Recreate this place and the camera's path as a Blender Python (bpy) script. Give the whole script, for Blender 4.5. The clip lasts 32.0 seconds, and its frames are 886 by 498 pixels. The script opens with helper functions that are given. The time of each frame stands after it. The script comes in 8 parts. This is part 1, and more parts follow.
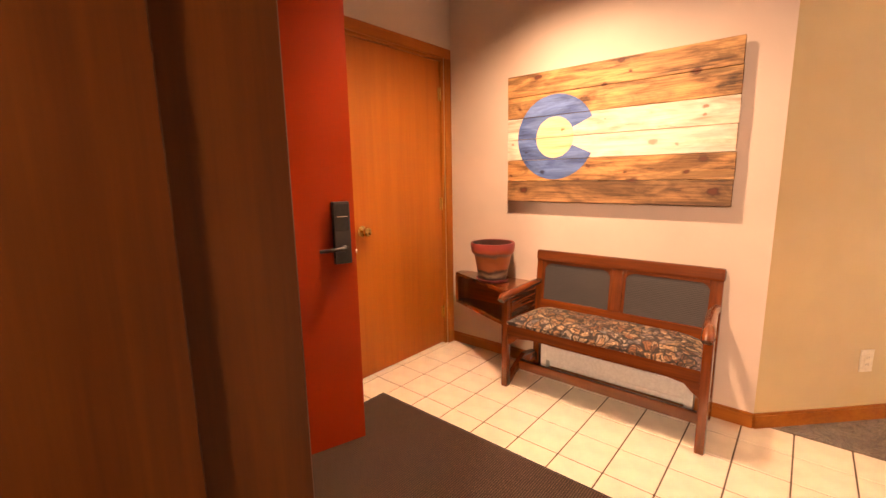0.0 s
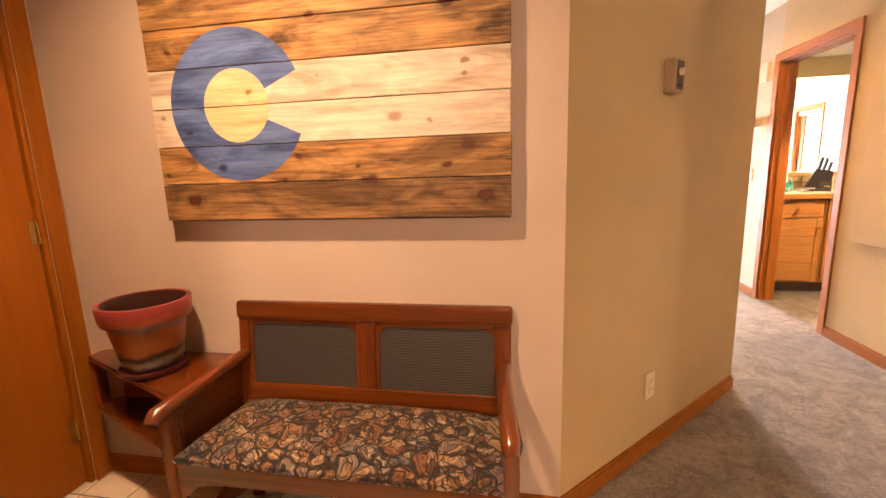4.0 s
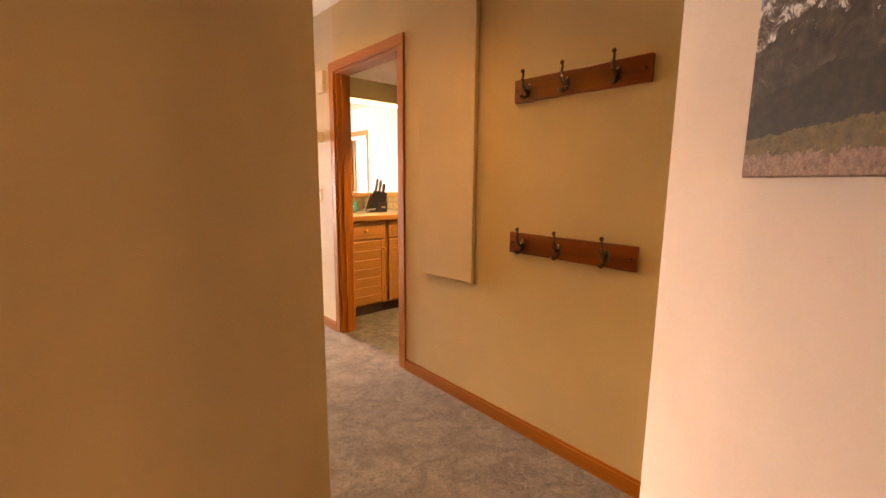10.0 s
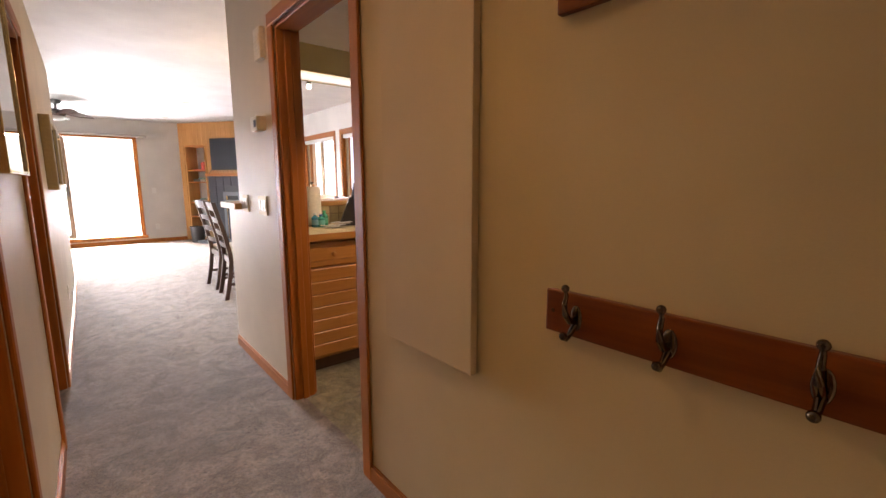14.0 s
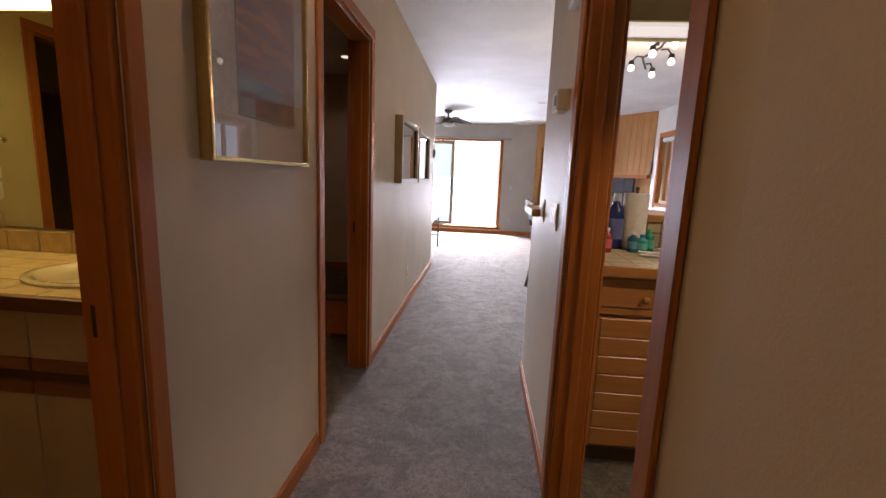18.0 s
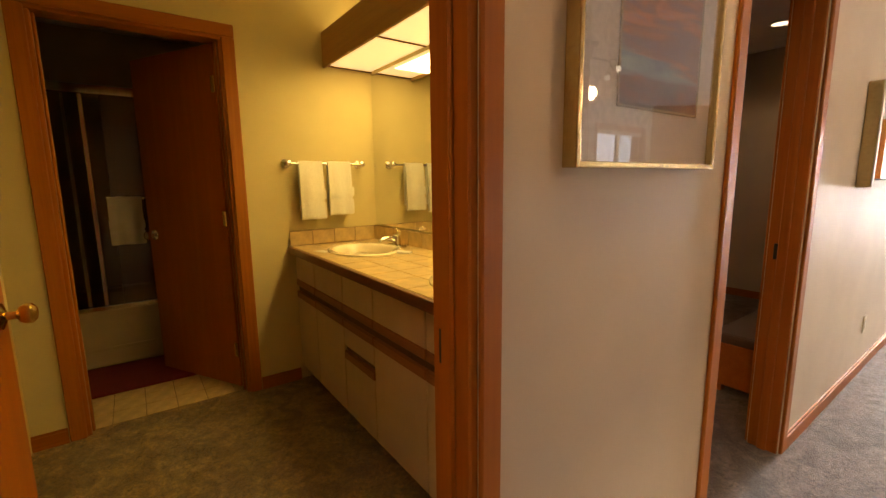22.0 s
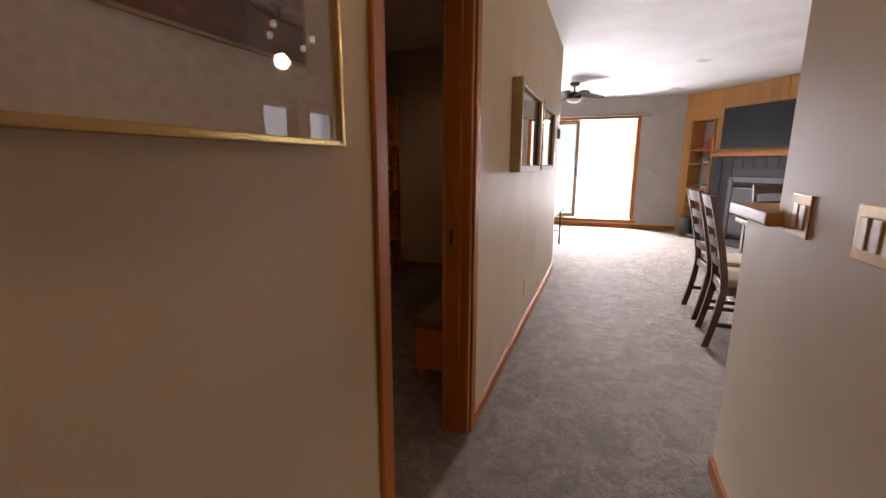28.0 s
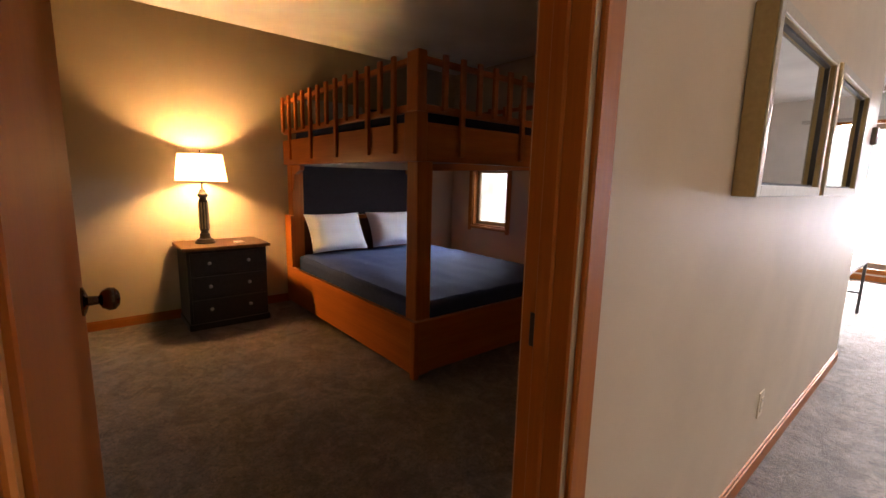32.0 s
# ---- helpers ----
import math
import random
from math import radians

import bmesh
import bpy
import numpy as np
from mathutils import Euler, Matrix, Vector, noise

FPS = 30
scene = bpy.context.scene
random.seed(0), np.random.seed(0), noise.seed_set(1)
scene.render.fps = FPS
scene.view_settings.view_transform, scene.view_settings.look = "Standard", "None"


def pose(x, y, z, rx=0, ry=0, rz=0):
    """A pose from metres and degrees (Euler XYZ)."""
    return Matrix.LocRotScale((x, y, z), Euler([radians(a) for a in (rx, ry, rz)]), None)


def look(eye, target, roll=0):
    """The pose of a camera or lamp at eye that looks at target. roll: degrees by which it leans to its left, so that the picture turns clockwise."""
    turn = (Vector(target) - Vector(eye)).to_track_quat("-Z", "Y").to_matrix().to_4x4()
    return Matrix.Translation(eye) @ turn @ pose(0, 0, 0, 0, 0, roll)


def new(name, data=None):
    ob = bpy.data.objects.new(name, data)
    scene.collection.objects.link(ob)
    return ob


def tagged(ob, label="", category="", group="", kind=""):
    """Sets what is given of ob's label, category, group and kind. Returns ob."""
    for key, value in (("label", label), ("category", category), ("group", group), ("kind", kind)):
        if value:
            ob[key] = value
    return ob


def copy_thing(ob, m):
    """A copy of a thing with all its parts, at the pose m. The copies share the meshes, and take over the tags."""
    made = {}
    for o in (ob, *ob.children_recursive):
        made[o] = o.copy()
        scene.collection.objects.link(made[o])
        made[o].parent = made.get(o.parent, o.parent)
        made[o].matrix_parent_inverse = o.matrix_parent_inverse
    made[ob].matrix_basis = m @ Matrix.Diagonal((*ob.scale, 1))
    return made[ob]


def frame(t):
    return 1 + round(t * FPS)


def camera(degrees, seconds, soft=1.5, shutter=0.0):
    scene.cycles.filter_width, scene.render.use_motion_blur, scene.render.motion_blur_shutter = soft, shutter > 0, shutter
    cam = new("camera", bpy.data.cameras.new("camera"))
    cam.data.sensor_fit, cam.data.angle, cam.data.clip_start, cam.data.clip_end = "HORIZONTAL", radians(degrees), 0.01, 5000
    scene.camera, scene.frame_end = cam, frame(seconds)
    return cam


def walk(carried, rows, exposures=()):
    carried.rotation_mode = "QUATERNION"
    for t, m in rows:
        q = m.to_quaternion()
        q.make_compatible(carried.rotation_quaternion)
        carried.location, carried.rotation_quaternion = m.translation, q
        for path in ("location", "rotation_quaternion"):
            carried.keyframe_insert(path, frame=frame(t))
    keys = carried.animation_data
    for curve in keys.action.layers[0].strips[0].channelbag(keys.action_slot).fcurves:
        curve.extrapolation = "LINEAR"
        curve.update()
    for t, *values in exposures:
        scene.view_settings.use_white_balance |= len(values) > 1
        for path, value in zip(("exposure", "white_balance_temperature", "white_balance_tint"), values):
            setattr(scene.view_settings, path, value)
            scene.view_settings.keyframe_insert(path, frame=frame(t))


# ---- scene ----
cam = camera(92.0, 32.0)
PATH = [
    (0, (0.584, 0.92, 1.243), (-0.696, 2.42, 0.909), -1.0),
    (0.5, (0.475, 1.06, 1.239), (-0.766, 2.601, 0.946), -0.8),
    (1, (0.458, 1.185, 1.232), (-0.639, 2.819, 0.874), -0.9),
    (1.5, (0.375, 1.324, 1.243), (-0.529, 3.078, 0.92), -1.6),
    (2, (0.331, 1.437, 1.236), (-0.452, 3.242, 0.874), -1.7),
    (2.5, (0.317, 1.579, 1.236), (-0.474, 3.384, 0.895), -1.2),
    (3, (0.336, 1.756, 1.242), (-0.468, 3.556, 0.906), -0.7),
    (3.5, (0.361, 1.866, 1.225), (-0.287, 3.714, 0.819), -1.4),
    (4, (0.335, 1.976, 1.224), (-0.014, 3.913, 0.868), -1.8),
    (4.5, (0.321, 2.065, 1.221), (0.2, 4.03, 0.871), -1.9),
    (6.5, (0.511, 2.349, 1.229), (1.013, 4.25, 0.86), -0.7),
    (7, (0.49, 2.467, 1.231), (1.261, 4.278, 0.877), -1.5),
    (7.5, (0.493, 2.561, 1.23), (1.532, 4.22, 0.821), -2.1),
    (8, (0.577, 2.657, 1.234), (1.673, 4.286, 0.853), -1.5),
    (8.5, (0.695, 2.755, 1.242), (1.768, 4.411, 0.916), -0.4),
    (9, (0.758, 2.83, 1.233), (1.839, 4.472, 0.867), -0.5),
    (9.5, (0.807, 2.966, 1.235), (1.979, 4.549, 0.889), -0.3),
    (10, (0.861, 3.093, 1.242), (2.169, 4.572, 0.924), 0.5),
    (10.5, (0.96, 3.184, 1.238), (2.265, 4.663, 0.907), -0.3),
    (11, (1.123, 3.277, 1.248), (2.385, 4.804, 0.972), 1.1),
    (11.5, (1.218, 3.365, 1.226), (2.459, 4.893, 0.872), 1.3),
    (12, (1.293, 3.491, 1.233), (2.624, 4.952, 0.926), 1.2),
    (12.5, (1.339, 3.595, 1.224), (2.771, 4.95, 0.888), 1.7),
    (13, (1.391, 3.663, 1.229), (2.827, 5.016, 0.902), 1.9),
    (13.5, (1.509, 3.732, 1.235), (2.861, 5.173, 0.924), 1.1),
    (15.5, (2.0, 4.114, 1.268), (2.713, 5.956, 0.953), 0.3),
    (16, (2.076, 4.218, 1.267), (2.347, 6.175, 0.953), 2.4),
    (16.5, (2.089, 4.309, 1.257), (2.225, 6.276, 0.918), 1.1),
    (17, (2.061, 4.41, 1.255), (2.112, 6.383, 0.933), 0.3),
    (17.5, (2.073, 4.495, 1.251), (1.968, 6.462, 0.901), 1.5),
    (18, (2.146, 4.583, 1.253), (1.973, 6.548, 0.924), 2.3),
    (18.5, (2.148, 4.65, 1.241), (1.76, 6.577, 0.871), 1.4),
    (19, (2.097, 4.69, 1.238), (1.644, 6.606, 0.891), 1.4),
    (19.5, (2.079, 4.747, 1.238), (1.412, 6.603, 0.9), 1.7),
    (20, (2.079, 4.834, 1.243), (1.184, 6.592, 0.912), 1.5),
    (20.5, (2.041, 4.893, 1.243), (0.91, 6.507, 0.905), 0.8),
    (21, (2.018, 4.923, 1.248), (0.692, 6.385, 0.925), 0.8),
    (21.5, (2.009, 4.924, 1.248), (0.523, 6.226, 0.933), -0.1),
    (22, (2.007, 4.903, 1.247), (0.403, 6.058, 0.938), -0.7),
    (22.5, (1.995, 4.87, 1.247), (0.327, 5.929, 0.936), 0.7),
    (23, (1.986, 4.868, 1.246), (0.314, 5.918, 0.927), 0.9),
    (23.5, (1.98, 4.871, 1.247), (0.307, 5.92, 0.933), 1.0),
    (24, (1.993, 4.885, 1.245), (0.379, 6.025, 0.934), 0.5),
    (24.5, (2.009, 4.914, 1.242), (0.526, 6.214, 0.909), 0.4),
    (25, (1.991, 4.942, 1.247), (0.704, 6.437, 0.919), 0.3),
    (25.5, (1.962, 4.95, 1.247), (0.946, 6.639, 0.912), -0.8),
    (26, (1.941, 4.981, 1.234), (1.105, 6.758, 0.854), -0.6),
    (26.5, (1.977, 5.094, 1.234), (1.245, 6.916, 0.855), -0.8),
    (28.5, (1.957, 5.56, 1.243), (1.275, 7.399, 0.853), 0.2),
    (29, (1.983, 5.703, 1.213), (1.125, 7.479, 0.878), -0.6),
    (29.5, (2.028, 5.898, 1.217), (0.899, 7.515, 0.883), 1.7),
    (30, (2.018, 6.01, 1.215), (0.866, 7.605, 0.858), 0.4),
    (30.5, (1.938, 6.15, 1.227), (0.78, 7.747, 0.894), 1.0),
    (31, (1.886, 6.242, 1.22), (0.721, 7.829, 0.861), 0.6),
    (31.5, (1.861, 6.366, 1.217), (0.507, 7.799, 0.881), 0.8),
    (32, (1.871, 6.497, 1.221), (0.357, 7.763, 0.903), 1.4),
]
EXPOSURES = [(0, 0.35, 7800, 28), (1, 0.15, 7800, 28), (3, -0.25, 8000, 26), (5, -0.5, 9200, 28), (7, -0.92, 11600, 31), (9, -1.05, 11800, 31), (11, -1.45, 11400, 29), (13, -1.8, 8600, 25), (15.5, -2.85, 6400, 21), (18, -2.98, 6400, 22), (19.5, -2.82, 6600, 21), (21, -2.4, 7200, 20), (22.5, -1.65, 8000, 18), (24.5, -1.45, 7900, 18), (26, -2.35, 7600, 21), (28.5, -3.0, 7000, 23), (30.5, -2.95, 6700, 23), (32, -2.6, 7000, 23)]
walk(cam, [(t, look(eye, target, roll)) for t, eye, target, roll in PATH], EXPOSURES)

# ---- world, sun and daylight ----
world = bpy.data.worlds.new("sky_world")
scene.world = world
world.use_nodes = True
wn = world.node_tree.nodes
sky = wn.new("ShaderNodeTexSky")
sky.sky_type = "NISHITA"
sky.sun_disc = False
sky.sun_elevation = radians(55)
sky.sun_rotation = radians(160)
wn["Background"].inputs["Strength"].default_value = 0.12
world.node_tree.links.new(sky.outputs["Color"], wn["Background"].inputs["Color"])

sun_data = bpy.data.lights.new("sun", "SUN")
sun_data.energy = 3.0
sun_data.angle = radians(0.6)
sun_data.color = (1.0, 0.95, 0.87)
sun_ob = new("sun", sun_data)
sun_ob.matrix_world = look((4, -9, 14), (4.0, -4.0, 6.9))


def area(name, eye, target, w, h, power, color):
    d = bpy.data.lights.new(name, "AREA")
    d.shape = "RECTANGLE"
    d.size, d.size_y, d.energy, d.color = w, h, power, color
    o = new(name, d)
    o.matrix_world = look(eye, target)
    return o


def spot(name, eye, target, power, color, angle=120, radius=0.05, blend=0.6):
    d = bpy.data.lights.new(name, "SPOT")
    d.energy, d.color, d.spot_size, d.spot_blend, d.shadow_soft_size = power, color, radians(angle), blend, radius
    o = new(name, d)
    o.matrix_world = look(eye, target)
    return o


def bulb(name, eye, power, color, radius=0.05):
    d = bpy.data.lights.new(name, "POINT")
    d.energy, d.color, d.shadow_soft_size = power, color, radius
    o = new(name, d)
    o.location = eye
    return o


WARM = (1.0, 0.72, 0.46)
SOFT = (1.0, 0.80, 0.58)
DAY = (0.86, 0.94, 1.04)
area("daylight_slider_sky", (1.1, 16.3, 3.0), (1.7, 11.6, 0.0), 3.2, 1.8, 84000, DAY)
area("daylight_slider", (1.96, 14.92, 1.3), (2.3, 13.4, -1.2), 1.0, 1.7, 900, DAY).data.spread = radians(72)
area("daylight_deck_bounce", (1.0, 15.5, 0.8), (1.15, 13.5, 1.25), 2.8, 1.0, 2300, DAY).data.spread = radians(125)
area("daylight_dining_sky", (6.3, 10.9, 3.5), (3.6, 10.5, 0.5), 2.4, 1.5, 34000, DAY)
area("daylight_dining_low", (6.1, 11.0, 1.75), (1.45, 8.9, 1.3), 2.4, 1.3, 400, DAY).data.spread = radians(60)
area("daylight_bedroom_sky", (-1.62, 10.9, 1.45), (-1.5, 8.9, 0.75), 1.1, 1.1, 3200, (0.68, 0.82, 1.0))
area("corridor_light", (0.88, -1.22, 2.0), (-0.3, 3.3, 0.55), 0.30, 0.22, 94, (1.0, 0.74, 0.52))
spot("downlight_bench", (-0.45, 2.55, 2.465), (-0.42, 2.90, 0), 262, WARM, 134, 0.05, 1.0)
spot("downlight_corridor", (1.72, 4.62, 2.465), (1.74, 4.60, 0), 110, (1.0, 0.67, 0.37), 122, 0.05, 1.0)
spot("downlight_hall", (1.78, 5.90, 2.465), (1.78, 5.90, 0), 100, (1.0, 0.67, 0.37), 150, 0.05)
spot("downlight_bedroom", (0.62, 9.3, 2.465), (0.62, 9.3, 0), 55, WARM, 140, 0.05)
area("vanity_tube", (0.42, 6.08, 1.948), (0.42, 6.08, 0), 1.7, 0.24, 64, (1.0, 0.77, 0.27))
area("vanity_tube_up", (0.33, 6.10, 2.16), (0.33, 6.10, 3), 1.9, 0.2, 13, (1.0, 0.77, 0.27))
area("counter_tube", (3.4, 6.82, 1.962), (3.4, 6.82, 0), 1.5, 0.12, 10, (1.0, 0.9, 0.7))
bulb("table_lamp_bulb", (-2.06, 7.23, 1.27), 620, (1.0, 0.58, 0.22), 0.04)
spot("downlight_kitchen", (3.45, 5.66, 2.145), (3.40, 5.95, 0), 540, SOFT, 108, 0.05, 0.4)
bulb("kitchen_bulbs", (3.5, 8.45, 2.05), 170, (1.0, 0.72, 0.42), 0.06)


# ---- materials ----
def mat(name):
    m = bpy.data.materials.new(name)
    m.use_nodes = True
    return m, m.node_tree.nodes, m.node_tree.links, m.node_tree.nodes["Principled BSDF"]


def rgba(c):
    return (c[0], c[1], c[2], 1.0)


def coords(n, l, scale=(1, 1, 1), kind="Object"):
    tc = n.new("ShaderNodeTexCoord")
    mp = n.new("ShaderNodeMapping")
    mp.inputs["Scale"].default_value = scale
    l.new(tc.outputs[kind], mp.inputs["Vector"])
    return mp.outputs["Vector"]


def noise_tex(n, l, vec, scale, detail=4.0, rough=0.55, dist=0.0):
    t = n.new("ShaderNodeTexNoise")
    t.inputs["Scale"].default_value = scale
    t.inputs["Detail"].default_value = detail
    t.inputs["Roughness"].default_value = rough
    t.inputs["Distortion"].default_value = dist
    l.new(vec, t.inputs["Vector"])
    return t.outputs["Fac"]


def ramp(n, l, fac, stops):
    r = n.new("ShaderNodeValToRGB")
    e = r.color_ramp.elements
    while len(e) < len(stops):
        e.new(0.5)
    for k, (p, c) in enumerate(stops):
        e[k].position, e[k].color = p, rgba(c)
    l.new(fac, r.inputs["Fac"])
    return r.outputs["Color"]


def mix(n, l, fac, a, b, mode="MIX"):
    x = n.new("ShaderNodeMix")
    x.data_type, x.blend_type = "RGBA", mode
    for s, v in ((x.inputs[0], fac), (x.inputs[6], a), (x.inputs[7], b)):
        if hasattr(v, "links"):
            l.new(v, s)
        elif isinstance(v, (int, float)):
            s.default_value = v
        else:
            s.default_value = rgba(v)
    return x.outputs[2]


def bump(n, l, b, height, strength=0.2, dist=0.01):
    u = n.new("ShaderNodeBump")
    u.inputs["Strength"].default_value, u.inputs["Distance"].default_value = strength, dist
    l.new(height, u.inputs["Height"])
    l.new(u.outputs["Normal"], b.inputs["Normal"])


def paint(name, c, rough=0.6, grain=220.0, strength=0.18, blotch=0.06):
    m, n, l, b = mat(name)
    v = coords(n, l)
    big = noise_tex(n, l, v, 1.7, 3.0)
    dark = tuple(x * (1 - blotch * 1.6) for x in c)
    lite = tuple(min(1, x * (1 + blotch)) for x in c)
    l.new(ramp(n, l, big, [(0.3, dark), (0.7, lite)]), b.inputs["Base Color"])
    b.inputs["Roughness"].default_value = rough
    b.inputs["Specular IOR Level"].default_value = 0.2
    bump(n, l, b, noise_tex(n, l, v, grain, 3.0), strength, 0.002)
    return m


def plain(name, c, rough=0.5, metal=0.0, grain=60.0, var=0.08, coat=0.0):
    m, n, l, b = mat(name)
    v = coords(n, l)
    f = noise_tex(n, l, v, grain, 3.0)
    l.new(ramp(n, l, f, [(0.3, tuple(x * (1 - var) for x in c)), (0.7, tuple(min(1, x * (1 + var)) for x in c))]), b.inputs["Base Color"])
    b.inputs["Roughness"].default_value, b.inputs["Metallic"].default_value = rough, metal
    b.inputs["Coat Weight"].default_value = coat
    return m


def dull(name, c, rough):
    m = plain(name, c, rough, 0.0, 40.0, 0.1)
    m.node_tree.nodes["Principled BSDF"].inputs["Specular IOR Level"].default_value = 0.12
    return m


def wood(name, light, dark, axis=2, rough=0.38, scale=1.0, knots=0.0, coat=0.15):
    """Grain runs along the local axis given."""
    m, n, l, b = mat(name)
    s = [22.0 * scale] * 3
    s[axis] = 1.3 * scale
    v = coords(n, l, tuple(s))
    oi = n.new("ShaderNodeObjectInfo")
    add = n.new("ShaderNodeVectorMath")
    add.operation = "ADD"
    l.new(v, add.inputs[0])
    mul = n.new("ShaderNodeMath")
    mul.operation = "MULTIPLY"
    mul.inputs[1].default_value = 37.0
    l.new(oi.outputs["Random"], mul.inputs[0])
    l.new(mul.outputs[0], add.inputs[1])
    v = add.outputs[0]
    g1 = noise_tex(n, l, v, 1.0, 5.0, 0.6, 0.5)
    s2 = [90.0 * scale] * 3
    s2[axis] = 3.0 * scale
    g2 = noise_tex(n, l, coords(n, l, tuple(s2)), 1.0, 3.0, 0.6)
    s3 = [1.6] * 3
    s3[axis] = 0.5
    g3 = noise_tex(n, l, coords(n, l, tuple(s3)), 1.0, 2.0)
    mid = tuple((x + y) / 2 for x, y in zip(light, dark))
    col = ramp(n, l, g1, [(0.3, dark), (0.52, mid), (0.72, light)])
    col = mix(n, l, 0.22, col, ramp(n, l, g2, [(0.35, tuple(x * 0.55 for x in dark)), (0.65, light)]))
    col = mix(n, l, 0.35, col, ramp(n, l, g3, [(0.3, tuple(x * 0.7 for x in mid)), (0.7, tuple(min(1, x * 1.2) for x in mid))]), "MIX")
    if knots:
        vo = n.new("ShaderNodeTexVoronoi")
        vo.inputs["Scale"].default_value = 1.0
        s4 = [5.5] * 3
        s4[axis] = 2.6
        l.new(coords(n, l, tuple(s4)), vo.inputs["Vector"])
        kf = n.new("ShaderNodeMapRange")
        kf.inputs["From Min"].default_value, kf.inputs["From Max"].default_value = 0.05, 0.16
        kf.inputs["To Min"].default_value, kf.inputs["To Max"].default_value = knots, 0.0
        l.new(vo.outputs["Distance"], kf.inputs["Value"])
        col = mix(n, l, kf.outputs[0], col, tuple(x * 0.35 for x in dark))
    l.new(col, b.inputs["Base Color"])
    b.inputs["Roughness"].default_value = rough
    b.inputs["Coat Weight"].default_value = coat
    b.inputs["Coat Roughness"].default_value = 0.25
    b.inputs["Specular IOR Level"].default_value = 0.3
    bump(n, l, b, g2, 0.12, 0.002)
    return m


def carpet(name, c):
    m, n, l, b = mat(name)
    v = coords(n, l)
    tuft = noise_tex(n, l, v, 190.0, 2.0, 0.8)
    clump = noise_tex(n, l, v, 52.0, 4.0, 0.75, 1.4)
    tread = noise_tex(n, l, v, 7.0, 4.0, 0.6, 1.2)
    base = ramp(n, l, clump, [(0.36, tuple(x * 0.28 for x in c)), (0.49, c), (0.62, tuple(x * 1.75 for x in c))])
    base = mix(n, l, 0.85, base, ramp(n, l, tread, [(0.40, (0.46, 0.44, 0.42)), (0.5, (0.95, 0.95, 0.95)), (0.60, (1.4, 1.4, 1.4))]), "MULTIPLY")
    base = mix(n, l, 0.38, base, ramp(n, l, tuft, [(0.36, tuple(x * 0.25 for x in c)), (0.64, tuple(x * 1.7 for x in c))]))
    l.new(base, b.inputs["Base Color"])
    b.inputs["Roughness"].default_value = 0.95
    b.inputs["Sheen Weight"].default_value = 0.25
    add = n.new("ShaderNodeMath")
    add.operation = "ADD"
    l.new(clump, add.inputs[0])
    l.new(tuft, add.inputs[1])
    bump(n, l, b, add.outputs[0], 1.0, 0.035)
    return m


def glow(name, c, strength):
    m, n, l, b = mat(name)
    b.inputs["Base Color"].default_value = rgba(c)
    b.inputs["Emission Color"].default_value = rgba(c)
    b.inputs["Emission Strength"].default_value = strength
    return m


def glass(name, tint=(1, 1, 1), rough=0.0):
    m, n, l, b = mat(name)
    b.inputs["Base Color"].default_value = rgba(tint)
    b.inputs["Roughness"].default_value = rough
    b.inputs["Transmission Weight"].default_value = 1.0
    b.inputs["IOR"].default_value = 1.45
    return m


def mirror_mat(name):
    m, n, l, b = mat(name)
    b.inputs["Base Color"].default_value = (0.9, 0.92, 0.9, 1)
    b.inputs["Metallic"].default_value = 1.0
    b.inputs["Roughness"].default_value = 0.01
    return m


M_LIGHT = paint("wall_paint_blush", (0.63, 0.525, 0.455))
M_TAN = paint("wall_paint_tan", (0.60, 0.465, 0.27), 0.88)
M_HALL = paint("wall_paint_greige", (0.60, 0.505, 0.375))
M_BATH = paint("wall_paint_olive", (0.58, 0.48, 0.235))
M_BED = paint("wall_paint_bedroom", (0.52, 0.42, 0.29))
M_LIVING = paint("wall_paint_grey", (0.74, 0.715, 0.68))
M_CEIL = paint("ceiling_paint", (0.88, 0.865, 0.84), 0.8, 90.0, 0.35)
M_TRIM = wood("oak_trim", (0.42, 0.138, 0.016), (0.29, 0.081, 0.009), 2, 0.52, coat=0.0)
M_TRIMX = wood("oak_trim_x", (0.42, 0.138, 0.016), (0.29, 0.081, 0.009), 0, 0.52, coat=0.0)
M_TRIMY = wood("oak_trim_y", (0.42, 0.138, 0.016), (0.29, 0.081, 0.009), 1, 0.52, coat=0.0)
M_DOOR = wood("door_veneer", (0.45, 0.135, 0.018), (0.36, 0.095, 0.011), 2, 0.42, 0.45, 0.0, 0.06)
M_RED = paint("red_door_paint", (0.34, 0.036, 0.006), 0.42, 120.0, 0.1)
M_CREAM = plain("cream_paint", (0.70, 0.62, 0.50), 0.5)
M_CARPET = carpet("beige_carpet", (0.235, 0.168, 0.12))
M_BATHCARPET = carpet("bath_carpet", (0.38, 0.24, 0.075))
M_KCARPET = carpet("kitchen_carpet", (0.30, 0.25, 0.13))
M_GROUT = paint("grout", (0.11, 0.075, 0.048), 0.9, 300.0, 0.4)
M_TILE = plain("floor_tile_glaze", (0.74, 0.65, 0.52), 0.26, 0.0, 9.0, 0.07)
M_BLACK = plain("black_plastic", (0.018, 0.018, 0.02), 0.4)
M_BRASS = plain("brass", (0.72, 0.52, 0.22), 0.22, 1.0)
M_CHROME = plain("chrome", (0.75, 0.75, 0.74), 0.12, 1.0)
M_NICKEL = plain("dark_nickel", (0.11, 0.082, 0.06), 0.16, 1.0)
M_PLATE = plain("almond_plastic", (0.72, 0.64, 0.50), 0.4)
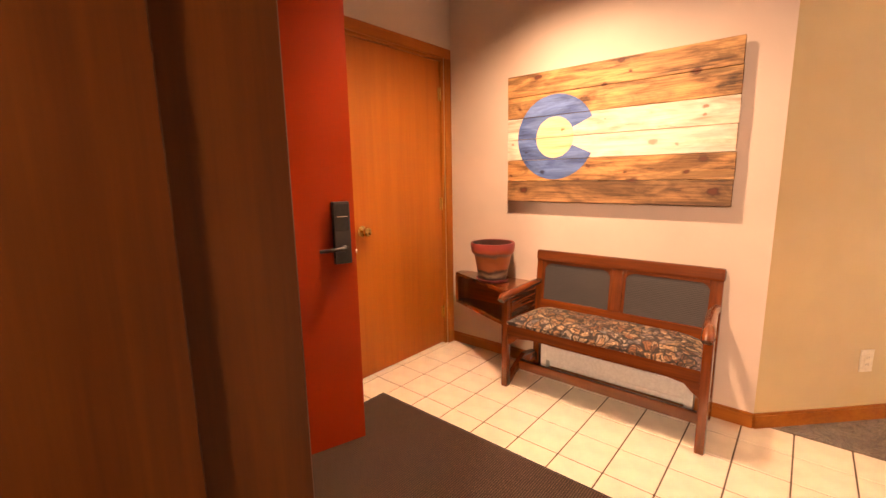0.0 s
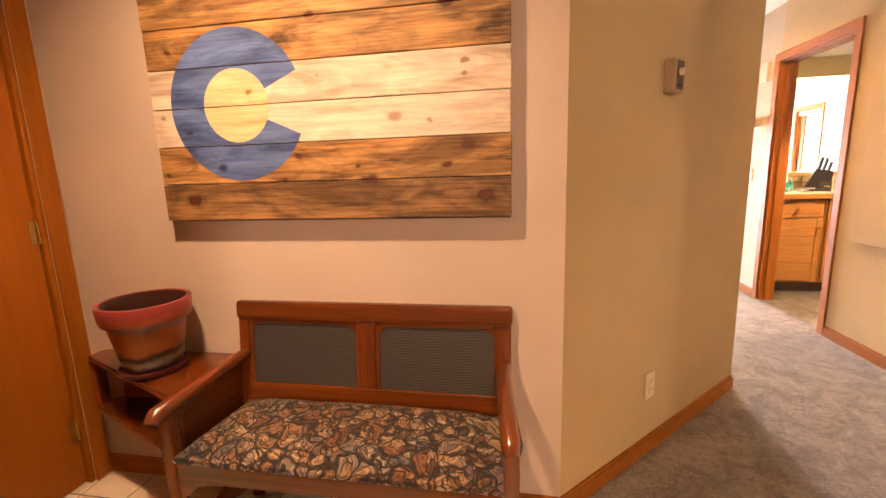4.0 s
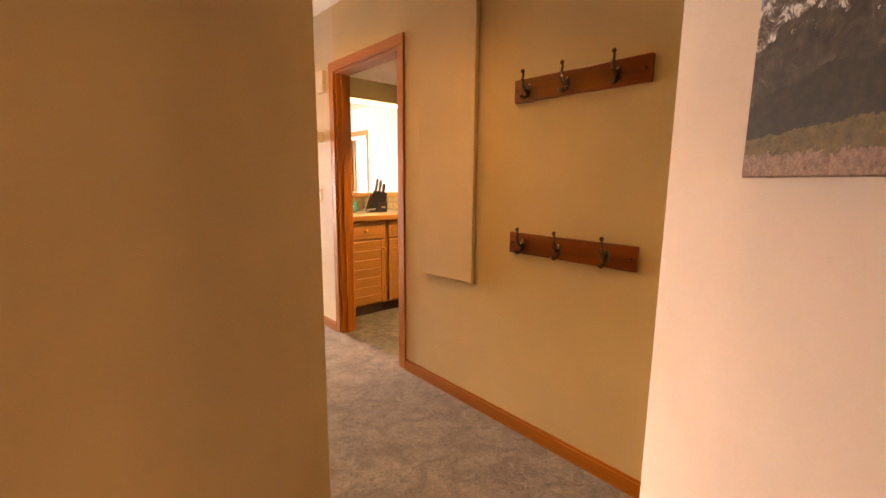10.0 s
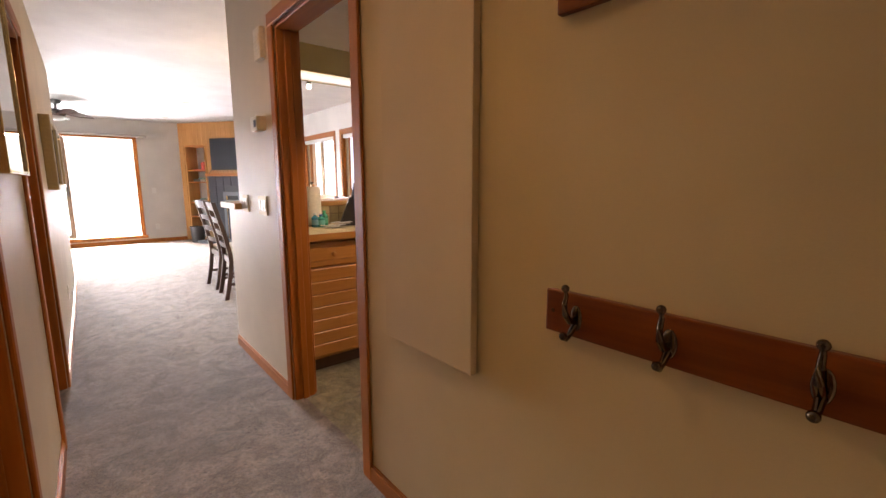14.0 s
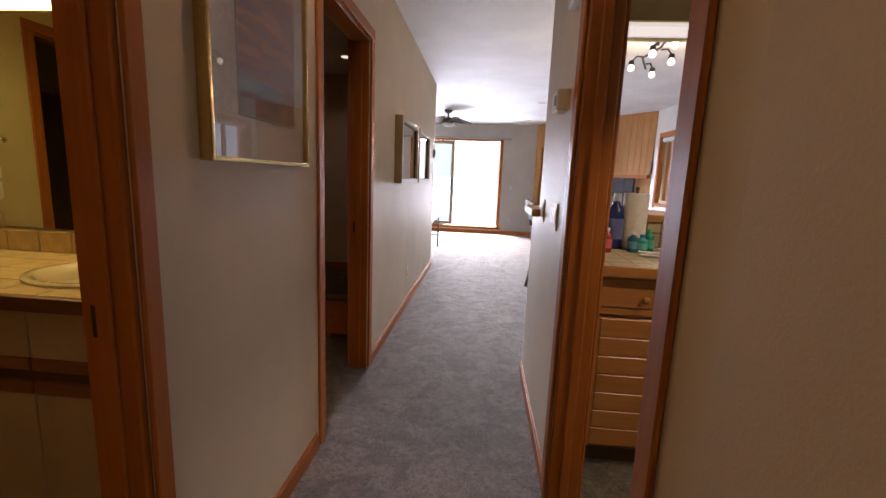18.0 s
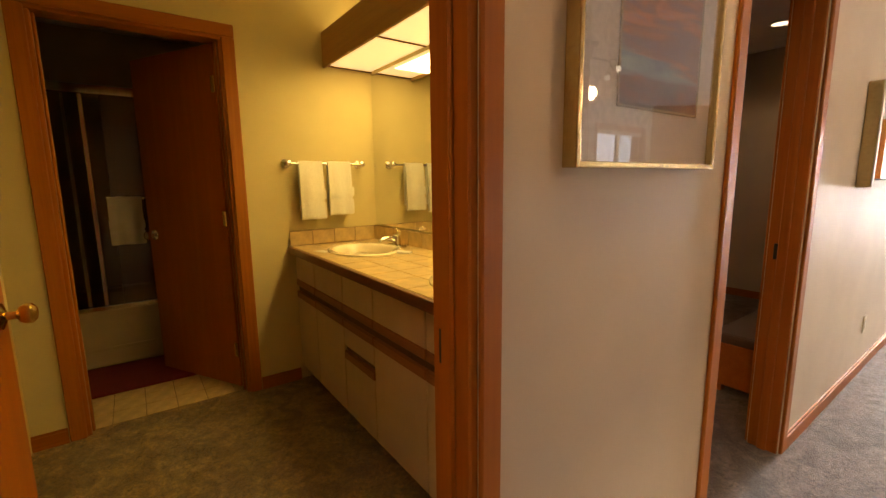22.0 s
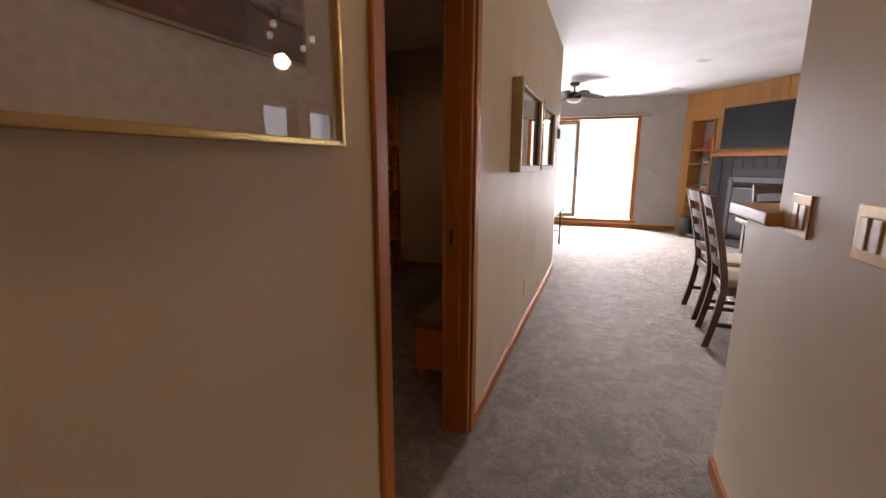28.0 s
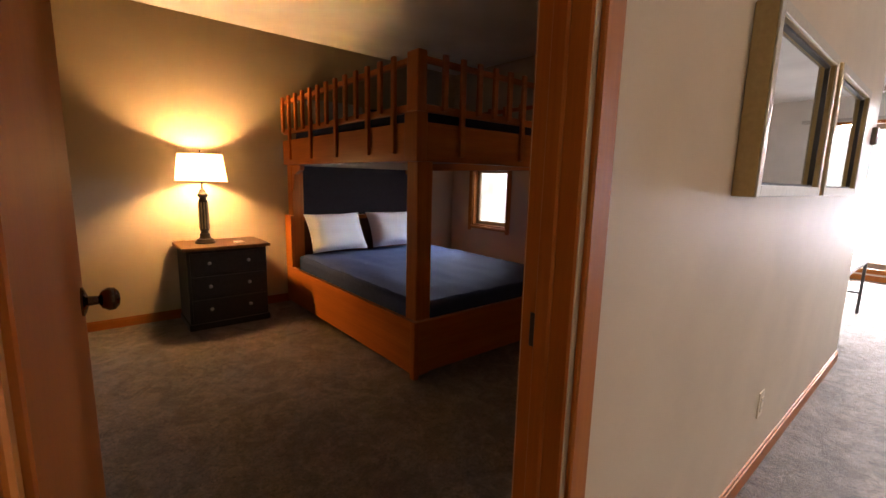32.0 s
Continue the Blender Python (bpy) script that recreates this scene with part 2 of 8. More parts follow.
M_WHITE = plain("white_plastic", (0.78, 0.77, 0.74), 0.4)
M_GLASS = glass("window_glass")
# blue-green tint for the left pane of the sliding door
M_TINTED = glass("tinted_glass", (0.62, 0.80, 0.78))
M_OUTDOOR = glow("outdoor_haze", (0.95, 0.98, 1.0), 8.0)
M_OUTSKY = glow("outdoor_sky_haze", (0.72, 0.85, 1.0), 4.2)
_nt = M_OUTDOOR.node_tree
_f = noise_tex(_nt.nodes, _nt.links, coords(_nt.nodes, _nt.links), 0.7, 5.0, 0.65, 0.4)
_sk = M_OUTSKY.node_tree
_sp = _sk.nodes.new("ShaderNodeSeparateXYZ")
_sk.links.new(coords(_sk.nodes, _sk.links), _sp.inputs[0])
_mr = _sk.nodes.new("ShaderNodeMapRange")
_mr.inputs["From Min"].default_value, _mr.inputs["From Max"].default_value = 0.5, 4.0
_sk.links.new(_sp.outputs["Z"], _mr.inputs["Value"])
_sk.links.new(ramp(_sk.nodes, _sk.links, _mr.outputs[0], [(0.2, (1.0, 1.0, 1.0)), (0.5, (0.62, 0.80, 1.0)), (0.8, (0.40, 0.64, 1.0))]), _sk.nodes["Principled BSDF"].inputs["Emission Color"])
_nt.links.new(ramp(_nt.nodes, _nt.links, _f, [(0.36, (0.42, 0.55, 0.40)), (0.46, (0.86, 0.93, 0.90)), (0.6, (1.0, 1.0, 1.0))]), _nt.nodes["Principled BSDF"].inputs["Emission Color"])


# ---- mesh helpers ----
def box(bm, lo, hi, bev=0.0, m=None, seg=1):
    mid = Vector([(a + b) / 2 for a, b in zip(lo, hi)])
    size = [abs(b - a) for a, b in zip(lo, hi)]
    r = bmesh.ops.create_cube(bm, size=1.0, matrix=(m or Matrix()) @ Matrix.Translation(mid) @ Matrix.Diagonal((*size, 1)))
    if bev:
        edges = list({e for v in r["verts"] for e in v.link_edges})
        bmesh.ops.bevel(bm, geom=edges, offset=bev, segments=seg, affect="EDGES", profile=0.6)
    return bm


def boxes(*items, bev=0.0):
    bm = bmesh.new()
    for lo, hi in items:
        box(bm, lo, hi, bev)
    return bm


def cyl(bm, p0, p1, r0, r1=None, seg=16):
    p0, p1 = Vector(p0), Vector(p1)
    d = p1 - p0
    m = Matrix.Translation((p0 + p1) / 2) @ d.to_track_quat("Z", "Y").to_matrix().to_4x4()
    bmesh.ops.create_cone(bm, cap_ends=True, segments=seg, radius1=r0, radius2=r0 if r1 is None else r1, depth=d.length, matrix=m)
    return bm


def lathe(bm, profile, seg=24, m=None, cap=True):
    m = m or Matrix()
    rings = []
    for r, z in profile:
        rings.append([bm.verts.new(m @ Vector((r * math.cos(2 * math.pi * k / seg), r * math.sin(2 * math.pi * k / seg), z))) for k in range(seg)])
    for a, b in zip(rings, rings[1:]):
        for k in range(seg):
            bm.faces.new((a[k], a[(k + 1) % seg], b[(k + 1) % seg], b[k]))
    for ring, flip in ((rings[0], True), (rings[-1], False)) if cap else ():
        bm.faces.new(ring[::-1] if flip else ring)
    return bm


def tube(bm, pts, radii, seg=8):
    pts = [Vector(p) for p in pts]
    if isinstance(radii, (int, float)):
        radii = [radii] * len(pts)
    rings = []
    for i, p in enumerate(pts):
        d = (pts[min(i + 1, len(pts) - 1)] - pts[max(i - 1, 0)]).normalized()
        ref = Vector((0, 0, 1)) if abs(d.z) < 0.9 else Vector((1, 0, 0))
        u = d.cross(ref).normalized()
        w = u.cross(d)
        rings.append([bm.verts.new(p + radii[i] * (math.cos(2 * math.pi * k / seg) * u + math.sin(2 * math.pi * k / seg) * w)) for k in range(seg)])
    for a, b in zip(rings, rings[1:]):
        for k in range(seg):
            bm.faces.new((a[k], a[(k + 1) % seg], b[(k + 1) % seg], b[k]))
    bm.faces.new(rings[0][::-1])
    bm.faces.new(rings[-1])
    return bm


def prism(bm, outline, z0, z1):
    """An outline in x and y, carried from z0 to z1."""
    a = [bm.verts.new((x, y, z0)) for x, y in outline]
    b = [bm.verts.new((x, y, z1)) for x, y in outline]
    k = len(outline)
    for i in range(k):
        bm.faces.new((a[i], a[(i + 1) % k], b[(i + 1) % k], b[i]))
    bm.faces.new(a[::-1])
    bm.faces.new(b)
    return bm


def finish(bm, name, material, smooth=False):
    bmesh.ops.recalc_face_normals(bm, faces=bm.faces)
    me = bpy.data.meshes.new(name)
    bm.to_mesh(me)
    bm.free()
    me.materials.append(material)
    if smooth:
        me.polygons.foreach_set("use_smooth", [True] * len(me.polygons))
        me.set_sharp_from_angle(angle=radians(40))
    return me


def part(name, bm, material, parent, label="", smooth=False):
    ob = new(name, finish(bm, name, material, smooth))
    ob.parent = parent
    return tagged(ob, label)


def thing(name, m, label, category, group="", kind=""):
    ob = new(name)
    ob.empty_display_size = 0.1
    ob.matrix_world = m
    return tagged(ob, label, category, group, kind)


def setting(name, bm, material, label, category, smooth=False):
    return tagged(new(name, finish(bm, name, material, smooth)), label, category, "", "structure")


def slab(p, q, depth, z0, z1):
    """A wall from p to q in plan, depth metres thick to the left of the way from p to q."""
    p, q = Vector(p), Vector(q)
    d = (q - p).normalized()
    nrm = Vector((-d.y, d.x)) * depth
    return [tuple(p), tuple(q), tuple(q + nrm), tuple(p + nrm)], z0, z1


# ---- plan ----
H = 2.485
XL, XR = 1.445, 2.46          # hall walls
YF = 3.36                     # wall with the plank flag
A, B = (0.48, YF), (1.485, 4.405)   # slanted corridor wall
C = (2.20, 3.61)              # free corner of the photo wall


def wall(name, material, label, *blocks, slabs=()):
    bm = bmesh.new()
    for lo, hi in blocks:
        box(bm, lo, hi)
    for s in slabs:
        prism(bm, *s)
    return setting(name, bm, material, label, "wall")


# floors and ceilings
setting("floor", boxes(((-3.4, -1.6, -0.2), (6.2, 16.2, -0.03))), M_GROUT, "concrete floor slab under the carpet and tiles", "floor")
carp = bmesh.new()
prism(carp, [(0.4, 3.43), (2.52, 3.43), (2.52, 7.0), (6.0, 7.0), (6.0, 14.8), (-0.7, 14.8), (-0.7, 10.3), (-2.4, 10.3), (-2.4, 6.3), (1.30, 6.3), (1.30, 4.42)], -0.03, 0.0)
setting("carpet", carp, M_CARPET, "beige mottled cut-pile carpet through hall, living room and bedroom", "carpet")
setting("bath_floor", boxes(((-0.72, 4.40, -0.03), (1.30, 6.3, 0.0))), M_BATHCARPET, "olive-beige carpet in the vanity room", "carpet")
setting("kitchen_floor", boxes(((2.52, 3.2, -0.03), (6.0, 7.0, 0.0))), M_KCARPET, "short olive-tan kitchen carpet behind the doorway seam", "carpet")
setting("ceiling", boxes(((-3.4, -1.6, H), (6.2, 16.2, H + 0.15))), M_CEIL, "off-white textured ceiling", "ceiling")
setting("kitchen_ceiling", boxes(((2.59, 3.2, 2.16), (5.0, 6.86, H))), M_CEIL, "lowered white kitchen ceiling", "ceiling")

# entry
wall("wall_entry", M_LIGHT, "blush painted wall round the entry doorway",
     ((-1.6, 1.02, 0), (-0.05, 1.27, H)), ((1.0, 1.02, 0), (1.8, 1.27, H)), ((-0.05, 1.02, 2.09), (1.0, 1.27, H)))
wall("wall_corridor", M_TAN, "plain wall of the outer corridor", ((-3.2, -1.5, 0), (3.0, -1.35, H)), ((-3.2, -1.35, 0), (-3.0, 1.02, H)), ((2.8, -1.35, 0), (3.0, 1.02, H)), ((-3.0, 1.02, 0), (-1.6, 1.27, H)), ((1.8, 1.02, 0), (2.8, 1.27, H)))
wall("wall_closet", M_LIGHT, "blush painted wall beside the closet door",
     ((-1.52, 1.27, 0), (-1.40, 2.44, H)), ((-1.52, 3.285, 0), (-1.40, YF, H)), ((-1.52, 2.44, 2.04), (-1.40, 3.285, H)))
wall("wall_flag", M_LIGHT, "blush painted wall behind the bench", ((-1.52, YF, 0), (0.395, YF + 0.12, H)), slabs=[([(0.395, YF), A, (0.395, YF + 0.12)], 0, H)])
wall("wall_slant", M_TAN, "slanted tan wall with thermostat and outlet", slabs=[slab(A, B, 0.12, 0, H)])
wall("wall_photo", M_LIGHT, "slanted blush wall with the mountain print", slabs=[([C, (C[0] - 1.17, C[1] - 1.17), (C[0] - 1.07, C[1] - 1.27), (C[0] + 0.10, C[1] - 0.10)], 0, H)])
wall("wall_entry_side", M_LIGHT, "plain side wall of the entry", ((0.96, 1.27, 0), (1.08, 2.37, H)))
wall("wall_hooks_end", M_TAN, "tan return wall beside the coat hooks", ((2.22, 3.47, 0), (2.58, 3.595, H)))

# hall
wall("wall_hooks", M_TAN, "tan wall with coat hooks and kitchen doorway",
     ((XR, 3.595, 0), (2.58, 5.32, H)), ((XR, 5.32, 2.035), (2.58, 6.145, H)))
wall("wall_switches", M_HALL, "greige wall with light switches and thermostat", ((XR, 6.145, 0), (2.58, 7.0, H)))
wall("wall_vanity_door", M_HALL, "greige wall over and beside the vanity doorway",
     ((1.325, 4.41, 0), (XL, 4.5, H)), ((1.325, 4.5, 2.035), (XL, 5.385, H)))
wall("wall_hall_pier", M_HALL, "greige hall pier with the gold-framed picture",
     ((1.325, 5.385, 0), (XL, 6.402, H)), ((1.325, 6.402, 2.035), (XL, 7.17, H)))
wall("wall_hall_left", M_HALL, "long greige hall wall with silver-framed prints", ((1.325, 7.17, 0), (XL, 10.58, H)))

# vanity room and bath
wall("wall_towels", M_BATH, "olive-yellow wall with towel bar and bath doorway",
     ((-0.78, 4.28, 0), (-0.66, 4.6, H)), ((-0.78, 5.375, 0), (-0.66, 6.26, H)), ((-0.78, 4.6, 2.035), (-0.66, 5.375, H)))
wall("wall_vanity_south", M_BATH, "olive-yellow wall of the vanity room", ((-0.66, 4.28, 0), (1.325, 4.4, H)))
wall("wall_mirror", M_BATH, "olive-yellow wall behind the vanity mirror", ((-0.78, 6.26, 0), (1.325, 6.33, H)))
wall("wall_bath", M_TAN, "dim wall of the bathroom", ((-2.7, 4.0, 0), (-2.6, 6.3, H)), ((-2.6, 4.0, 0), (-0.78, 4.1, H)), ((-2.6, 6.2, 0), (-0.78, 6.33, H)))

# bedroom
wall("wall_bed_south", M_BED, "bedroom wall", ((-2.4, 6.34, 0), (1.32, 6.38, H)))
wall("wall_bed_west", M_BED, "warm-lit bedroom wall behind lamp and headboard", ((-2.4, 6.38, 0), (-2.28, 10.1, H)))
wall("wall_bed_north", M_BED, "bedroom wall with a small casement window",
     ((-2.4, 10.1, 0), (-1.9, 10.22, H)), ((-1.35, 10.1, 0), (1.32, 10.22, H)), ((-1.9, 10.1, 0), (-1.35, 10.22, 0.69)), ((-1.9, 10.1, 1.37), (-1.35, 10.22, H)))

# living room, dining and kitchen
wall("wall_far", M_LIVING, "grey living room wall with a sliding glass door",
     ((2.49, 14.65, 0), (5.2, 14.8, H)), ((-0.4, 14.65, 0), (2.49, 14.8, 0.16)), ((-0.4, 14.65, 2.12), (2.49, 14.8, H)), ((-0.7, 14.65, 0), (-0.4, 14.8, H)))
wall("wall_living_west", M_LIVING, "grey living room side wall", ((-0.7, 10.22, 0), (-0.58, 14.65, H)), ((-0.58, 10.46, 0), (1.325, 10.58, H)))
wall("wall_east", M_LIVING, "grey-white dining wall with two casement windows",
     ((4.97, 3.0, 0), (5.12, 9.80, H)), ((4.97, 12.0, 0), (5.12, 14.65, H)), ((4.97, 9.80, 0), (5.12, 12.0, 0.96)), ((4.97, 9.80, 2.04), (5.12, 12.0, H)), ((4.97, 10.42, 0.96), (5.12, 10.70, 2.04)))
wall("wall_kitchen_south", M_LIVING, "plain kitchen wall", ((2.58, 3.2, 0), (4.97, 3.32, H)))
wall("wall_bar", M_HALL, "low bar wall between kitchen and dining", ((XR, 7.0, 0), (4.1, 7.29, 1.06)))
setting("kitchen_soffit", boxes(((2.585, 6.72, 1.985), (4.97, 7.02, H))), M_BATH, "yellowish soffit above the kitchen counter", "soffit")

# outdoors
setting("backdrop", boxes(((-6.0, 19.0, -1.0), (12.0, 19.1, 6.0))), M_OUTDOOR, "bright overexposed daylight haze outside", "backdrop")
setting("backdrop_east", boxes(((9.0, 4.0, -1.0), (9.1, 19.0, 6.0))), M_OUTSKY, "bright overexposed daylight haze outside", "backdrop")
setting("backdrop_bedroom", boxes(((-8.0, 12.2, -0.5), (-0.75, 12.3, 4.0))), M_OUTDOOR, "bright overexposed daylight haze outside", "backdrop")


# ---- trim, door frames and doors ----
def door_trim(name, axis, face, lo, hi, back, top=2.035, w=0.062, both=True):
    """Casing, jambs and stops round an opening in a wall. axis 'x': the wall's face lies at x = face."""
    ob = tagged(new(name), "varnished oak door casing and jambs", "door frame", "", "structure")
    s = 1 if face > back else -1

    def put(n, a, b, material):
        (p0, z0, d0), (p1, z1, d1) = a, b
        if axis == "x":
            lo3, hi3 = (min(d0, d1), p0, z0), (max(d0, d1), p1, z1)
        else:
            lo3, hi3 = (p0, min(d0, d1), z0), (p1, max(d0, d1), z1)
        bm = bmesh.new()
        box(bm, lo3, hi3, 0.004)
        part(n, bm, material, ob)

    along = M_TRIMY if axis == "x" else M_TRIMX
    for f, k in ((face, s), (back, -s)) if both else ((face, s),):
        put("casing", (lo - w, 0, f), (lo + 0.004, top - 0.004, f + k * 0.014), M_TRIM)
        put("casing", (hi - 0.004, 0, f), (hi + w, top - 0.004, f + k * 0.014), M_TRIM)
        put("head_casing", (lo - w, top - 0.004, f), (hi + w, top + w, f + k * 0.0145), along)
    put("jamb", (lo - 0.002, 0, face - s * 0.002), (lo + 0.02, top - 0.02, back + s * 0.002), M_TRIM)
    put("jamb", (hi - 0.02, 0, face - s * 0.002), (hi + 0.002, top - 0.02, back + s * 0.002), M_TRIM)
    put("head_jamb", (lo - 0.002, top - 0.02, face - s * 0.002), (hi + 0.002, top + 0.002, back + s * 0.002), along)
    mid = (face + back) / 2
    put("stop", (lo + 0.019, 0, mid - 0.018), (lo + 0.031, top - 0.021, mid + 0.018), M_TRIM)
    put("stop", (hi - 0.031, 0, mid - 0.018), (hi - 0.019, top - 0.021, mid + 0.018), M_TRIM)
    return ob


def baseboard(name, runs, h=0.075, t=0.013):
    ob = tagged(new(name), "varnished oak baseboard along the wall", "baseboard", "", "structure")
    for p, q in runs:
        p, q = Vector(p), Vector(q)
        d = (q - p).normalized()
        nrm = Vector((d.y, -d.x)) * t
        a = [tuple(p), tuple(q), tuple(q + nrm), tuple(p + nrm)]
        bm = bmesh.new()
        prism(bm, a, 0.0, h - 0.012)
        c = [tuple(p), tuple(q), tuple(q + nrm * 0.55), tuple(p + nrm * 0.55)]
        prism(bm, c, h - 0.012, h)
        part("board", bm, M_TRIMX if abs(d.x) > abs(d.y) else M_TRIMY, ob)
    return ob


def knob(parent, m, material, label, r=0.027):
    bm = bmesh.new()
    lathe(bm, [(0.033, 0.0), (0.033, 0.004), (0.024, 0.008), (0.011, 0.012), (0.010, 0.03), (r * 0.75, 0.036), (r, 0.048), (r * 0.95, 0.06), (r * 0.6, 0.068), (0.004, 0.07)], 20, m)
    return part("knob", bm, material, parent, label, True)


# baseboards: the room lies to the right of the way from the first point to the second
baseboard("baseboard_entry", [((-1.40, YF), (A[0], YF)), (A, B), ((-1.40, 1.27), (-1.40, 2.375)), ((C[0] - 0.005, C[1] - 0.005), (1.94, 3.35)), ((0.96, 2.37), (0.96, 1.27))])
baseboard("baseboard_hall", [((XR, 5.256), (XR, 3.60)), ((XR, 7.29), (XR, 6.21)), ((XL, 5.45), (XL, 6.32)), ((XL, 7.235), (XL, 10.58)), ((2.447, 3.597), (2.24, 3.597))])
baseboard("baseboard_living", [((-0.58, 14.65), (3.3, 14.65)), ((2.47, 7.303), (4.1, 7.303))])
baseboard("baseboard_vanity", [((-0.66, 4.4), (-0.66, 4.535)), ((-0.66, 5.44), (-0.66, 5.68))])
baseboard("baseboard_bedroom", [((-2.28, 6.38), (-2.28, 10.1)), ((-2.28, 10.1), (1.32, 10.1)), ((1.325, 10.1), (1.325, 7.235))])

door_trim("kitchen_door_frame", "x", XR, 5.32, 6.145, 2.58)
door_trim("vanity_door_frame", "x", XL, 4.5, 5.385, 1.325, 2.035, 0.047)
door_trim("bedroom_door_frame", "x", XL, 6.402, 7.185, 1.325, 2.035, 0.058)
door_trim("bath_door_frame", "x", -0.66, 4.6, 5.375, -0.78)
door_trim("closet_door_frame", "x", -1.40, 2.44, 3.285, -1.52, both=False)

# strike plates on the jambs
for y_, parent_ in ((5.3645, "vanity_door_frame"), (7.1645, "bedroom_door_frame")):
    bm = bmesh.new()
    box(bm, (1.352, y_ - 0.0025, 0.895), (1.384, y_, 0.965), 0.001)
    cyl(bm, (1.368, y_ - 0.002, 0.93), (1.368, y_ - 0.006, 0.93), 0.011, None, 12)
    part("strike_plate", bm, M_BLACK, bpy.data.objects[parent_], "dark metal strike plate")

# jamb of the entry doorway; its shade is put into a darkened oak colour
entry_frame = tagged(new("entry_door_frame"), "oak jamb of the entry doorway, darkened for its shade", "door frame", "", "structure")
M_SHADEOAK = wood("shaded_jamb_oak", (0.115, 0.034, 0.0045), (0.048, 0.012, 0.002))
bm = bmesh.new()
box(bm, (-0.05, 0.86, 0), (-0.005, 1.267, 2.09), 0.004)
part("jamb", bm, M_SHADEOAK, entry_frame)
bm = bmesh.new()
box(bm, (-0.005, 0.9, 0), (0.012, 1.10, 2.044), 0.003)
part("stop", bm, M_SHADEOAK, entry_frame)
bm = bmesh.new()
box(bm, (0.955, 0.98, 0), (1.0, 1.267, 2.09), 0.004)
part("jamb", bm, M_SHADEOAK, entry_frame)
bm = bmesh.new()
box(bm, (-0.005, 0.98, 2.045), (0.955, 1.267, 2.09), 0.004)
part("head_jamb", bm, M_SHADEOAK, entry_frame)
bm = bmesh.new()
box(bm, (-0.125, 1.27, 0), (-0.052, 1.281, 2.15), 0.003)
part("casing", bm, M_TRIM, entry_frame)


def flush_door(name, m, width, label, height=2.015, material=None, knobs=((0.06, 1),), knob_mat=None, category="door", z=0.93):
    """A door leaf: hinge at the local origin, leaf along +x, thickness along y."""
    ob = thing(name, m, label, category, "", "structure")
    bm = bmesh.new()
    box(bm, (0.002, -0.0175, 0.012), (width, 0.0175, height), 0.003)
    leaf = part("leaf", bm, material or M_DOOR, ob)
    for off, side in knobs:
        if side:
            knob(leaf, Matrix.Translation((width - off, 0.0175 * side, z)) @ Matrix.Rotation(radians(-90 * side), 4, "X"), knob_mat or M_BRASS, "round brass knob")
    for hz in (0.25, 1.05, 1.8):
        bm = bmesh.new()
        cyl(bm, (0.0, 0.02, hz - 0.045), (0.0, 0.02, hz + 0.045), 0.006, None, 10)
        box(bm, (0.0, 0.0176, hz - 0.044), (0.028, 0.0195, hz + 0.044))
        part("hinge", bm, M_BRASS, ob, "brass butt hinge")
    bm = bmesh.new()
    box(bm, (width - 0.0005, -0.012, z - 0.03), (width + 0.0015, 0.012, z + 0.03))
    cyl(bm, (width, 0, z), (width + 0.009, 0, z), 0.007, None, 10)
    part("latch", bm, M_CHROME, ob, "steel latch plate")
    return ob


# closet door: flat veneer leaf in its frame, hinged next to the flag wall
flush_door("door_1", pose(-1.435, 3.262, 0, 0, 0, -90), 0.80, "closed flat orange-brown veneer closet door", knobs=((0.065, -1), (0.065, 1)))
# vanity room door, swung open against the side wall
flush_door("door_2", pose(1.315, 4.55, 0, 0, 0, 177), 0.835, "open orange-brown veneer door of the vanity room", knobs=((0.05, 1), (0.05, -1)), knob_mat=M_BRASS)
# bathroom door, half open into the bath
flush_door("door_3", pose(-0.755, 5.352, 0, 0, 0, 209), 0.75, "half-open veneer bathroom door", knobs=((0.065, 1), (0.065, -1)), knob_mat=M_CHROME)
# bedroom door, swung open into the bedroom
flush_door("door_4", pose(1.315, 6.418, 0, 0, 0, 177), 0.745, "open veneer bedroom door with a dark brass knob", knobs=((0.065, -1), (0.065, 1)), knob_mat=M_NICKEL)


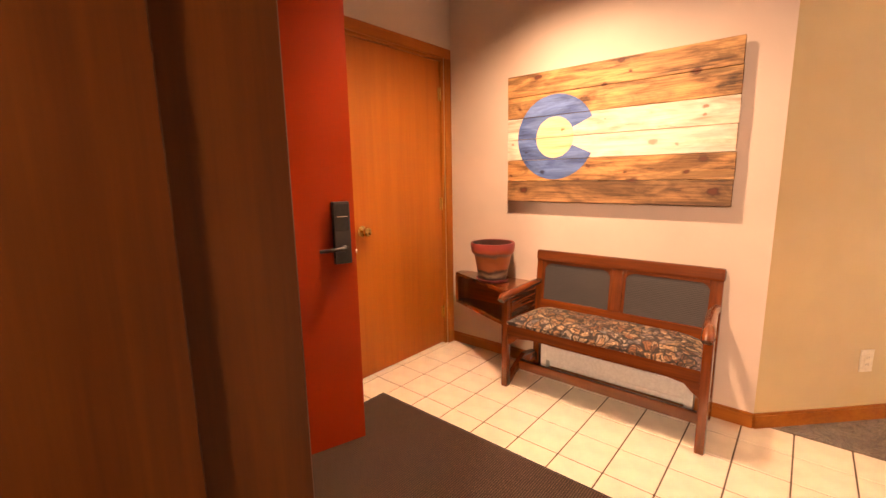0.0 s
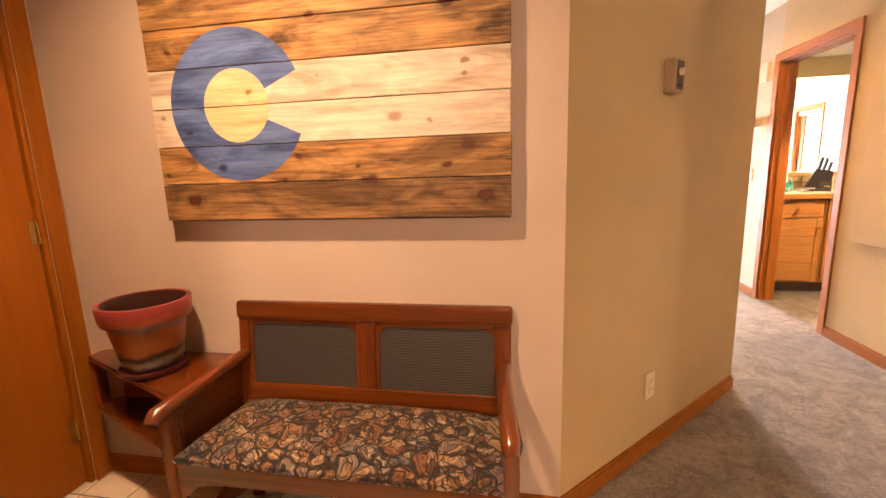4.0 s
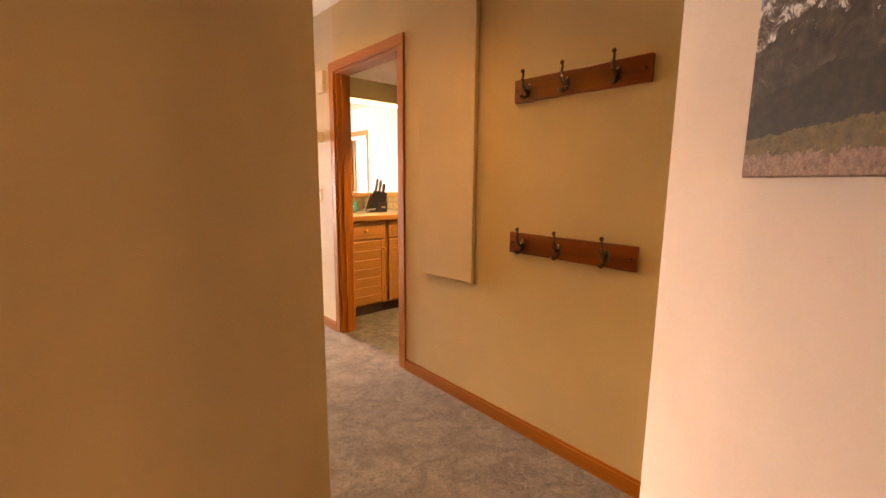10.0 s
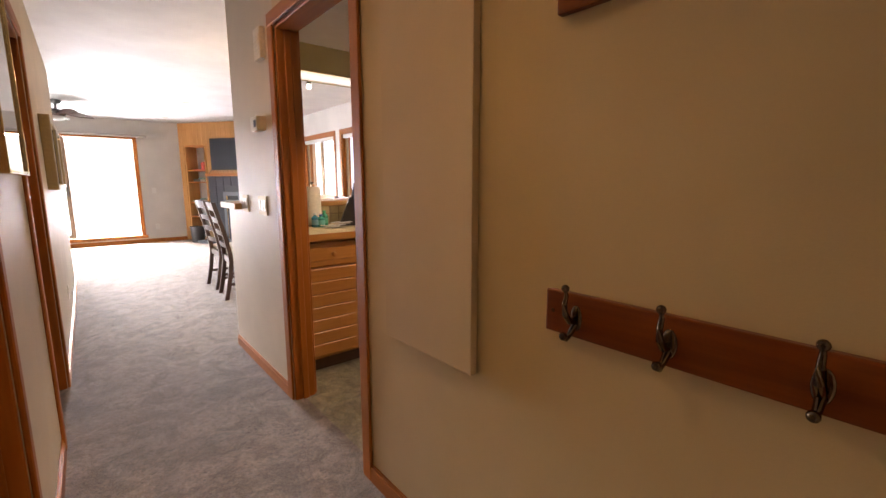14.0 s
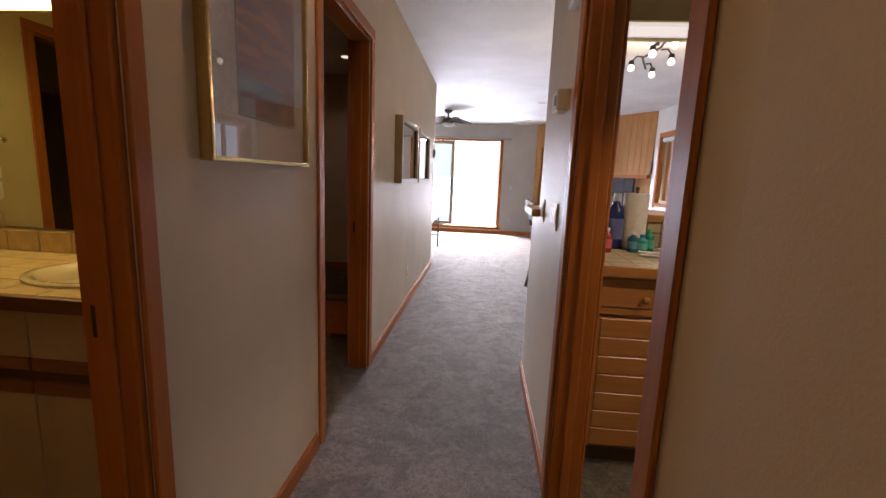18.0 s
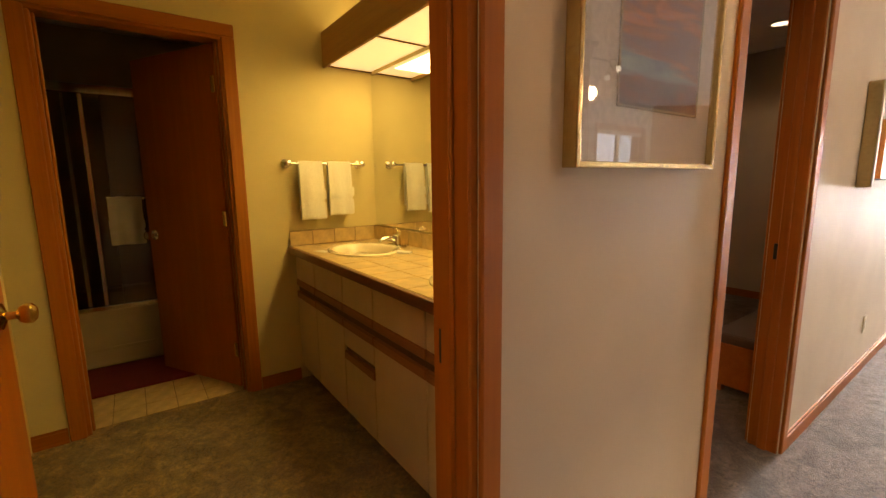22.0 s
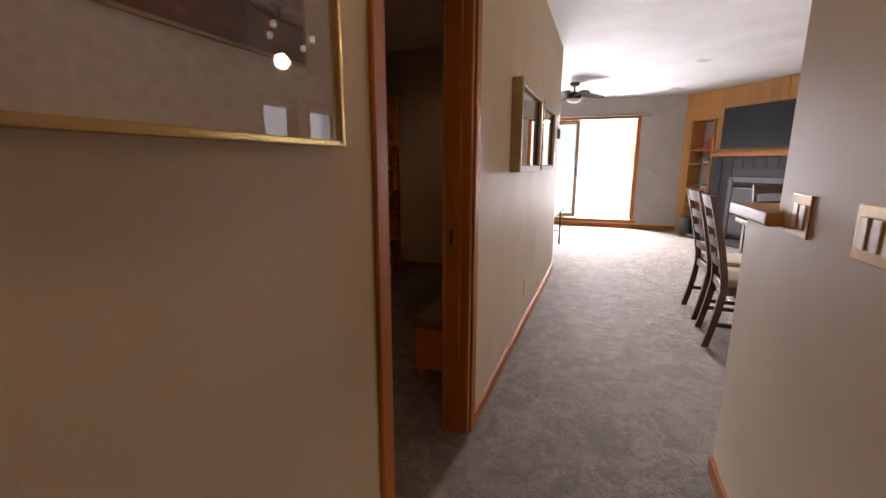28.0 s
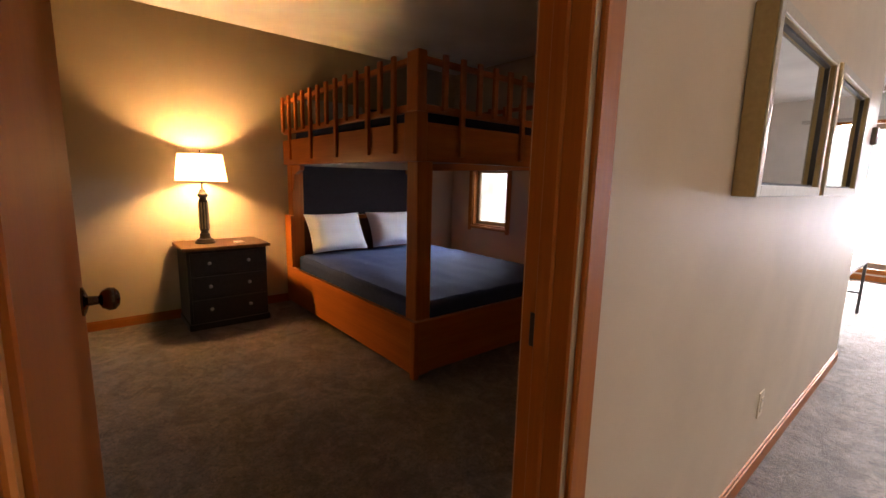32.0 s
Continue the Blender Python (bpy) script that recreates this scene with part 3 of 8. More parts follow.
# ---- entry ----
def red_door():
    ang = math.degrees(math.atan2(2.10 - 1.26, -0.945 + 1.20))
    ob = thing("entry_door", pose(-1.20, 1.26, 0, 0, 0, ang), "open red-painted entry door with a black keypad lock", "door", "", "structure")
    w = 0.885
    bm = bmesh.new()
    box(bm, (0, 0.0, 0.015), (w, 0.038, 2.03), 0.002)
    part("back_face", bm, M_CREAM, ob, "cream painted inner face and edge")
    bm = bmesh.new()
    box(bm, (0, -0.004, 0.015), (w - 0.001, 0.0005, 2.029))
    leaf = part("leaf", bm, M_RED, ob, "red painted outer face")
    lock = bmesh.new()
    box(lock, (w - 0.105, -0.032, 0.875), (w - 0.03, -0.004, 1.145), 0.006, None, 2)
    body = part("lock", lock, M_BLACK, ob, "black keypad lock with a lever")
    bm = bmesh.new()
    box(bm, (w - 0.098, -0.0345, 1.02), (w - 0.037, -0.032, 1.135), 0.001)
    part("keypad", bm, plain("keypad_gloss", (0.03, 0.03, 0.032), 0.15), body)
    bm = bmesh.new()
    box(bm, (w - 0.092, -0.0362, 1.08), (w - 0.043, -0.0345, 1.083))
    part("card_slot", bm, M_CHROME, body)
    bm = bmesh.new()
    cyl(bm, (w - 0.065, -0.032, 0.945), (w - 0.065, -0.066, 0.945), 0.012, None, 14)
    tube(bm, [(w - 0.065, -0.06, 0.945), (w - 0.1, -0.062, 0.945), (w - 0.15, -0.06, 0.943), (w - 0.178, -0.052, 0.942)], [0.010, 0.009, 0.008, 0.007], 10)
    part("lever", bm, M_BLACK, body, "", True)
    bm = bmesh.new()
    box(bm, (w - 0.0005, 0.008, 0.86), (w + 0.0018, 0.03, 0.97))
    cyl(bm, (w, 0.019, 0.915), (w + 0.012, 0.019, 0.915), 0.008, None, 12)
    part("latch", bm, M_CHROME, ob, "steel latch plate and bolt")
    # diamond number plate on a nail
    d = Matrix.Translation((0.435, -0.010, 1.492)) @ Matrix.Rotation(radians(45), 4, "Y")
    bm = bmesh.new()
    box(bm, (-0.082, -0.005, -0.082), (0.082, 0.005, 0.082), 0.002, d)
    plate = part("number_plate", bm, plain("plate_cream", (0.72, 0.58, 0.36), 0.5), ob, "cream diamond number plate")
    bm = bmesh.new()
    for a, b in (((-0.076, -0.0075, -0.076), (0.076, -0.005, -0.072)), ((-0.076, -0.0075, 0.072), (0.076, -0.005, 0.076)), ((-0.076, -0.0075, -0.072), (-0.072, -0.005, 0.072)), ((0.072, -0.0075, -0.072), (0.076, -0.005, 0.072))):
        box(bm, a, b, 0, d)
    part("border", bm, plain("plate_border", (0.25, 0.1, 0.04), 0.5), plate)
    tx = bpy.data.curves.new("digits", "FONT")
    tx.body, tx.size, tx.extrude, tx.align_x, tx.align_y = "208", 0.075, 0.002, "CENTER", "CENTER"
    tob = bpy.data.objects.new("digits_source", tx)
    scene.collection.objects.link(tob)
    me = bpy.data.meshes.new_from_object(tob.evaluated_get(bpy.context.evaluated_depsgraph_get()))
    bpy.data.objects.remove(tob)
    me.transform(pose(0.435, -0.018, 1.492, 90, 0, 0))
    me.materials.append(plain("digit_gold", (0.5, 0.33, 0.1), 0.35, 0.3))
    dg = new("digits", me)
    dg.parent = plate
    bm = bmesh.new()
    cyl(bm, (0.43, -0.004, 1.629), (0.43, -0.016, 1.629), 0.004, None, 10)
    part("nail", bm, M_BRASS, ob)
    for hz in (0.25, 1.05, 1.8):
        bm = bmesh.new()
        cyl(bm, (-0.004, 0.042, hz - 0.05), (-0.004, 0.042, hz + 0.05), 0.007, None, 10)
        part("hinge", bm, M_BRASS, ob)
    return ob


red_door()

# entrance mat
mat_ob = thing("door_mat", pose(-0.46, 1.93, 0.0), "dark brown ribbed entrance mat on the tiles", "door mat")
bm = bmesh.new()
box(bm, (-0.745, -0.525, 0.0), (0.745, 0.525, 0.006), 0.002)
part("backing", bm, plain("mat_rubber", (0.03, 0.02, 0.016), 0.8), mat_ob)
bm = bmesh.new()
for k in range(106):
    y = -0.505 + k * 0.0096
    box(bm, (-0.725, y, 0.006), (0.725, y + 0.0058, 0.0105))
M_MAT = plain("mat_fibre", (0.085, 0.048, 0.032), 0.95, 0.0, 260.0, 0.55)
_mn, _ml = M_MAT.node_tree.nodes, M_MAT.node_tree.links
_w = _mn.new("ShaderNodeTexWave")
_w.wave_type, _w.bands_direction = "BANDS", "X"
_w.inputs["Scale"].default_value = 32.0
_ml.new(coords(_mn, _ml), _w.inputs["Vector"])
_old = [x for x in _mn if x.type == "VALTORGB"][0].outputs["Color"]
_ml.new(mix(_mn, _ml, 0.75, _old, ramp(_mn, _ml, _w.outputs["Fac"], [(0.25, (0.25, 0.25, 0.25)), (0.7, (1.25, 1.25, 1.25))]), "MULTIPLY"), _mn["Principled BSDF"].inputs["Base Color"])
tagged(part("ribs", bm, M_MAT, mat_ob), "", "", "", "stuff")


def reclaimed(name, tones, spots, dark_knot, streak, patch=0.75):
    """Streaky pine with knots at the places given (x, z, radius, strength) on the flag's face."""
    m, n, l, b = mat(name)
    v = coords(n, l)
    oi = n.new("ShaderNodeObjectInfo")
    ml = n.new("ShaderNodeMath")
    ml.operation = "MULTIPLY"
    ml.inputs[1].default_value = 19.0
    l.new(oi.outputs["Random"], ml.inputs[0])

    def streaks(sx_, sz_, detail, dist):
        va = n.new("ShaderNodeVectorMath")
        va.operation = "ADD"
        l.new(coords(n, l, (sx_, 1.0, sz_)), va.inputs[0])
        l.new(ml.outputs[0], va.inputs[1])
        return noise_tex(n, l, va.outputs[0], 1.0, detail, 0.62, dist)

    band = streaks(2.6, 16.0, 4.0, 1.1)
    fine = streaks(5.0, 120.0, 4.0, 0.4)
    col = ramp(n, l, band, [(0.34, tones[2]), (0.45, tones[1]), (0.58, tones[0])])
    col = mix(n, l, streak, col, ramp(n, l, fine, [(0.40, tuple(x * 0.5 for x in tones[2])), (0.56, tones[0])]))
    worn = streaks(1.9, 7.0, 5.0, 1.6)
    col = mix(n, l, patch, col, ramp(n, l, worn, [(0.40, (0.34, 0.31, 0.30)), (0.49, (0.85, 0.84, 0.83)), (0.60, (1.35, 1.30, 1.24))]), "MULTIPLY")
    wave = n.new("ShaderNodeTexNoise")
    wave.inputs["Scale"].default_value, wave.inputs["Detail"].default_value = 26.0, 3.0
    l.new(v, wave.inputs["Vector"])
    bent = n.new("ShaderNodeVectorMath")
    bent.operation = "MULTIPLY_ADD"
    l.new(wave.outputs["Color"], bent.inputs[0])
    bent.inputs[1].default_value = (0.035, 0.0, 0.03)
    l.new(v, bent.inputs[2])
    for x, z, r, k in spots:
        near = n.new("ShaderNodeVectorMath")
        near.operation = "DISTANCE"
        wob = n.new("ShaderNodeVectorMath")
        wob.operation = "MULTIPLY"
        wob.inputs[1].default_value = (1.0, 0.0, 1.5)
        l.new(bent.outputs[0], wob.inputs[0])
        l.new(wob.outputs[0], near.inputs[0])
        near.inputs[1].default_value = (x + 0.017, 0.0, (z + 0.015) * 1.5)
        sm = n.new("ShaderNodeMath")
        sm.operation = "MULTIPLY_ADD"
        l.new(band, sm.inputs[0])
        sm.inputs[1].default_value = -0.03
        l.new(near.outputs["Value"], sm.inputs[2])
        for lo_, hi_, s_, c_ in ((r * 0.2, r * 2.1, 0.5, tones[2]), (r * 0.45, r * 0.95, 0.9, tuple(q * 0.4 for q in dark_knot)), (r * 0.2, r * 0.6, 0.8, dark_knot)):
            mr_ = n.new("ShaderNodeMapRange")
            mr_.interpolation_type = "SMOOTHSTEP"
            mr_.inputs["From Min"].default_value, mr_.inputs["From Max"].default_value = lo_ - 0.012, hi_ - 0.012
            mr_.inputs["To Min"].default_value, mr_.inputs["To Max"].default_value = s_ * k, 0.0
            l.new(sm.outputs[0], mr_.inputs["Value"])
            col = mix(n, l, mr_.outputs[0], col, c_)
    l.new(col, b.inputs["Base Color"])
    b.inputs["Roughness"].default_value = 0.62
    bump(n, l, b, fine, 0.3, 0.003)
    return m


def plank_flag():
    ob = thing("plank_flag", pose(-0.295, YF - 0.006, 1.08), "reclaimed wood plank flag with a blue letter ring", "wall art")
    W, Ht = 1.215, 0.757
    top = [(-0.40, 0.73, 0.028, 1.0), (0.07, 0.745, 0.026, 0.9), (-0.01, 0.635, 0.010, 0.8), (-0.20, 0.575, 0.020, 0.9), (0.42, 0.635, 0.026, 0.9), (-0.52, 0.56, 0.013, 0.8), (0.12, 0.68, 0.010, 0.7)]
    low = [(-0.08, 0.212, 0.018, 0.9), (0.12, 0.165, 0.010, 0.9), (0.16, 0.128, 0.028, 0.9), (-0.14, 0.13, 0.012, 0.9), (0.41, 0.165, 0.010, 0.9), (0.48, 0.225, 0.032, 0.7), (-0.49, 0.072, 0.030, 1.0), (0.53, 0.070, 0.034, 1.0), (-0.58, 0.16, 0.008, 0.8)]
    pale = [(0.47, 0.47, 0.012, 0.7), (0.47, 0.43, 0.009, 0.6), (0.0, 0.455, 0.008, 0.5), (0.25, 0.318, 0.026, 0.5), (0.36, 0.30, 0.010, 0.4), (-0.57, 0.35, 0.01, 0.5)]
    tone = ((0.56, 0.315, 0.13), (0.37, 0.18, 0.068), (0.075, 0.032, 0.014))
    woods = [reclaimed("plank_brown", tone, top, (0.13, 0.026, 0.010), 0.35), reclaimed("plank_tan", tone, low, (0.12, 0.026, 0.010), 0.35),
             reclaimed("plank_grey", ((0.35, 0.19, 0.085), (0.22, 0.115, 0.052), (0.075, 0.036, 0.019)), low, (0.12, 0.026, 0.010), 0.4),
             reclaimed("plank_white", ((0.84, 0.74, 0.64), (0.76, 0.63, 0.51), (0.55, 0.40, 0.29)), pale, (0.36, 0.17, 0.09), 0.16, 0.28)]
    order = [2, 1, 3, 3, 0, 0]
    h = Ht / 6
    for k in range(6):
        bm = bmesh.new()
        dx = (0.0, 0.002, -0.001, 0.001, 0.0, -0.002)[k]
        box(bm, (-W / 2 + dx, -0.042, k * h + 0.0012), (W / 2 + dx, -0.024, (k + 1) * h - 0.0012), 0.002)
        part("plank", bm, woods[order[k]], ob, "weathered brown pine plank" if order[k] < 3 else "whitewashed pine plank")
    for x in (-0.45, 0.0, 0.45):
        bm = bmesh.new()
        box(bm, (x - 0.03, -0.024, 0.05), (x + 0.03, 0.004, Ht - 0.05))
        part("batten", bm, woods[1], ob)
    # painted ring, open to the right, and the golden disc inside it
    cx, cz, ro, ri = -W / 2 + 0.318, Ht / 2, 0.243, 0.118
    blue = reclaimed("plank_blue", ((0.13, 0.225, 0.52), (0.07, 0.135, 0.38), (0.03, 0.06, 0.19)), [(-0.47, 0.30, 0.012, 0.6), (-0.36, 0.18, 0.014, 0.7)], (0.02, 0.02, 0.05), 0.25, 0.55)
    gold = reclaimed("plank_gold", ((0.84, 0.69, 0.44), (0.78, 0.60, 0.33), (0.60, 0.40, 0.18)), [(-0.24, 0.42, 0.014, 0.7)], (0.35, 0.14, 0.04), 0.2, 0.25)

    def ring(r0, r1, a0, a1, y, name, material, k0, k1):
        bm = bmesh.new()
        n = 64
        for i in range(n):
            u0, u1 = a0 + (a1 - a0) * i / n, a0 + (a1 - a0) * (i + 1) / n
            q = [(r0, u0), (r1, u0), (r1, u1), (r0, u1)] if r0 > 0 else [(0, 0), (r1, u0), (r1, u1)]
            vs = [bm.verts.new((cx + r * math.cos(u), y, cz + r * math.sin(u))) for r, u in q]
            bm.faces.new(vs)
        for c in (k0, k1):
            bmesh.ops.bisect_plane(bm, geom=list(bm.verts) + list(bm.edges) + list(bm.faces), plane_co=(0, 0, c[0]), plane_no=(0, 0, c[1]), clear_outer=True)
        bmesh.ops.remove_doubles(bm, verts=list(bm.verts), dist=1e-5)
        ex = bmesh.ops.extrude_face_region(bm, geom=list(bm.faces))
        bmesh.ops.translate(bm, verts=[v for v in ex["geom"] if isinstance(v, bmesh.types.BMVert)], vec=(0, 0.0006, 0))
        part(name, bm, material, ob)

    for k in range(6):
        z0, z1 = k * h + 0.0016, (k + 1) * h - 0.0016
        if z1 > cz - ro and z0 < cz + ro:
            ring(ri, ro, radians(24), radians(336), -0.0427, "blue_paint", blue, (z0, -1), (z1, 1))
        if z1 > cz - ri and z0 < cz + ri:
            ring(0, ri - 0.001, 0, 2 * math.pi, -0.0427, "gold_paint", gold, (z0, -1), (z1, 1))
    return ob


plank_flag()

M_BENCH = wood("bench_walnut", (0.26, 0.060, 0.010), (0.042, 0.009, 0.003), 0, 0.2, 1.0, 0.0, 0.9)
M_BENCHZ = wood("bench_walnut_z", (0.26, 0.060, 0.010), (0.045, 0.010, 0.003), 2, 0.2, 1.0, 0.0, 0.9)
M_BENCHY = wood("bench_walnut_y", (0.26, 0.060, 0.010), (0.045, 0.010, 0.003), 1, 0.2, 1.0, 0.0, 0.9)


def fabric_floral():
    """Warped cells of brown, tan and grey petals, ringed and outlined in near black."""
    m, n, l, b = mat("floral_fabric")
    v = coords(n, l)
    d = n.new("ShaderNodeTexNoise")
    d.inputs["Scale"].default_value, d.inputs["Detail"].default_value = 11.0, 2.0
    l.new(v, d.inputs["Vector"])
    va = n.new("ShaderNodeVectorMath")
    va.operation = "MULTIPLY_ADD"
    l.new(d.outputs["Color"], va.inputs[0])
    va.inputs[1].default_value = (0.13, 0.13, 0.13)
    l.new(v, va.inputs[2])

    def cells(scale, feature):
        vo = n.new("ShaderNodeTexVoronoi")
        vo.feature = feature
        vo.inputs["Scale"].default_value = scale
        l.new(va.outputs[0], vo.inputs["Vector"])
        return vo

    big, edge = cells(16.0, "F1"), cells(16.0, "DISTANCE_TO_EDGE")
    small, sedge = cells(27.0, "F1"), cells(27.0, "DISTANCE_TO_EDGE")
    sx = n.new("ShaderNodeSeparateColor")
    l.new(big.outputs["Color"], sx.inputs[0])
    petal = ramp(n, l, sx.outputs[0], [(0.0, (0.21, 0.088, 0.042)), (0.25, (0.40, 0.23, 0.13)), (0.5, (0.27, 0.12, 0.06)), (0.68, (0.44, 0.30, 0.19)), (0.85, (0.24, 0.215, 0.22))])
    sy = n.new("ShaderNodeSeparateColor")
    l.new(small.outputs["Color"], sy.inputs[0])
    bits = ramp(n, l, sy.outputs[1], [(0.0, (0.035, 0.028, 0.026)), (0.22, (0.20, 0.085, 0.04)), (0.42, (0.38, 0.23, 0.13)), (0.65, (0.50, 0.37, 0.25)), (0.84, (0.16, 0.155, 0.17))])
    for r in [x for x in n if x.type == "VALTORGB"][-2:]:
        r.color_ramp.interpolation = "CONSTANT"
    col = mix(n, l, 0.5, petal, bits)
    wv = n.new("ShaderNodeMath")
    wv.operation = "SINE"
    ml = n.new("ShaderNodeMath")
    ml.operation = "MULTIPLY"
    ml.inputs[1].default_value = 34.0
    l.new(big.outputs["Distance"], ml.inputs[0])
    l.new(ml.outputs[0], wv.inputs[0])
    col = mix(n, l, 0.55, col, ramp(n, l, wv.outputs[0], [(0.1, (0.14, 0.12, 0.11)), (0.45, (1.0, 1.0, 1.0))]), "MULTIPLY")
    for e_, w_ in ((edge, 0.075), (sedge, 0.045)):
        lt = n.new("ShaderNodeMapRange")
        lt.inputs["From Min"].default_value, lt.inputs["From Max"].default_value = w_ * 0.5, w_ * 1.5
        lt.inputs["To Min"].default_value, lt.inputs["To Max"].default_value = 0.92, 0.0
        l.new(e_.outputs["Distance"], lt.inputs["Value"])
        col = mix(n, l, lt.outputs[0], col, (0.016, 0.013, 0.013))
    l.new(col, b.inputs["Base Color"])
    b.inputs["Roughness"].default_value = 0.9
    bump(n, l, b, noise_tex(n, l, v, 500.0, 2.0), 0.4, 0.003)
    return m


def cane():
    m, n, l, b = mat("dark_cane")
    v = coords(n, l)
    out = []
    for ax in ("X", "Z"):
        w = n.new("ShaderNodeTexWave")
        w.wave_type, w.bands_direction = "BANDS", ax
        w.inputs["Scale"].default_value = 60.0 if ax == "X" else 34.0
        l.new(v, w.inputs["Vector"])
        out.append(w.outputs["Fac"])
    mx = n.new("ShaderNodeMath")
    mx.operation = "MAXIMUM"
    l.new(out[0], mx.inputs[0])
    l.new(out[1], mx.inputs[1])
    l.new(ramp(n, l, mx.outputs[0], [(0.55, (0.014, 0.012, 0.012)), (0.95, (0.075, 0.068, 0.066))]), b.inputs["Base Color"])
    b.inputs["Roughness"].default_value = 0.55
    bump(n, l, b, mx.outputs[0], 0.25, 0.002)
    return m


def bench():
    ob = thing("bench", pose(-0.19, 3.16, 0), "dark walnut entry bench with floral seat and cane back", "bench")
    w = 0.50
    yf, yb = -0.2, 0.185
    flare = 0.028          # the front is wider than the back

    def bx(name, lo, hi, material, bev=0.006, label=""):
        bm = bmesh.new()
        box(bm, lo, hi, bev, None, 2)
        return part(name, bm, material, ob, label)

    # legs with flat faces, the back ones carry on as the back's stiles
    for x in (-w, w - 0.04):
        fx = x + (flare if x > 0 else -flare)
        bx("front_leg", (fx, yf, 0), (fx + 0.04, yf + 0.042, 0.545), M_BENCHZ)
        bm = bmesh.new()
        for z0, z1, y0, y1 in ((0, 0.36, yb - 0.045, yb - 0.045), (0.36, 0.755, yb - 0.045, yb + 0.0)):
            a = [(x, y0), (x + 0.04, y0), (x + 0.04, y0 + 0.04), (x, y0 + 0.04)]
            c = [(x, y1), (x + 0.04, y1), (x + 0.04, y1 + 0.035), (x, y1 + 0.035)]
            lo = [bm.verts.new((*p, z0)) for p in a]
            hi = [bm.verts.new((*p, z1)) for p in c]
            for i in range(4):
                bm.faces.new((lo[i], lo[(i + 1) % 4], hi[(i + 1) % 4], hi[i]))
            bm.faces.new(lo[::-1])
            bm.faces.new(hi)
        part("back_leg", bm, M_BENCHZ, ob)
        # arm, rounded at the front
        bm = bmesh.new()
        pts = [(x + 0.02, yb - 0.02, 0.580), (x + 0.02, 0.06, 0.580), ((x + fx) / 2 + 0.02, -0.1, 0.568), (fx + 0.02, yf - 0.018, 0.552), (fx + 0.02, yf - 0.034, 0.536)]
        tube(bm, pts, [0.021, 0.024, 0.026, 0.028, 0.022], 12)
        part("arm", bm, M_BENCHY, ob, "rounded walnut armrest", True)
        # sled foot between front and back leg, with a raised arch
        bm = bmesh.new()
        outline = [(yf + 0.04, 0.03), (yf + 0.1, 0.10), (0.0, 0.15), (yb - 0.08, 0.14), (yb - 0.045, 0.10), (yb - 0.045, 0.06), (0.0, 0.095), (yf + 0.1, 0.05), (yf + 0.04, 0.0)]
        lean_x = [(yb - p[0]) / (yb - yf) * (fx - x) for p in outline]
        lo = [bm.verts.new((x + 0.006 + k, *p)) for p, k in zip(outline, lean_x)]
        hi = [bm.verts.new((x + 0.034 + k, *p)) for p, k in zip(outline, lean_x)]
        for i in range(len(outline)):
            bm.faces.new((lo[i], lo[(i + 1) % len(outline)], hi[(i + 1) % len(outline)], hi[i]))
        bm.faces.new(lo[::-1])
        bm.faces.new(hi)
        part("side_stretcher", bm, M_BENCHY, ob)
        bm = bmesh.new()
        prism(bm, [(fx + 0.006, yf + 0.041), (fx + 0.034, yf + 0.041), (x + 0.034, yb - 0.046), (x + 0.006, yb - 0.046)], 0.325, 0.39)
        part("side_rail", bm, M_BENCHY, ob)
    # front apron with cut corners
    bm = bmesh.new()
    s = w - 0.04
    sf = s + flare
    outline = [(-sf, 0.392), (sf, 0.392), (sf, 0.262), (sf - 0.03, 0.282), (sf - 0.06, 0.312), (sf - 0.14, 0.325), (-sf + 0.14, 0.325), (-sf + 0.06, 0.312), (-sf + 0.03, 0.282), (-sf, 0.262)]
    lo = [bm.verts.new((p[0], yf + 0.008, p[1])) for p in outline]
    hi = [bm.verts.new((p[0], yf + 0.032, p[1])) for p in outline]
    for i in range(len(outline)):
        bm.faces.new((lo[i], lo[(i + 1) % len(outline)], hi[(i + 1) % len(outline)], hi[i]))
    bm.faces.new(lo[::-1])
    bm.faces.new(hi)
    part("front_apron", bm, M_BENCH, ob)
    bx("back_apron", (-s, yb - 0.044, 0.325), (s, yb - 0.012, 0.39), M_BENCH)
    bx("stretcher", (-s - 0.02, -0.075, 0.072), (s + 0.02, -0.045, 0.128), M_BENCH)
    # back: top rail, lower rail, middle stile and two cane panels, leaning back
    lean = Matrix.Translation((0, yb - 0.045, 0.40)) @ Matrix.Rotation(radians(-6.5), 4, "X")

    def lb(name, lo, hi, material, bev=0.005, label=""):
        bm = bmesh.new()
        box(bm, lo, hi, bev, lean, 2)
        return part(name, bm, material, ob, label)

    lb("top_rail", (-w - 0.006, -0.006, 0.315), (w + 0.006, 0.046, 0.382), M_BENCH, 0.014)
    lb("lower_rail", (-s, 0.004, -0.01), (s, 0.03, 0.075), M_BENCH)
    lb("mid_stile", (-0.028, 0.003, 0.075), (0.028, 0.031, 0.316), M_BENCHZ)
    for x0, x1 in ((-s, -0.028), (0.028, s)):
        lb("cane_panel", (x0, 0.013, 0.075), (x1, 0.02, 0.316), M_CANE, 0.0, "dark woven cane panel")
        for a in (x0, x1 - 0.016):
            lb("panel_bead", (a, 0.006, 0.075), (a + 0.016, 0.013, 0.316), M_BENCHZ, 0.003)
        lb("panel_bead", (x0 + 0.016, 0.006, 0.30), (x1 - 0.016, 0.013, 0.316), M_BENCH, 0.003)
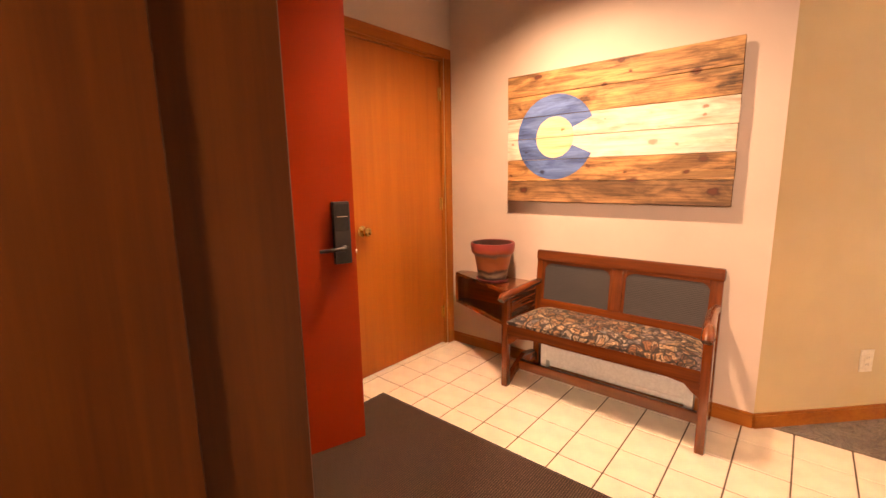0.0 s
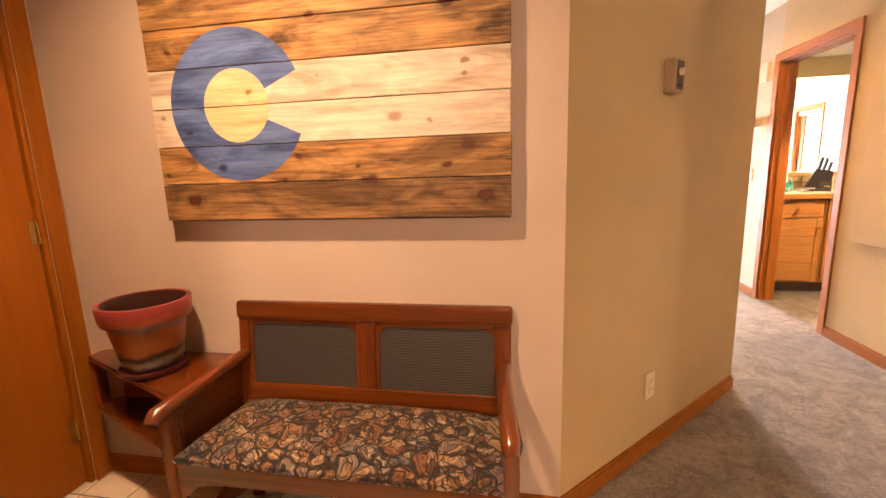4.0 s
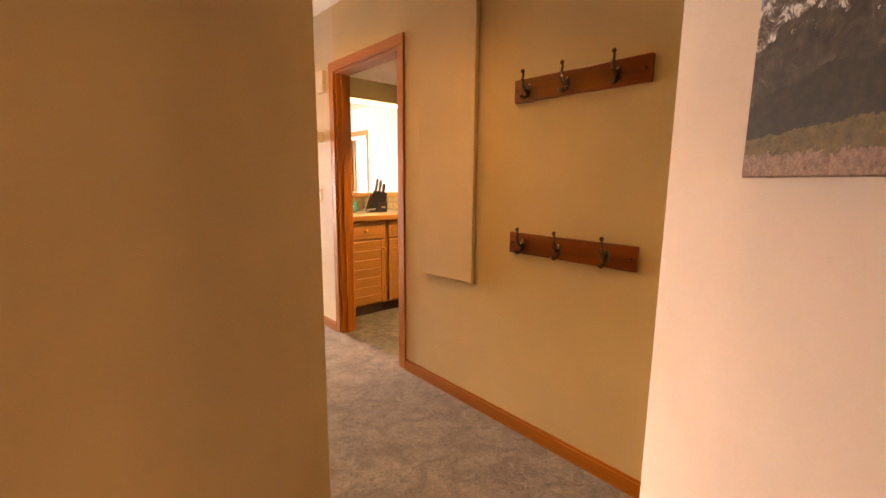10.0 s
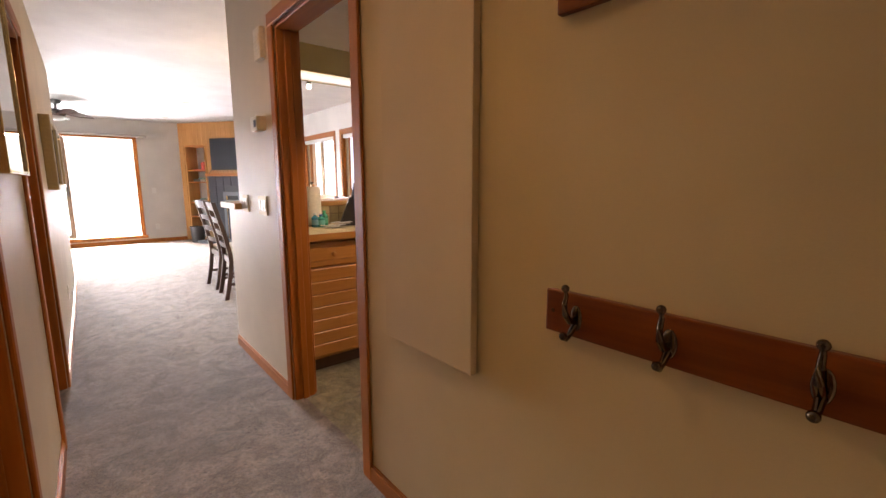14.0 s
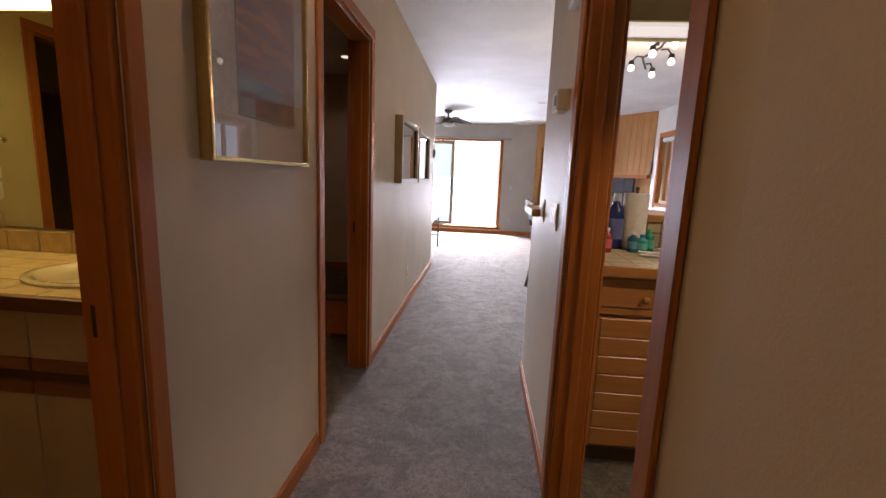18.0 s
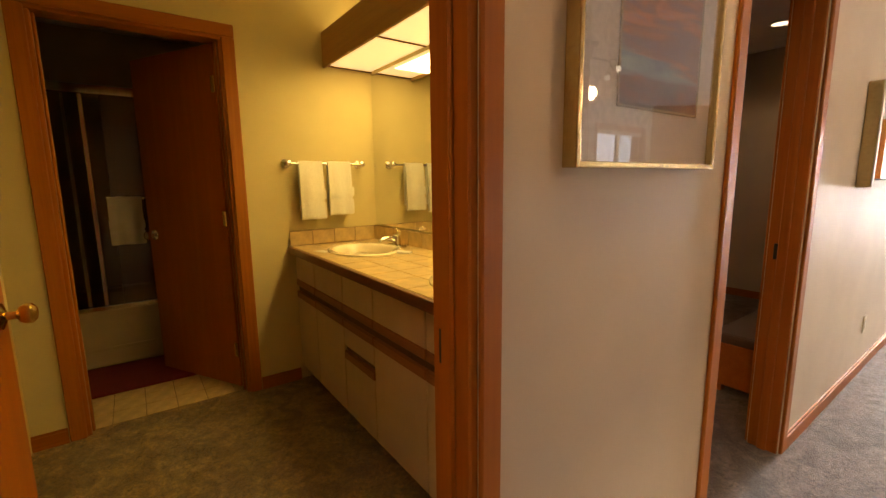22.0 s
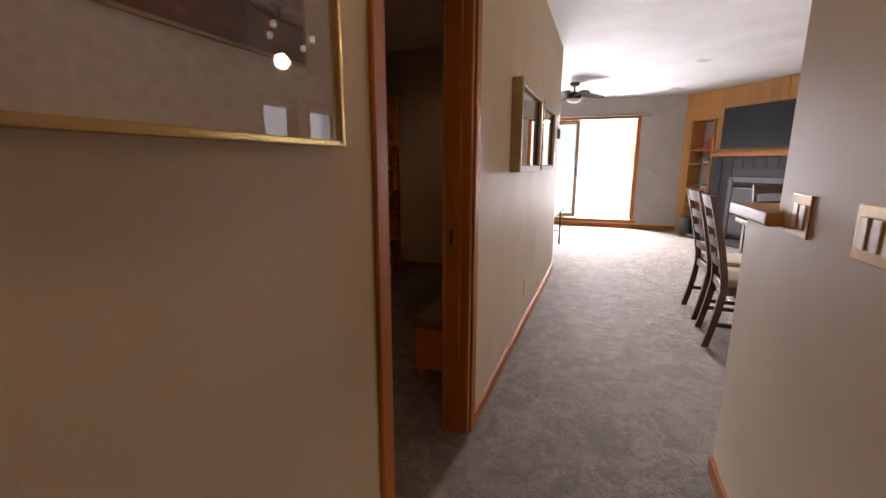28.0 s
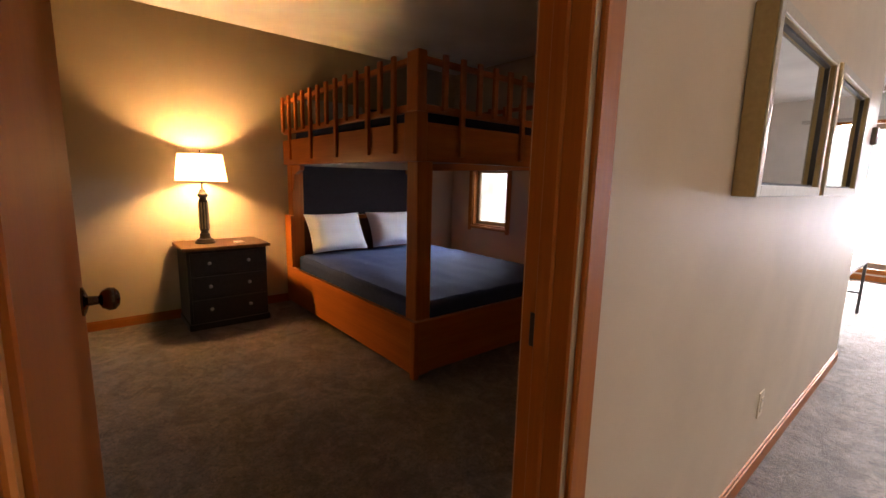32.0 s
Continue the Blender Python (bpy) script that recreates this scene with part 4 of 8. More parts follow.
        for cx, sg in ((x0 + 0.016, 1), (x1 - 0.016, -1)):
            bm = bmesh.new()
            vs = [bm.verts.new(lean @ Vector((cx + sg * a, 0.007, 0.30 - c))) for a, c in ((0, 0), (0.035, 0), (0.012, 0.010), (0.0, 0.03))]
            bm.faces.new(vs)
            ex = bmesh.ops.extrude_face_region(bm, geom=list(bm.faces))
            bmesh.ops.translate(bm, verts=[v for v in ex["geom"] if isinstance(v, bmesh.types.BMVert)], vec=(0, 0.006, 0))
            part("corner_bracket", bm, M_BENCH, ob)
    # seat cushion, softly domed
    bm = bmesh.new()
    nx, ny = 28, 12
    x0, x1, y0, y1 = -s - 0.002, s + 0.002, yf - 0.004, yb - 0.05
    grid = []
    for i in range(nx + 1):
        row = []
        for j in range(ny + 1):
            u, v = i / nx, j / ny
            e = min(u, 1 - u) * 8
            f = min(v, 1 - v) * 6
            z = 0.410 + 0.044 * min(1, e) ** 0.5 * min(1, f) ** 0.5 + 0.004 * noise.noise((u * 9, v * 5, 0))
            row.append(bm.verts.new(((x0 + (x1 - x0) * u) * (1 + 0.058 * (1 - v)), y0 + (y1 - y0) * v, z)))
        grid.append(row)
    for i in range(nx):
        for j in range(ny):
            bm.faces.new((grid[i][j], grid[i + 1][j], grid[i + 1][j + 1], grid[i][j + 1]))
    ring = [grid[i][0] for i in range(nx + 1)] + [grid[nx][j] for j in range(1, ny + 1)] + [grid[i][ny] for i in range(nx - 1, -1, -1)] + [grid[0][j] for j in range(ny - 1, 0, -1)]
    low = [bm.verts.new((v.co.x, v.co.y, 0.393)) for v in ring]
    for i in range(len(ring)):
        bm.faces.new((ring[i], ring[(i + 1) % len(ring)], low[(i + 1) % len(ring)], low[i]))
    bm.faces.new(low)
    part("seat_cushion", bm, fabric_floral(), ob, "brown and beige floral upholstered seat", True)
    # wedge-shaped telephone shelf joined to the left arm
    outline = [(-w + 0.005, yf + 0.045), (-w + 0.005, 0.19), (-w - 0.56, 0.19), (-w - 0.61, 0.16), (-w - 0.61, 0.10)]
    for z0, z1 in ((0.545, 0.567), (0.345, 0.365)):
        bm = bmesh.new()
        prism(bm, outline, z0, z1)
        bmesh.ops.bevel(bm, geom=list(bm.edges), offset=0.004, segments=2, affect="EDGES")
        part("shelf_top" if z0 > 0.5 else "shelf_bottom", bm, M_BENCHY, ob)
    bx("shelf_back", (-w - 0.56, 0.172, 0.365), (-w + 0.004, 0.188, 0.545), M_BENCH, 0.002)
    bm = bmesh.new()
    prism(bm, [(-w - 0.61, 0.10), (-w - 0.61, 0.16), (-w - 0.56, 0.188), (-w - 0.55, 0.172), (-w - 0.592, 0.15), (-w - 0.592, 0.106)], 0.365, 0.545)
    part("shelf_end", bm, M_BENCHZ, ob)
    bx("shelf_side", (-w - 0.012, yf + 0.06, 0.366), (-w + 0.003, 0.17, 0.545), M_BENCHY, 0.002)
    return ob


M_CANE = cane()
bench()


def pot_material():
    m, n, l, b = mat("painted_pot")
    v = coords(n, l)
    sp = n.new("ShaderNodeSeparateXYZ")
    l.new(v, sp.inputs[0])
    wob = noise_tex(n, l, v, 14.0, 3.0)
    ad = n.new("ShaderNodeMath")
    ad.operation = "MULTIPLY_ADD"
    l.new(wob, ad.inputs[0])
    ad.inputs[1].default_value = 0.05
    l.new(sp.outputs["Z"], ad.inputs[2])
    mr = n.new("ShaderNodeMapRange")
    mr.inputs["From Min"].default_value, mr.inputs["From Max"].default_value = 0.02, 0.285
    l.new(ad.outputs[0], mr.inputs["Value"])
    c = ramp(n, l, mr.outputs[0], [(0.0, (0.16, 0.015, 0.02)), (0.14, (0.02, 0.015, 0.018)), (0.22, (0.3, 0.26, 0.2)), (0.30, (0.05, 0.03, 0.025)), (0.36, (0.42, 0.13, 0.045)), (0.62, (0.46, 0.15, 0.05)), (0.70, (0.24, 0.16, 0.16)), (0.78, (0.40, 0.09, 0.04)), (0.88, (0.30, 0.05, 0.045))])
    r = [x for x in n if x.type == "VALTORGB"][-1]
    r.color_ramp.interpolation = "EASE"
    l.new(c, b.inputs["Base Color"])
    b.inputs["Roughness"].default_value = 0.35
    bump(n, l, b, noise_tex(n, l, v, 30.0, 3.0), 0.2, 0.004)
    return m


pot = thing("plant_pot", pose(-0.94, 3.20, 0.567), "empty hand-painted terracotta pot on a saucer", "plant pot")
bm = bmesh.new()
lathe(bm, [(0.088, 0.018), (0.092, 0.03), (0.118, 0.175), (0.122, 0.185), (0.133, 0.188), (0.138, 0.20), (0.142, 0.245), (0.140, 0.255), (0.128, 0.255), (0.124, 0.24), (0.110, 0.16), (0.085, 0.05), (0.02, 0.05)], 40)
part("body", bm, pot_material(), pot, "", True)
bm = bmesh.new()
lathe(bm, [(0.1265, 0.252), (0.1225, 0.238), (0.1085, 0.16), (0.083, 0.053), (0.02, 0.052)], 40, None, False)
part("inner_glaze", bm, plain("pot_inside", (0.045, 0.016, 0.012), 0.3), pot, "dark brown glazed inside", True)
bm = bmesh.new()
lathe(bm, [(0.085, 0.0), (0.098, 0.004), (0.108, 0.022), (0.104, 0.024), (0.094, 0.012), (0.02, 0.012)], 36)
part("saucer", bm, plain("saucer_red", (0.13, 0.015, 0.02), 0.3), pot, "dark red glazed saucer", True)


def heater(m, length, label, skin=None):
    skin = skin or M_WHITE
    ob = thing("baseboard_heater", m, label, "heater")
    bm = bmesh.new()
    box(bm, (0, 0, 0.0), (length, 0.012, 0.19), 0.002)
    part("back_panel", bm, skin, ob)
    bm = bmesh.new()
    box(bm, (0.0, -0.055, 0.06), (length, -0.045, 0.155), 0.003)
    box(bm, (0.0, -0.055, 0.178), (length, 0.0, 0.19), 0.003)
    part("cover", bm, skin, ob, "white enamel cover")
    bm = bmesh.new()
    box(bm, (0.02, -0.035, 0.06), (length - 0.02, -0.02, 0.165))
    part("fins", bm, M_BLACK, ob, "dark heating slot")
    for x in (0, length - 0.04):
        bm = bmesh.new()
        box(bm, (x, -0.058, 0.0), (x + 0.04, 0.0, 0.192), 0.003)
        part("end_cap", bm, skin, ob)
    return ob


heater(pose(-0.63, YF - 0.014, 0.02), 0.86, "white electric baseboard heater behind the bench")
heater(pose(1.925, 3.345, 0.0, 0, 0, 225), 1.10, "cream electric baseboard heater under the mountain print", M_CREAM)


# ---- small wall fixtures ----
def wall_pose(x, y, z, heading):
    """Local -y points out of the wall; heading 0 looks towards -y."""
    return pose(x, y, z, 0, 0, heading)


def outlet(m, label="almond duplex outlet on the wall", material=None):
    ob = thing("wall_outlet", m, label, "outlet")
    bm = bmesh.new()
    box(bm, (-0.035, -0.006, -0.057), (0.035, 0.0, 0.057), 0.003, None, 2)
    part("cover_plate", bm, material or M_PLATE, ob)
    bm = bmesh.new()
    box(bm, (-0.017, -0.0085, -0.034), (0.017, -0.006, 0.034), 0.002)
    rec = part("receptacle", bm, material or M_PLATE, ob)
    for z in (-0.017, 0.017):
        for x in (-0.006, 0.006):
            bm = bmesh.new()
            box(bm, (x - 0.001, -0.0090, z - 0.004), (x + 0.001, -0.0084, z + 0.004))
            part("slot", bm, M_BLACK, rec)
    return ob


M_SWITCH = plain("dull_brass_plate", (0.50, 0.33, 0.15), 0.32, 0.55)


def switch(m, gangs, label, material=None):
    ob = thing("light_switch", m, label, "light switch")
    w = 0.035 + 0.023 * (gangs - 1)
    bm = bmesh.new()
    box(bm, (-w, -0.006, -0.057), (w, 0.0, 0.057), 0.003, None, 2)
    part("cover_plate", bm, material or M_PLATE, ob)
    for k in range(gangs):
        x = (k - (gangs - 1) / 2) * 0.046
        bm = bmesh.new()
        box(bm, (x - 0.016, -0.0095, -0.033), (x + 0.016, -0.006, 0.033), 0.002, Matrix.Translation((0, 0, 0)))
        part("rocker", bm, M_WHITE if material is M_WHITE else M_PLATE, ob)
    return ob


slant = math.degrees(math.atan2(B[1] - A[1], B[0] - A[0]))
outlet(wall_pose(0.868 + 0.006, 3.79 - 0.028, 0.317, slant))
th = thing("thermostat", wall_pose(0.882, 3.775, 1.543, slant), "small grey-brown wall thermostat with a dial", "thermostat")
bm = bmesh.new()
box(bm, (-0.034, -0.042, -0.058), (0.034, 0.0, 0.058), 0.004, None, 2)
part("housing", bm, plain("thermostat_tan", (0.42, 0.32, 0.22), 0.4), th)
bm = bmesh.new()
box(bm, (-0.024, -0.0435, -0.05), (0.026, -0.042, 0.05), 0.0005)
part("face", bm, plain("thermostat_dark", (0.09, 0.06, 0.045), 0.35), th)
bm = bmesh.new()
cyl(bm, (0.004, -0.042, 0.012), (0.004, -0.053, 0.012), 0.014, 0.012, 18)
part("dial", bm, M_PLATE, th, "", True)
bm = bmesh.new()
box(bm, (-0.012, -0.046, -0.04), (0.016, -0.0435, -0.032))
part("lever", bm, M_BLACK, th)

tb = thing("thermostat", wall_pose(XR, 6.405, 1.57, -90), "beige boxy thermostat beside the kitchen doorway", "thermostat")
bm = bmesh.new()
box(bm, (-0.06, -0.05, -0.04), (0.06, 0.0, 0.04), 0.006, None, 2)
part("housing", bm, M_PLATE, tb)
bm = bmesh.new()
box(bm, (0.005, -0.0515, -0.02), (0.045, -0.05, 0.018), 0.001)
part("display", bm, M_BLACK, tb)
switch(wall_pose(XR, 6.485, 1.108, -90), 3, "brass-plated triple light switch", M_SWITCH)
switch(wall_pose(XR, 6.84, 1.108, -90), 2, "brass-plated double light switch", M_SWITCH)
ch = thing("door_chime", wall_pose(XR, 6.33, 1.98, -90), "cream door chime cover high on the wall", "door chime")
bm = bmesh.new()
box(bm, (-0.055, -0.03, -0.08), (0.055, 0.0, 0.08), 0.006, None, 2)
part("cover", bm, M_CREAM, ch)
for k in range(5):
    bm = bmesh.new()
    box(bm, (-0.04, -0.032, -0.055 + k * 0.022), (0.04, -0.03, -0.045 + k * 0.022), 0.0006)
    part("louvre", bm, M_CREAM, ch)
outlet(wall_pose(XL, 8.62, 0.32, 90), "almond outlet low on the hall wall")
smd = thing("smoke_detector", wall_pose(XR, 3.872, 1.975, -90), "round white smoke detector high on the tan wall", "smoke detector")
turn_out = Matrix.Rotation(radians(90), 4, "X")
bm = bmesh.new()
lathe(bm, [(0.066, 0.0), (0.066, 0.012), (0.060, 0.016)], 32, turn_out)
part("base", bm, M_WHITE, smd, "", True)
bm = bmesh.new()
lathe(bm, [(0.058, 0.016), (0.056, 0.030), (0.046, 0.040), (0.020, 0.044), (0.002, 0.0445)], 32, turn_out)
part("cover", bm, M_WHITE, smd, "", True)


# ---- coat hooks and the covered panel ----
M_RACK = wood("rack_oak", (0.24, 0.056, 0.010), (0.085, 0.017, 0.004), 0, 0.3)


def coat_rack(z, hooks, label):
    """Local x runs to the right as one faces the wall; -y comes out of it."""
    ob = thing("coat_rack", wall_pose(XR, 4.095, z, -90), label, "coat rack", "coat racks")
    bm = bmesh.new()
    box(bm, (-0.305, -0.02, 0.0), (0.305, 0.0, 0.098), 0.004, None, 2)
    part("board", bm, M_RACK, ob)
    for x in hooks:
        bm = bmesh.new()
        bmesh.ops.create_uvsphere(bm, u_segments=16, v_segments=8, radius=1.0, matrix=Matrix.Translation((x, -0.021, 0.045)) @ Matrix.Diagonal((0.015, 0.005, 0.029, 1)))
        hook = part("hook", bm, M_NICKEL, ob, "dark nickel double coat hook", True)
        bm = bmesh.new()
        tube(bm, [(x, -0.024, 0.04), (x, -0.046, 0.044), (x, -0.062, 0.062), (x, -0.066, 0.085), (x, -0.060, 0.103), (x, -0.064, 0.114)], [0.008, 0.0075, 0.007, 0.006, 0.005, 0.004], 10)
        bmesh.ops.create_uvsphere(bm, u_segments=12, v_segments=8, radius=0.0085, matrix=Matrix.Translation((x, -0.065, 0.119)))
        part("upper_prong", bm, M_NICKEL, hook, "", True)
        bm = bmesh.new()
        tube(bm, [(x, -0.024, 0.03), (x, -0.042, 0.014), (x, -0.056, 0.006), (x, -0.064, 0.012)], [0.008, 0.0065, 0.0055, 0.0045], 10)
        bmesh.ops.create_uvsphere(bm, u_segments=12, v_segments=8, radius=0.009, matrix=Matrix.Translation((x, -0.066, 0.015)))
        part("lower_prong", bm, M_NICKEL, hook, "", True)
    for x in (-0.285, 0.285):
        bm = bmesh.new()
        cyl(bm, (x, -0.02, 0.05), (x, -0.0215, 0.05), 0.005, None, 10)
        part("screw", bm, M_NICKEL, ob)


coat_rack(1.588, (-0.225, -0.03, 0.185), "upper oak coat rack with three dark metal hooks")
coat_rack(0.905, (-0.225, -0.03, 0.185), "lower oak coat rack with three dark metal hooks")

pn = thing("wall_panel", wall_pose(XR, 4.863, 0.702, -90), "large wall-coloured access panel beside the kitchen doorway", "wall panel")
bm = bmesh.new()
box(bm, (-0.221, -0.03, 0.0), (0.221, -0.004, 1.42), 0.002)
part("cover", bm, paint("panel_paint", (0.60, 0.46, 0.275), 0.85), pn)
bm = bmesh.new()
box(bm, (-0.205, -0.004, 0.012), (0.205, 0.0, 1.408))
part("backing", bm, M_TAN, pn)


# ---- pictures ----
def print_mountain():
    m, n, l, b = mat("mountain_print")
    v = coords(n, l)
    sp = n.new("ShaderNodeSeparateXYZ")
    l.new(v, sp.inputs[0])
    r1 = noise_tex(n, l, v, 5.0, 6.0, 0.6, 0.3)
    r2 = noise_tex(n, l, v, 26.0, 5.0, 0.7)

    def math_(op, a, c):
        k = n.new("ShaderNodeMath")
        k.operation = op
        for i, q in enumerate((a, c)):
            if hasattr(q, "links"):
                l.new(q, k.inputs[i])
            else:
                k.inputs[i].default_value = q
        return k.outputs[0]

    X, Z = sp.outputs["X"], sp.outputs["Z"]
    ridge = math_("ADD", math_("ADD", 0.185, math_("MULTIPLY", X, 0.04)), math_("ADD", math_("MULTIPLY", r1, 0.18), math_("MULTIPLY", r2, 0.13)))
    below = math_("SUBTRACT", ridge, Z)
    skyc = ramp(n, l, Z, [(0.28, (0.22, 0.36, 0.66)), (0.45, (0.07, 0.17, 0.46))])
    snow = ramp(n, l, noise_tex(n, l, v, 24.0, 6.0, 0.75, 1.2), [(0.44, (0.05, 0.042, 0.04)), (0.52, (0.20, 0.17, 0.165)), (0.58, (0.66, 0.65, 0.67))])
    rock = ramp(n, l, noise_tex(n, l, v, 30.0, 6.0, 0.7, 0.8), [(0.35, (0.012, 0.010, 0.010)), (0.55, (0.05, 0.038, 0.034)), (0.72, (0.12, 0.09, 0.075))])
    trees = ramp(n, l, noise_tex(n, l, v, 60.0, 5.0, 0.7), [(0.42, (0.008, 0.007, 0.006)), (0.66, (0.035, 0.024, 0.016))])
    mead = ramp(n, l, noise_tex(n, l, v, 60.0, 6.0, 0.75), [(0.32, (0.045, 0.030, 0.012)), (0.56, (0.12, 0.085, 0.03)), (0.70, (0.19, 0.12, 0.045))])
    fire = ramp(n, l, noise_tex(n, l, v, 90.0, 4.0, 0.7), [(0.52, (0.10, 0.065, 0.025)), (0.68, (0.30, 0.12, 0.03))])
    grass = ramp(n, l, noise_tex(n, l, v, 120.0, 4.0, 0.75), [(0.3, (0.10, 0.055, 0.04)), (0.7, (0.34, 0.21, 0.16))])
    c = mix(n, l, math_("GREATER_THAN", math_("ADD", below, math_("MULTIPLY", r2, 0.12)), 0.15), snow, rock)
    c = mix(n, l, math_("LESS_THAN", below, 0.0), c, skyc)
    tl_ = math_("ADD", math_("ADD", 0.07, math_("MULTIPLY", X, 0.14)), math_("MULTIPLY", r1, 0.14))
    c = mix(n, l, math_("LESS_THAN", Z, tl_), c, trees)
    ml_ = math_("ADD", math_("ADD", 0.055, math_("MULTIPLY", X, 0.045)), math_("MULTIPLY", r2, 0.035))
    c = mix(n, l, math_("LESS_THAN", Z, ml_), c, mead)
    streak = math_("ABSOLUTE", math_("SUBTRACT", math_("ADD", Z, math_("MULTIPLY", r2, -0.05)), math_("ADD", 0.016, math_("MULTIPLY", X, 0.05))), 0.0)
    c = mix(n, l, math_("MULTIPLY", math_("LESS_THAN", streak, 0.009), math_("GREATER_THAN", X, 0.28)), c, fire)
    gl_ = math_("ADD", 0.0, math_("MULTIPLY", r2, 0.08))
    c = mix(n, l, math_("LESS_THAN", Z, gl_), c, grass)
    l.new(c, b.inputs["Base Color"])
    b.inputs["Roughness"].default_value = 0.6
    b.inputs["Specular IOR Level"].default_value = 0.25
    return m


cv = thing("canvas_print", wall_pose(0, 0, 0, 0), "unframed canvas print of a snowy mountain and meadow", "wall art")
cv.matrix_world = pose(1.915, 3.325, 1.252, 0, 0, 45 + 180)
bm = bmesh.new()
box(bm, (0.0, -0.038, 0.0), (0.95, 0.0, 0.445), 0.003)
part("canvas", bm, print_mountain(), cv)
bm = bmesh.new()
box(bm, (0.03, 0.0, 0.03), (0.92, 0.004, 0.415))
part("stretcher", bm, M_TRIM, cv)


def print_strokes():
    """Pastel scene: dark red and orange shore, blue water, slanting plum and rust strokes above."""
    m, n, l, b = mat("pastel_landscape")
    v = coords(n, l)
    rot = n.new("ShaderNodeMapping")
    rot.inputs["Rotation"].default_value = (0, radians(-33), 0)
    rot.inputs["Scale"].default_value = (3.0, 1.0, 22.0)
    tc = n.new("ShaderNodeTexCoord")
    l.new(tc.outputs["Object"], rot.inputs["Vector"])
    st_ = noise_tex(n, l, rot.outputs["Vector"], 1.0, 6.0, 0.65, 0.8)
    upper = ramp(n, l, st_, [(0.32, (0.05, 0.03, 0.045)), (0.42, (0.16, 0.09, 0.11)), (0.50, (0.20, 0.075, 0.045)), (0.57, (0.46, 0.17, 0.07)), (0.64, (0.22, 0.15, 0.17)), (0.74, (0.12, 0.09, 0.14))])
    flat = noise_tex(n, l, coords(n, l, (5.0, 1.0, 40.0)), 1.0, 5.0, 0.6, 0.6)
    water = ramp(n, l, flat, [(0.35, (0.08, 0.12, 0.20)), (0.5, (0.20, 0.27, 0.32)), (0.65, (0.34, 0.36, 0.36))])
    shore = ramp(n, l, noise_tex(n, l, coords(n, l, (10.0, 1.0, 34.0)), 1.0, 5.0, 0.7), [(0.36, (0.03, 0.02, 0.03)), (0.54, (0.10, 0.03, 0.025)), (0.64, (0.24, 0.07, 0.02)), (0.74, (0.42, 0.20, 0.05))])
    sp = n.new("ShaderNodeSeparateXYZ")
    l.new(v, sp.inputs[0])
    c = upper
    for edge, lower, soft_, tilt in ((0.262, water, 0.10, 0.10), (0.190, shore, 0.04, -0.03)):
        h = n.new("ShaderNodeMath")
        h.operation = "MULTIPLY_ADD"
        l.new(flat, h.inputs[0])
        h.inputs[1].default_value = soft_
        l.new(sp.outputs["Z"], h.inputs[2])
        k = n.new("ShaderNodeMath")
        k.operation = "MULTIPLY_ADD"
        l.new(sp.outputs["X"], k.inputs[0])
        k.inputs[1].default_value = tilt
        l.new(h.outputs[0], k.inputs[2])
        q = n.new("ShaderNodeMapRange")
        q.inputs["From Min"].default_value, q.inputs["From Max"].default_value = edge + soft_ * 0.5 - 0.006, edge + soft_ * 0.5 + 0.012
        q.inputs["To Min"].default_value, q.inputs["To Max"].default_value = 1.0, 0.0
        l.new(k.outputs[0], q.inputs["Value"])
        c = mix(n, l, q.outputs[0], c, lower)
    l.new(c, b.inputs["Base Color"])
    b.inputs["Roughness"].default_value = 0.6
    return m


M_GOLD = plain("frame_gold", (0.62, 0.46, 0.20), 0.25, 0.9)
M_SILVER = plain("frame_silver", (0.45, 0.40, 0.30), 0.35, 0.7)
M_MATBOARD = plain("mat_board", (0.88, 0.82, 0.76), 0.8)


def framed(m, w, h, frame_m, fw, depth, image, inset, label, mat_m, group=""):
    """A framed and glazed picture: local x to the right along the wall, -y out of it."""
    ob = thing("framed_picture", m, label, "picture", group)
    for n_, lo, hi in (("frame_side", (0, -depth, 0), (fw, 0, h)), ("frame_side", (w - fw, -depth, 0), (w, 0, h)),
                       ("frame_rail", (fw, -depth, 0), (w - fw, 0, fw)), ("frame_rail", (fw, -depth, h - fw), (w - fw, 0, h))):
        bm = bmesh.new()
        box(bm, lo, hi, 0.003, None, 2)
        part(n_, bm, frame_m, ob)
    bm = bmesh.new()
    box(bm, (fw, -depth * 0.45, fw), (w - fw, -0.002, h - fw))
    part("mat_board", bm, mat_m, ob)
    if inset:
        bm = bmesh.new()
        box(bm, (inset[0], -depth * 0.45 - 0.0025, inset[1]), (inset[2], -depth * 0.45 - 0.0005, inset[3]))
        part("print", bm, image, ob)
        for x0, z0, x1, z1 in ((inset[0] - 0.006, inset[1] - 0.006, inset[2] + 0.006, inset[1]), (inset[0] - 0.006, inset[3], inset[2] + 0.006, inset[3] + 0.006),
                               (inset[0] - 0.006, inset[1], inset[0], inset[3]), (inset[2], inset[1], inset[2] + 0.006, inset[3])):
            bm = bmesh.new()
            box(bm, (x0, -depth * 0.45 - 0.004, z0), (x1, -depth * 0.45, z1), 0.001)
            part("fillet", bm, M_FILLET, ob, "inner mat edge of dull gold")
    bm = bmesh.new()
    box(bm, (fw, -depth * 0.78, fw), (w - fw, -depth * 0.74, h - fw))
    g = part("glass", bm, M_PICGLASS, ob)
    g.visible_shadow = False
    return ob


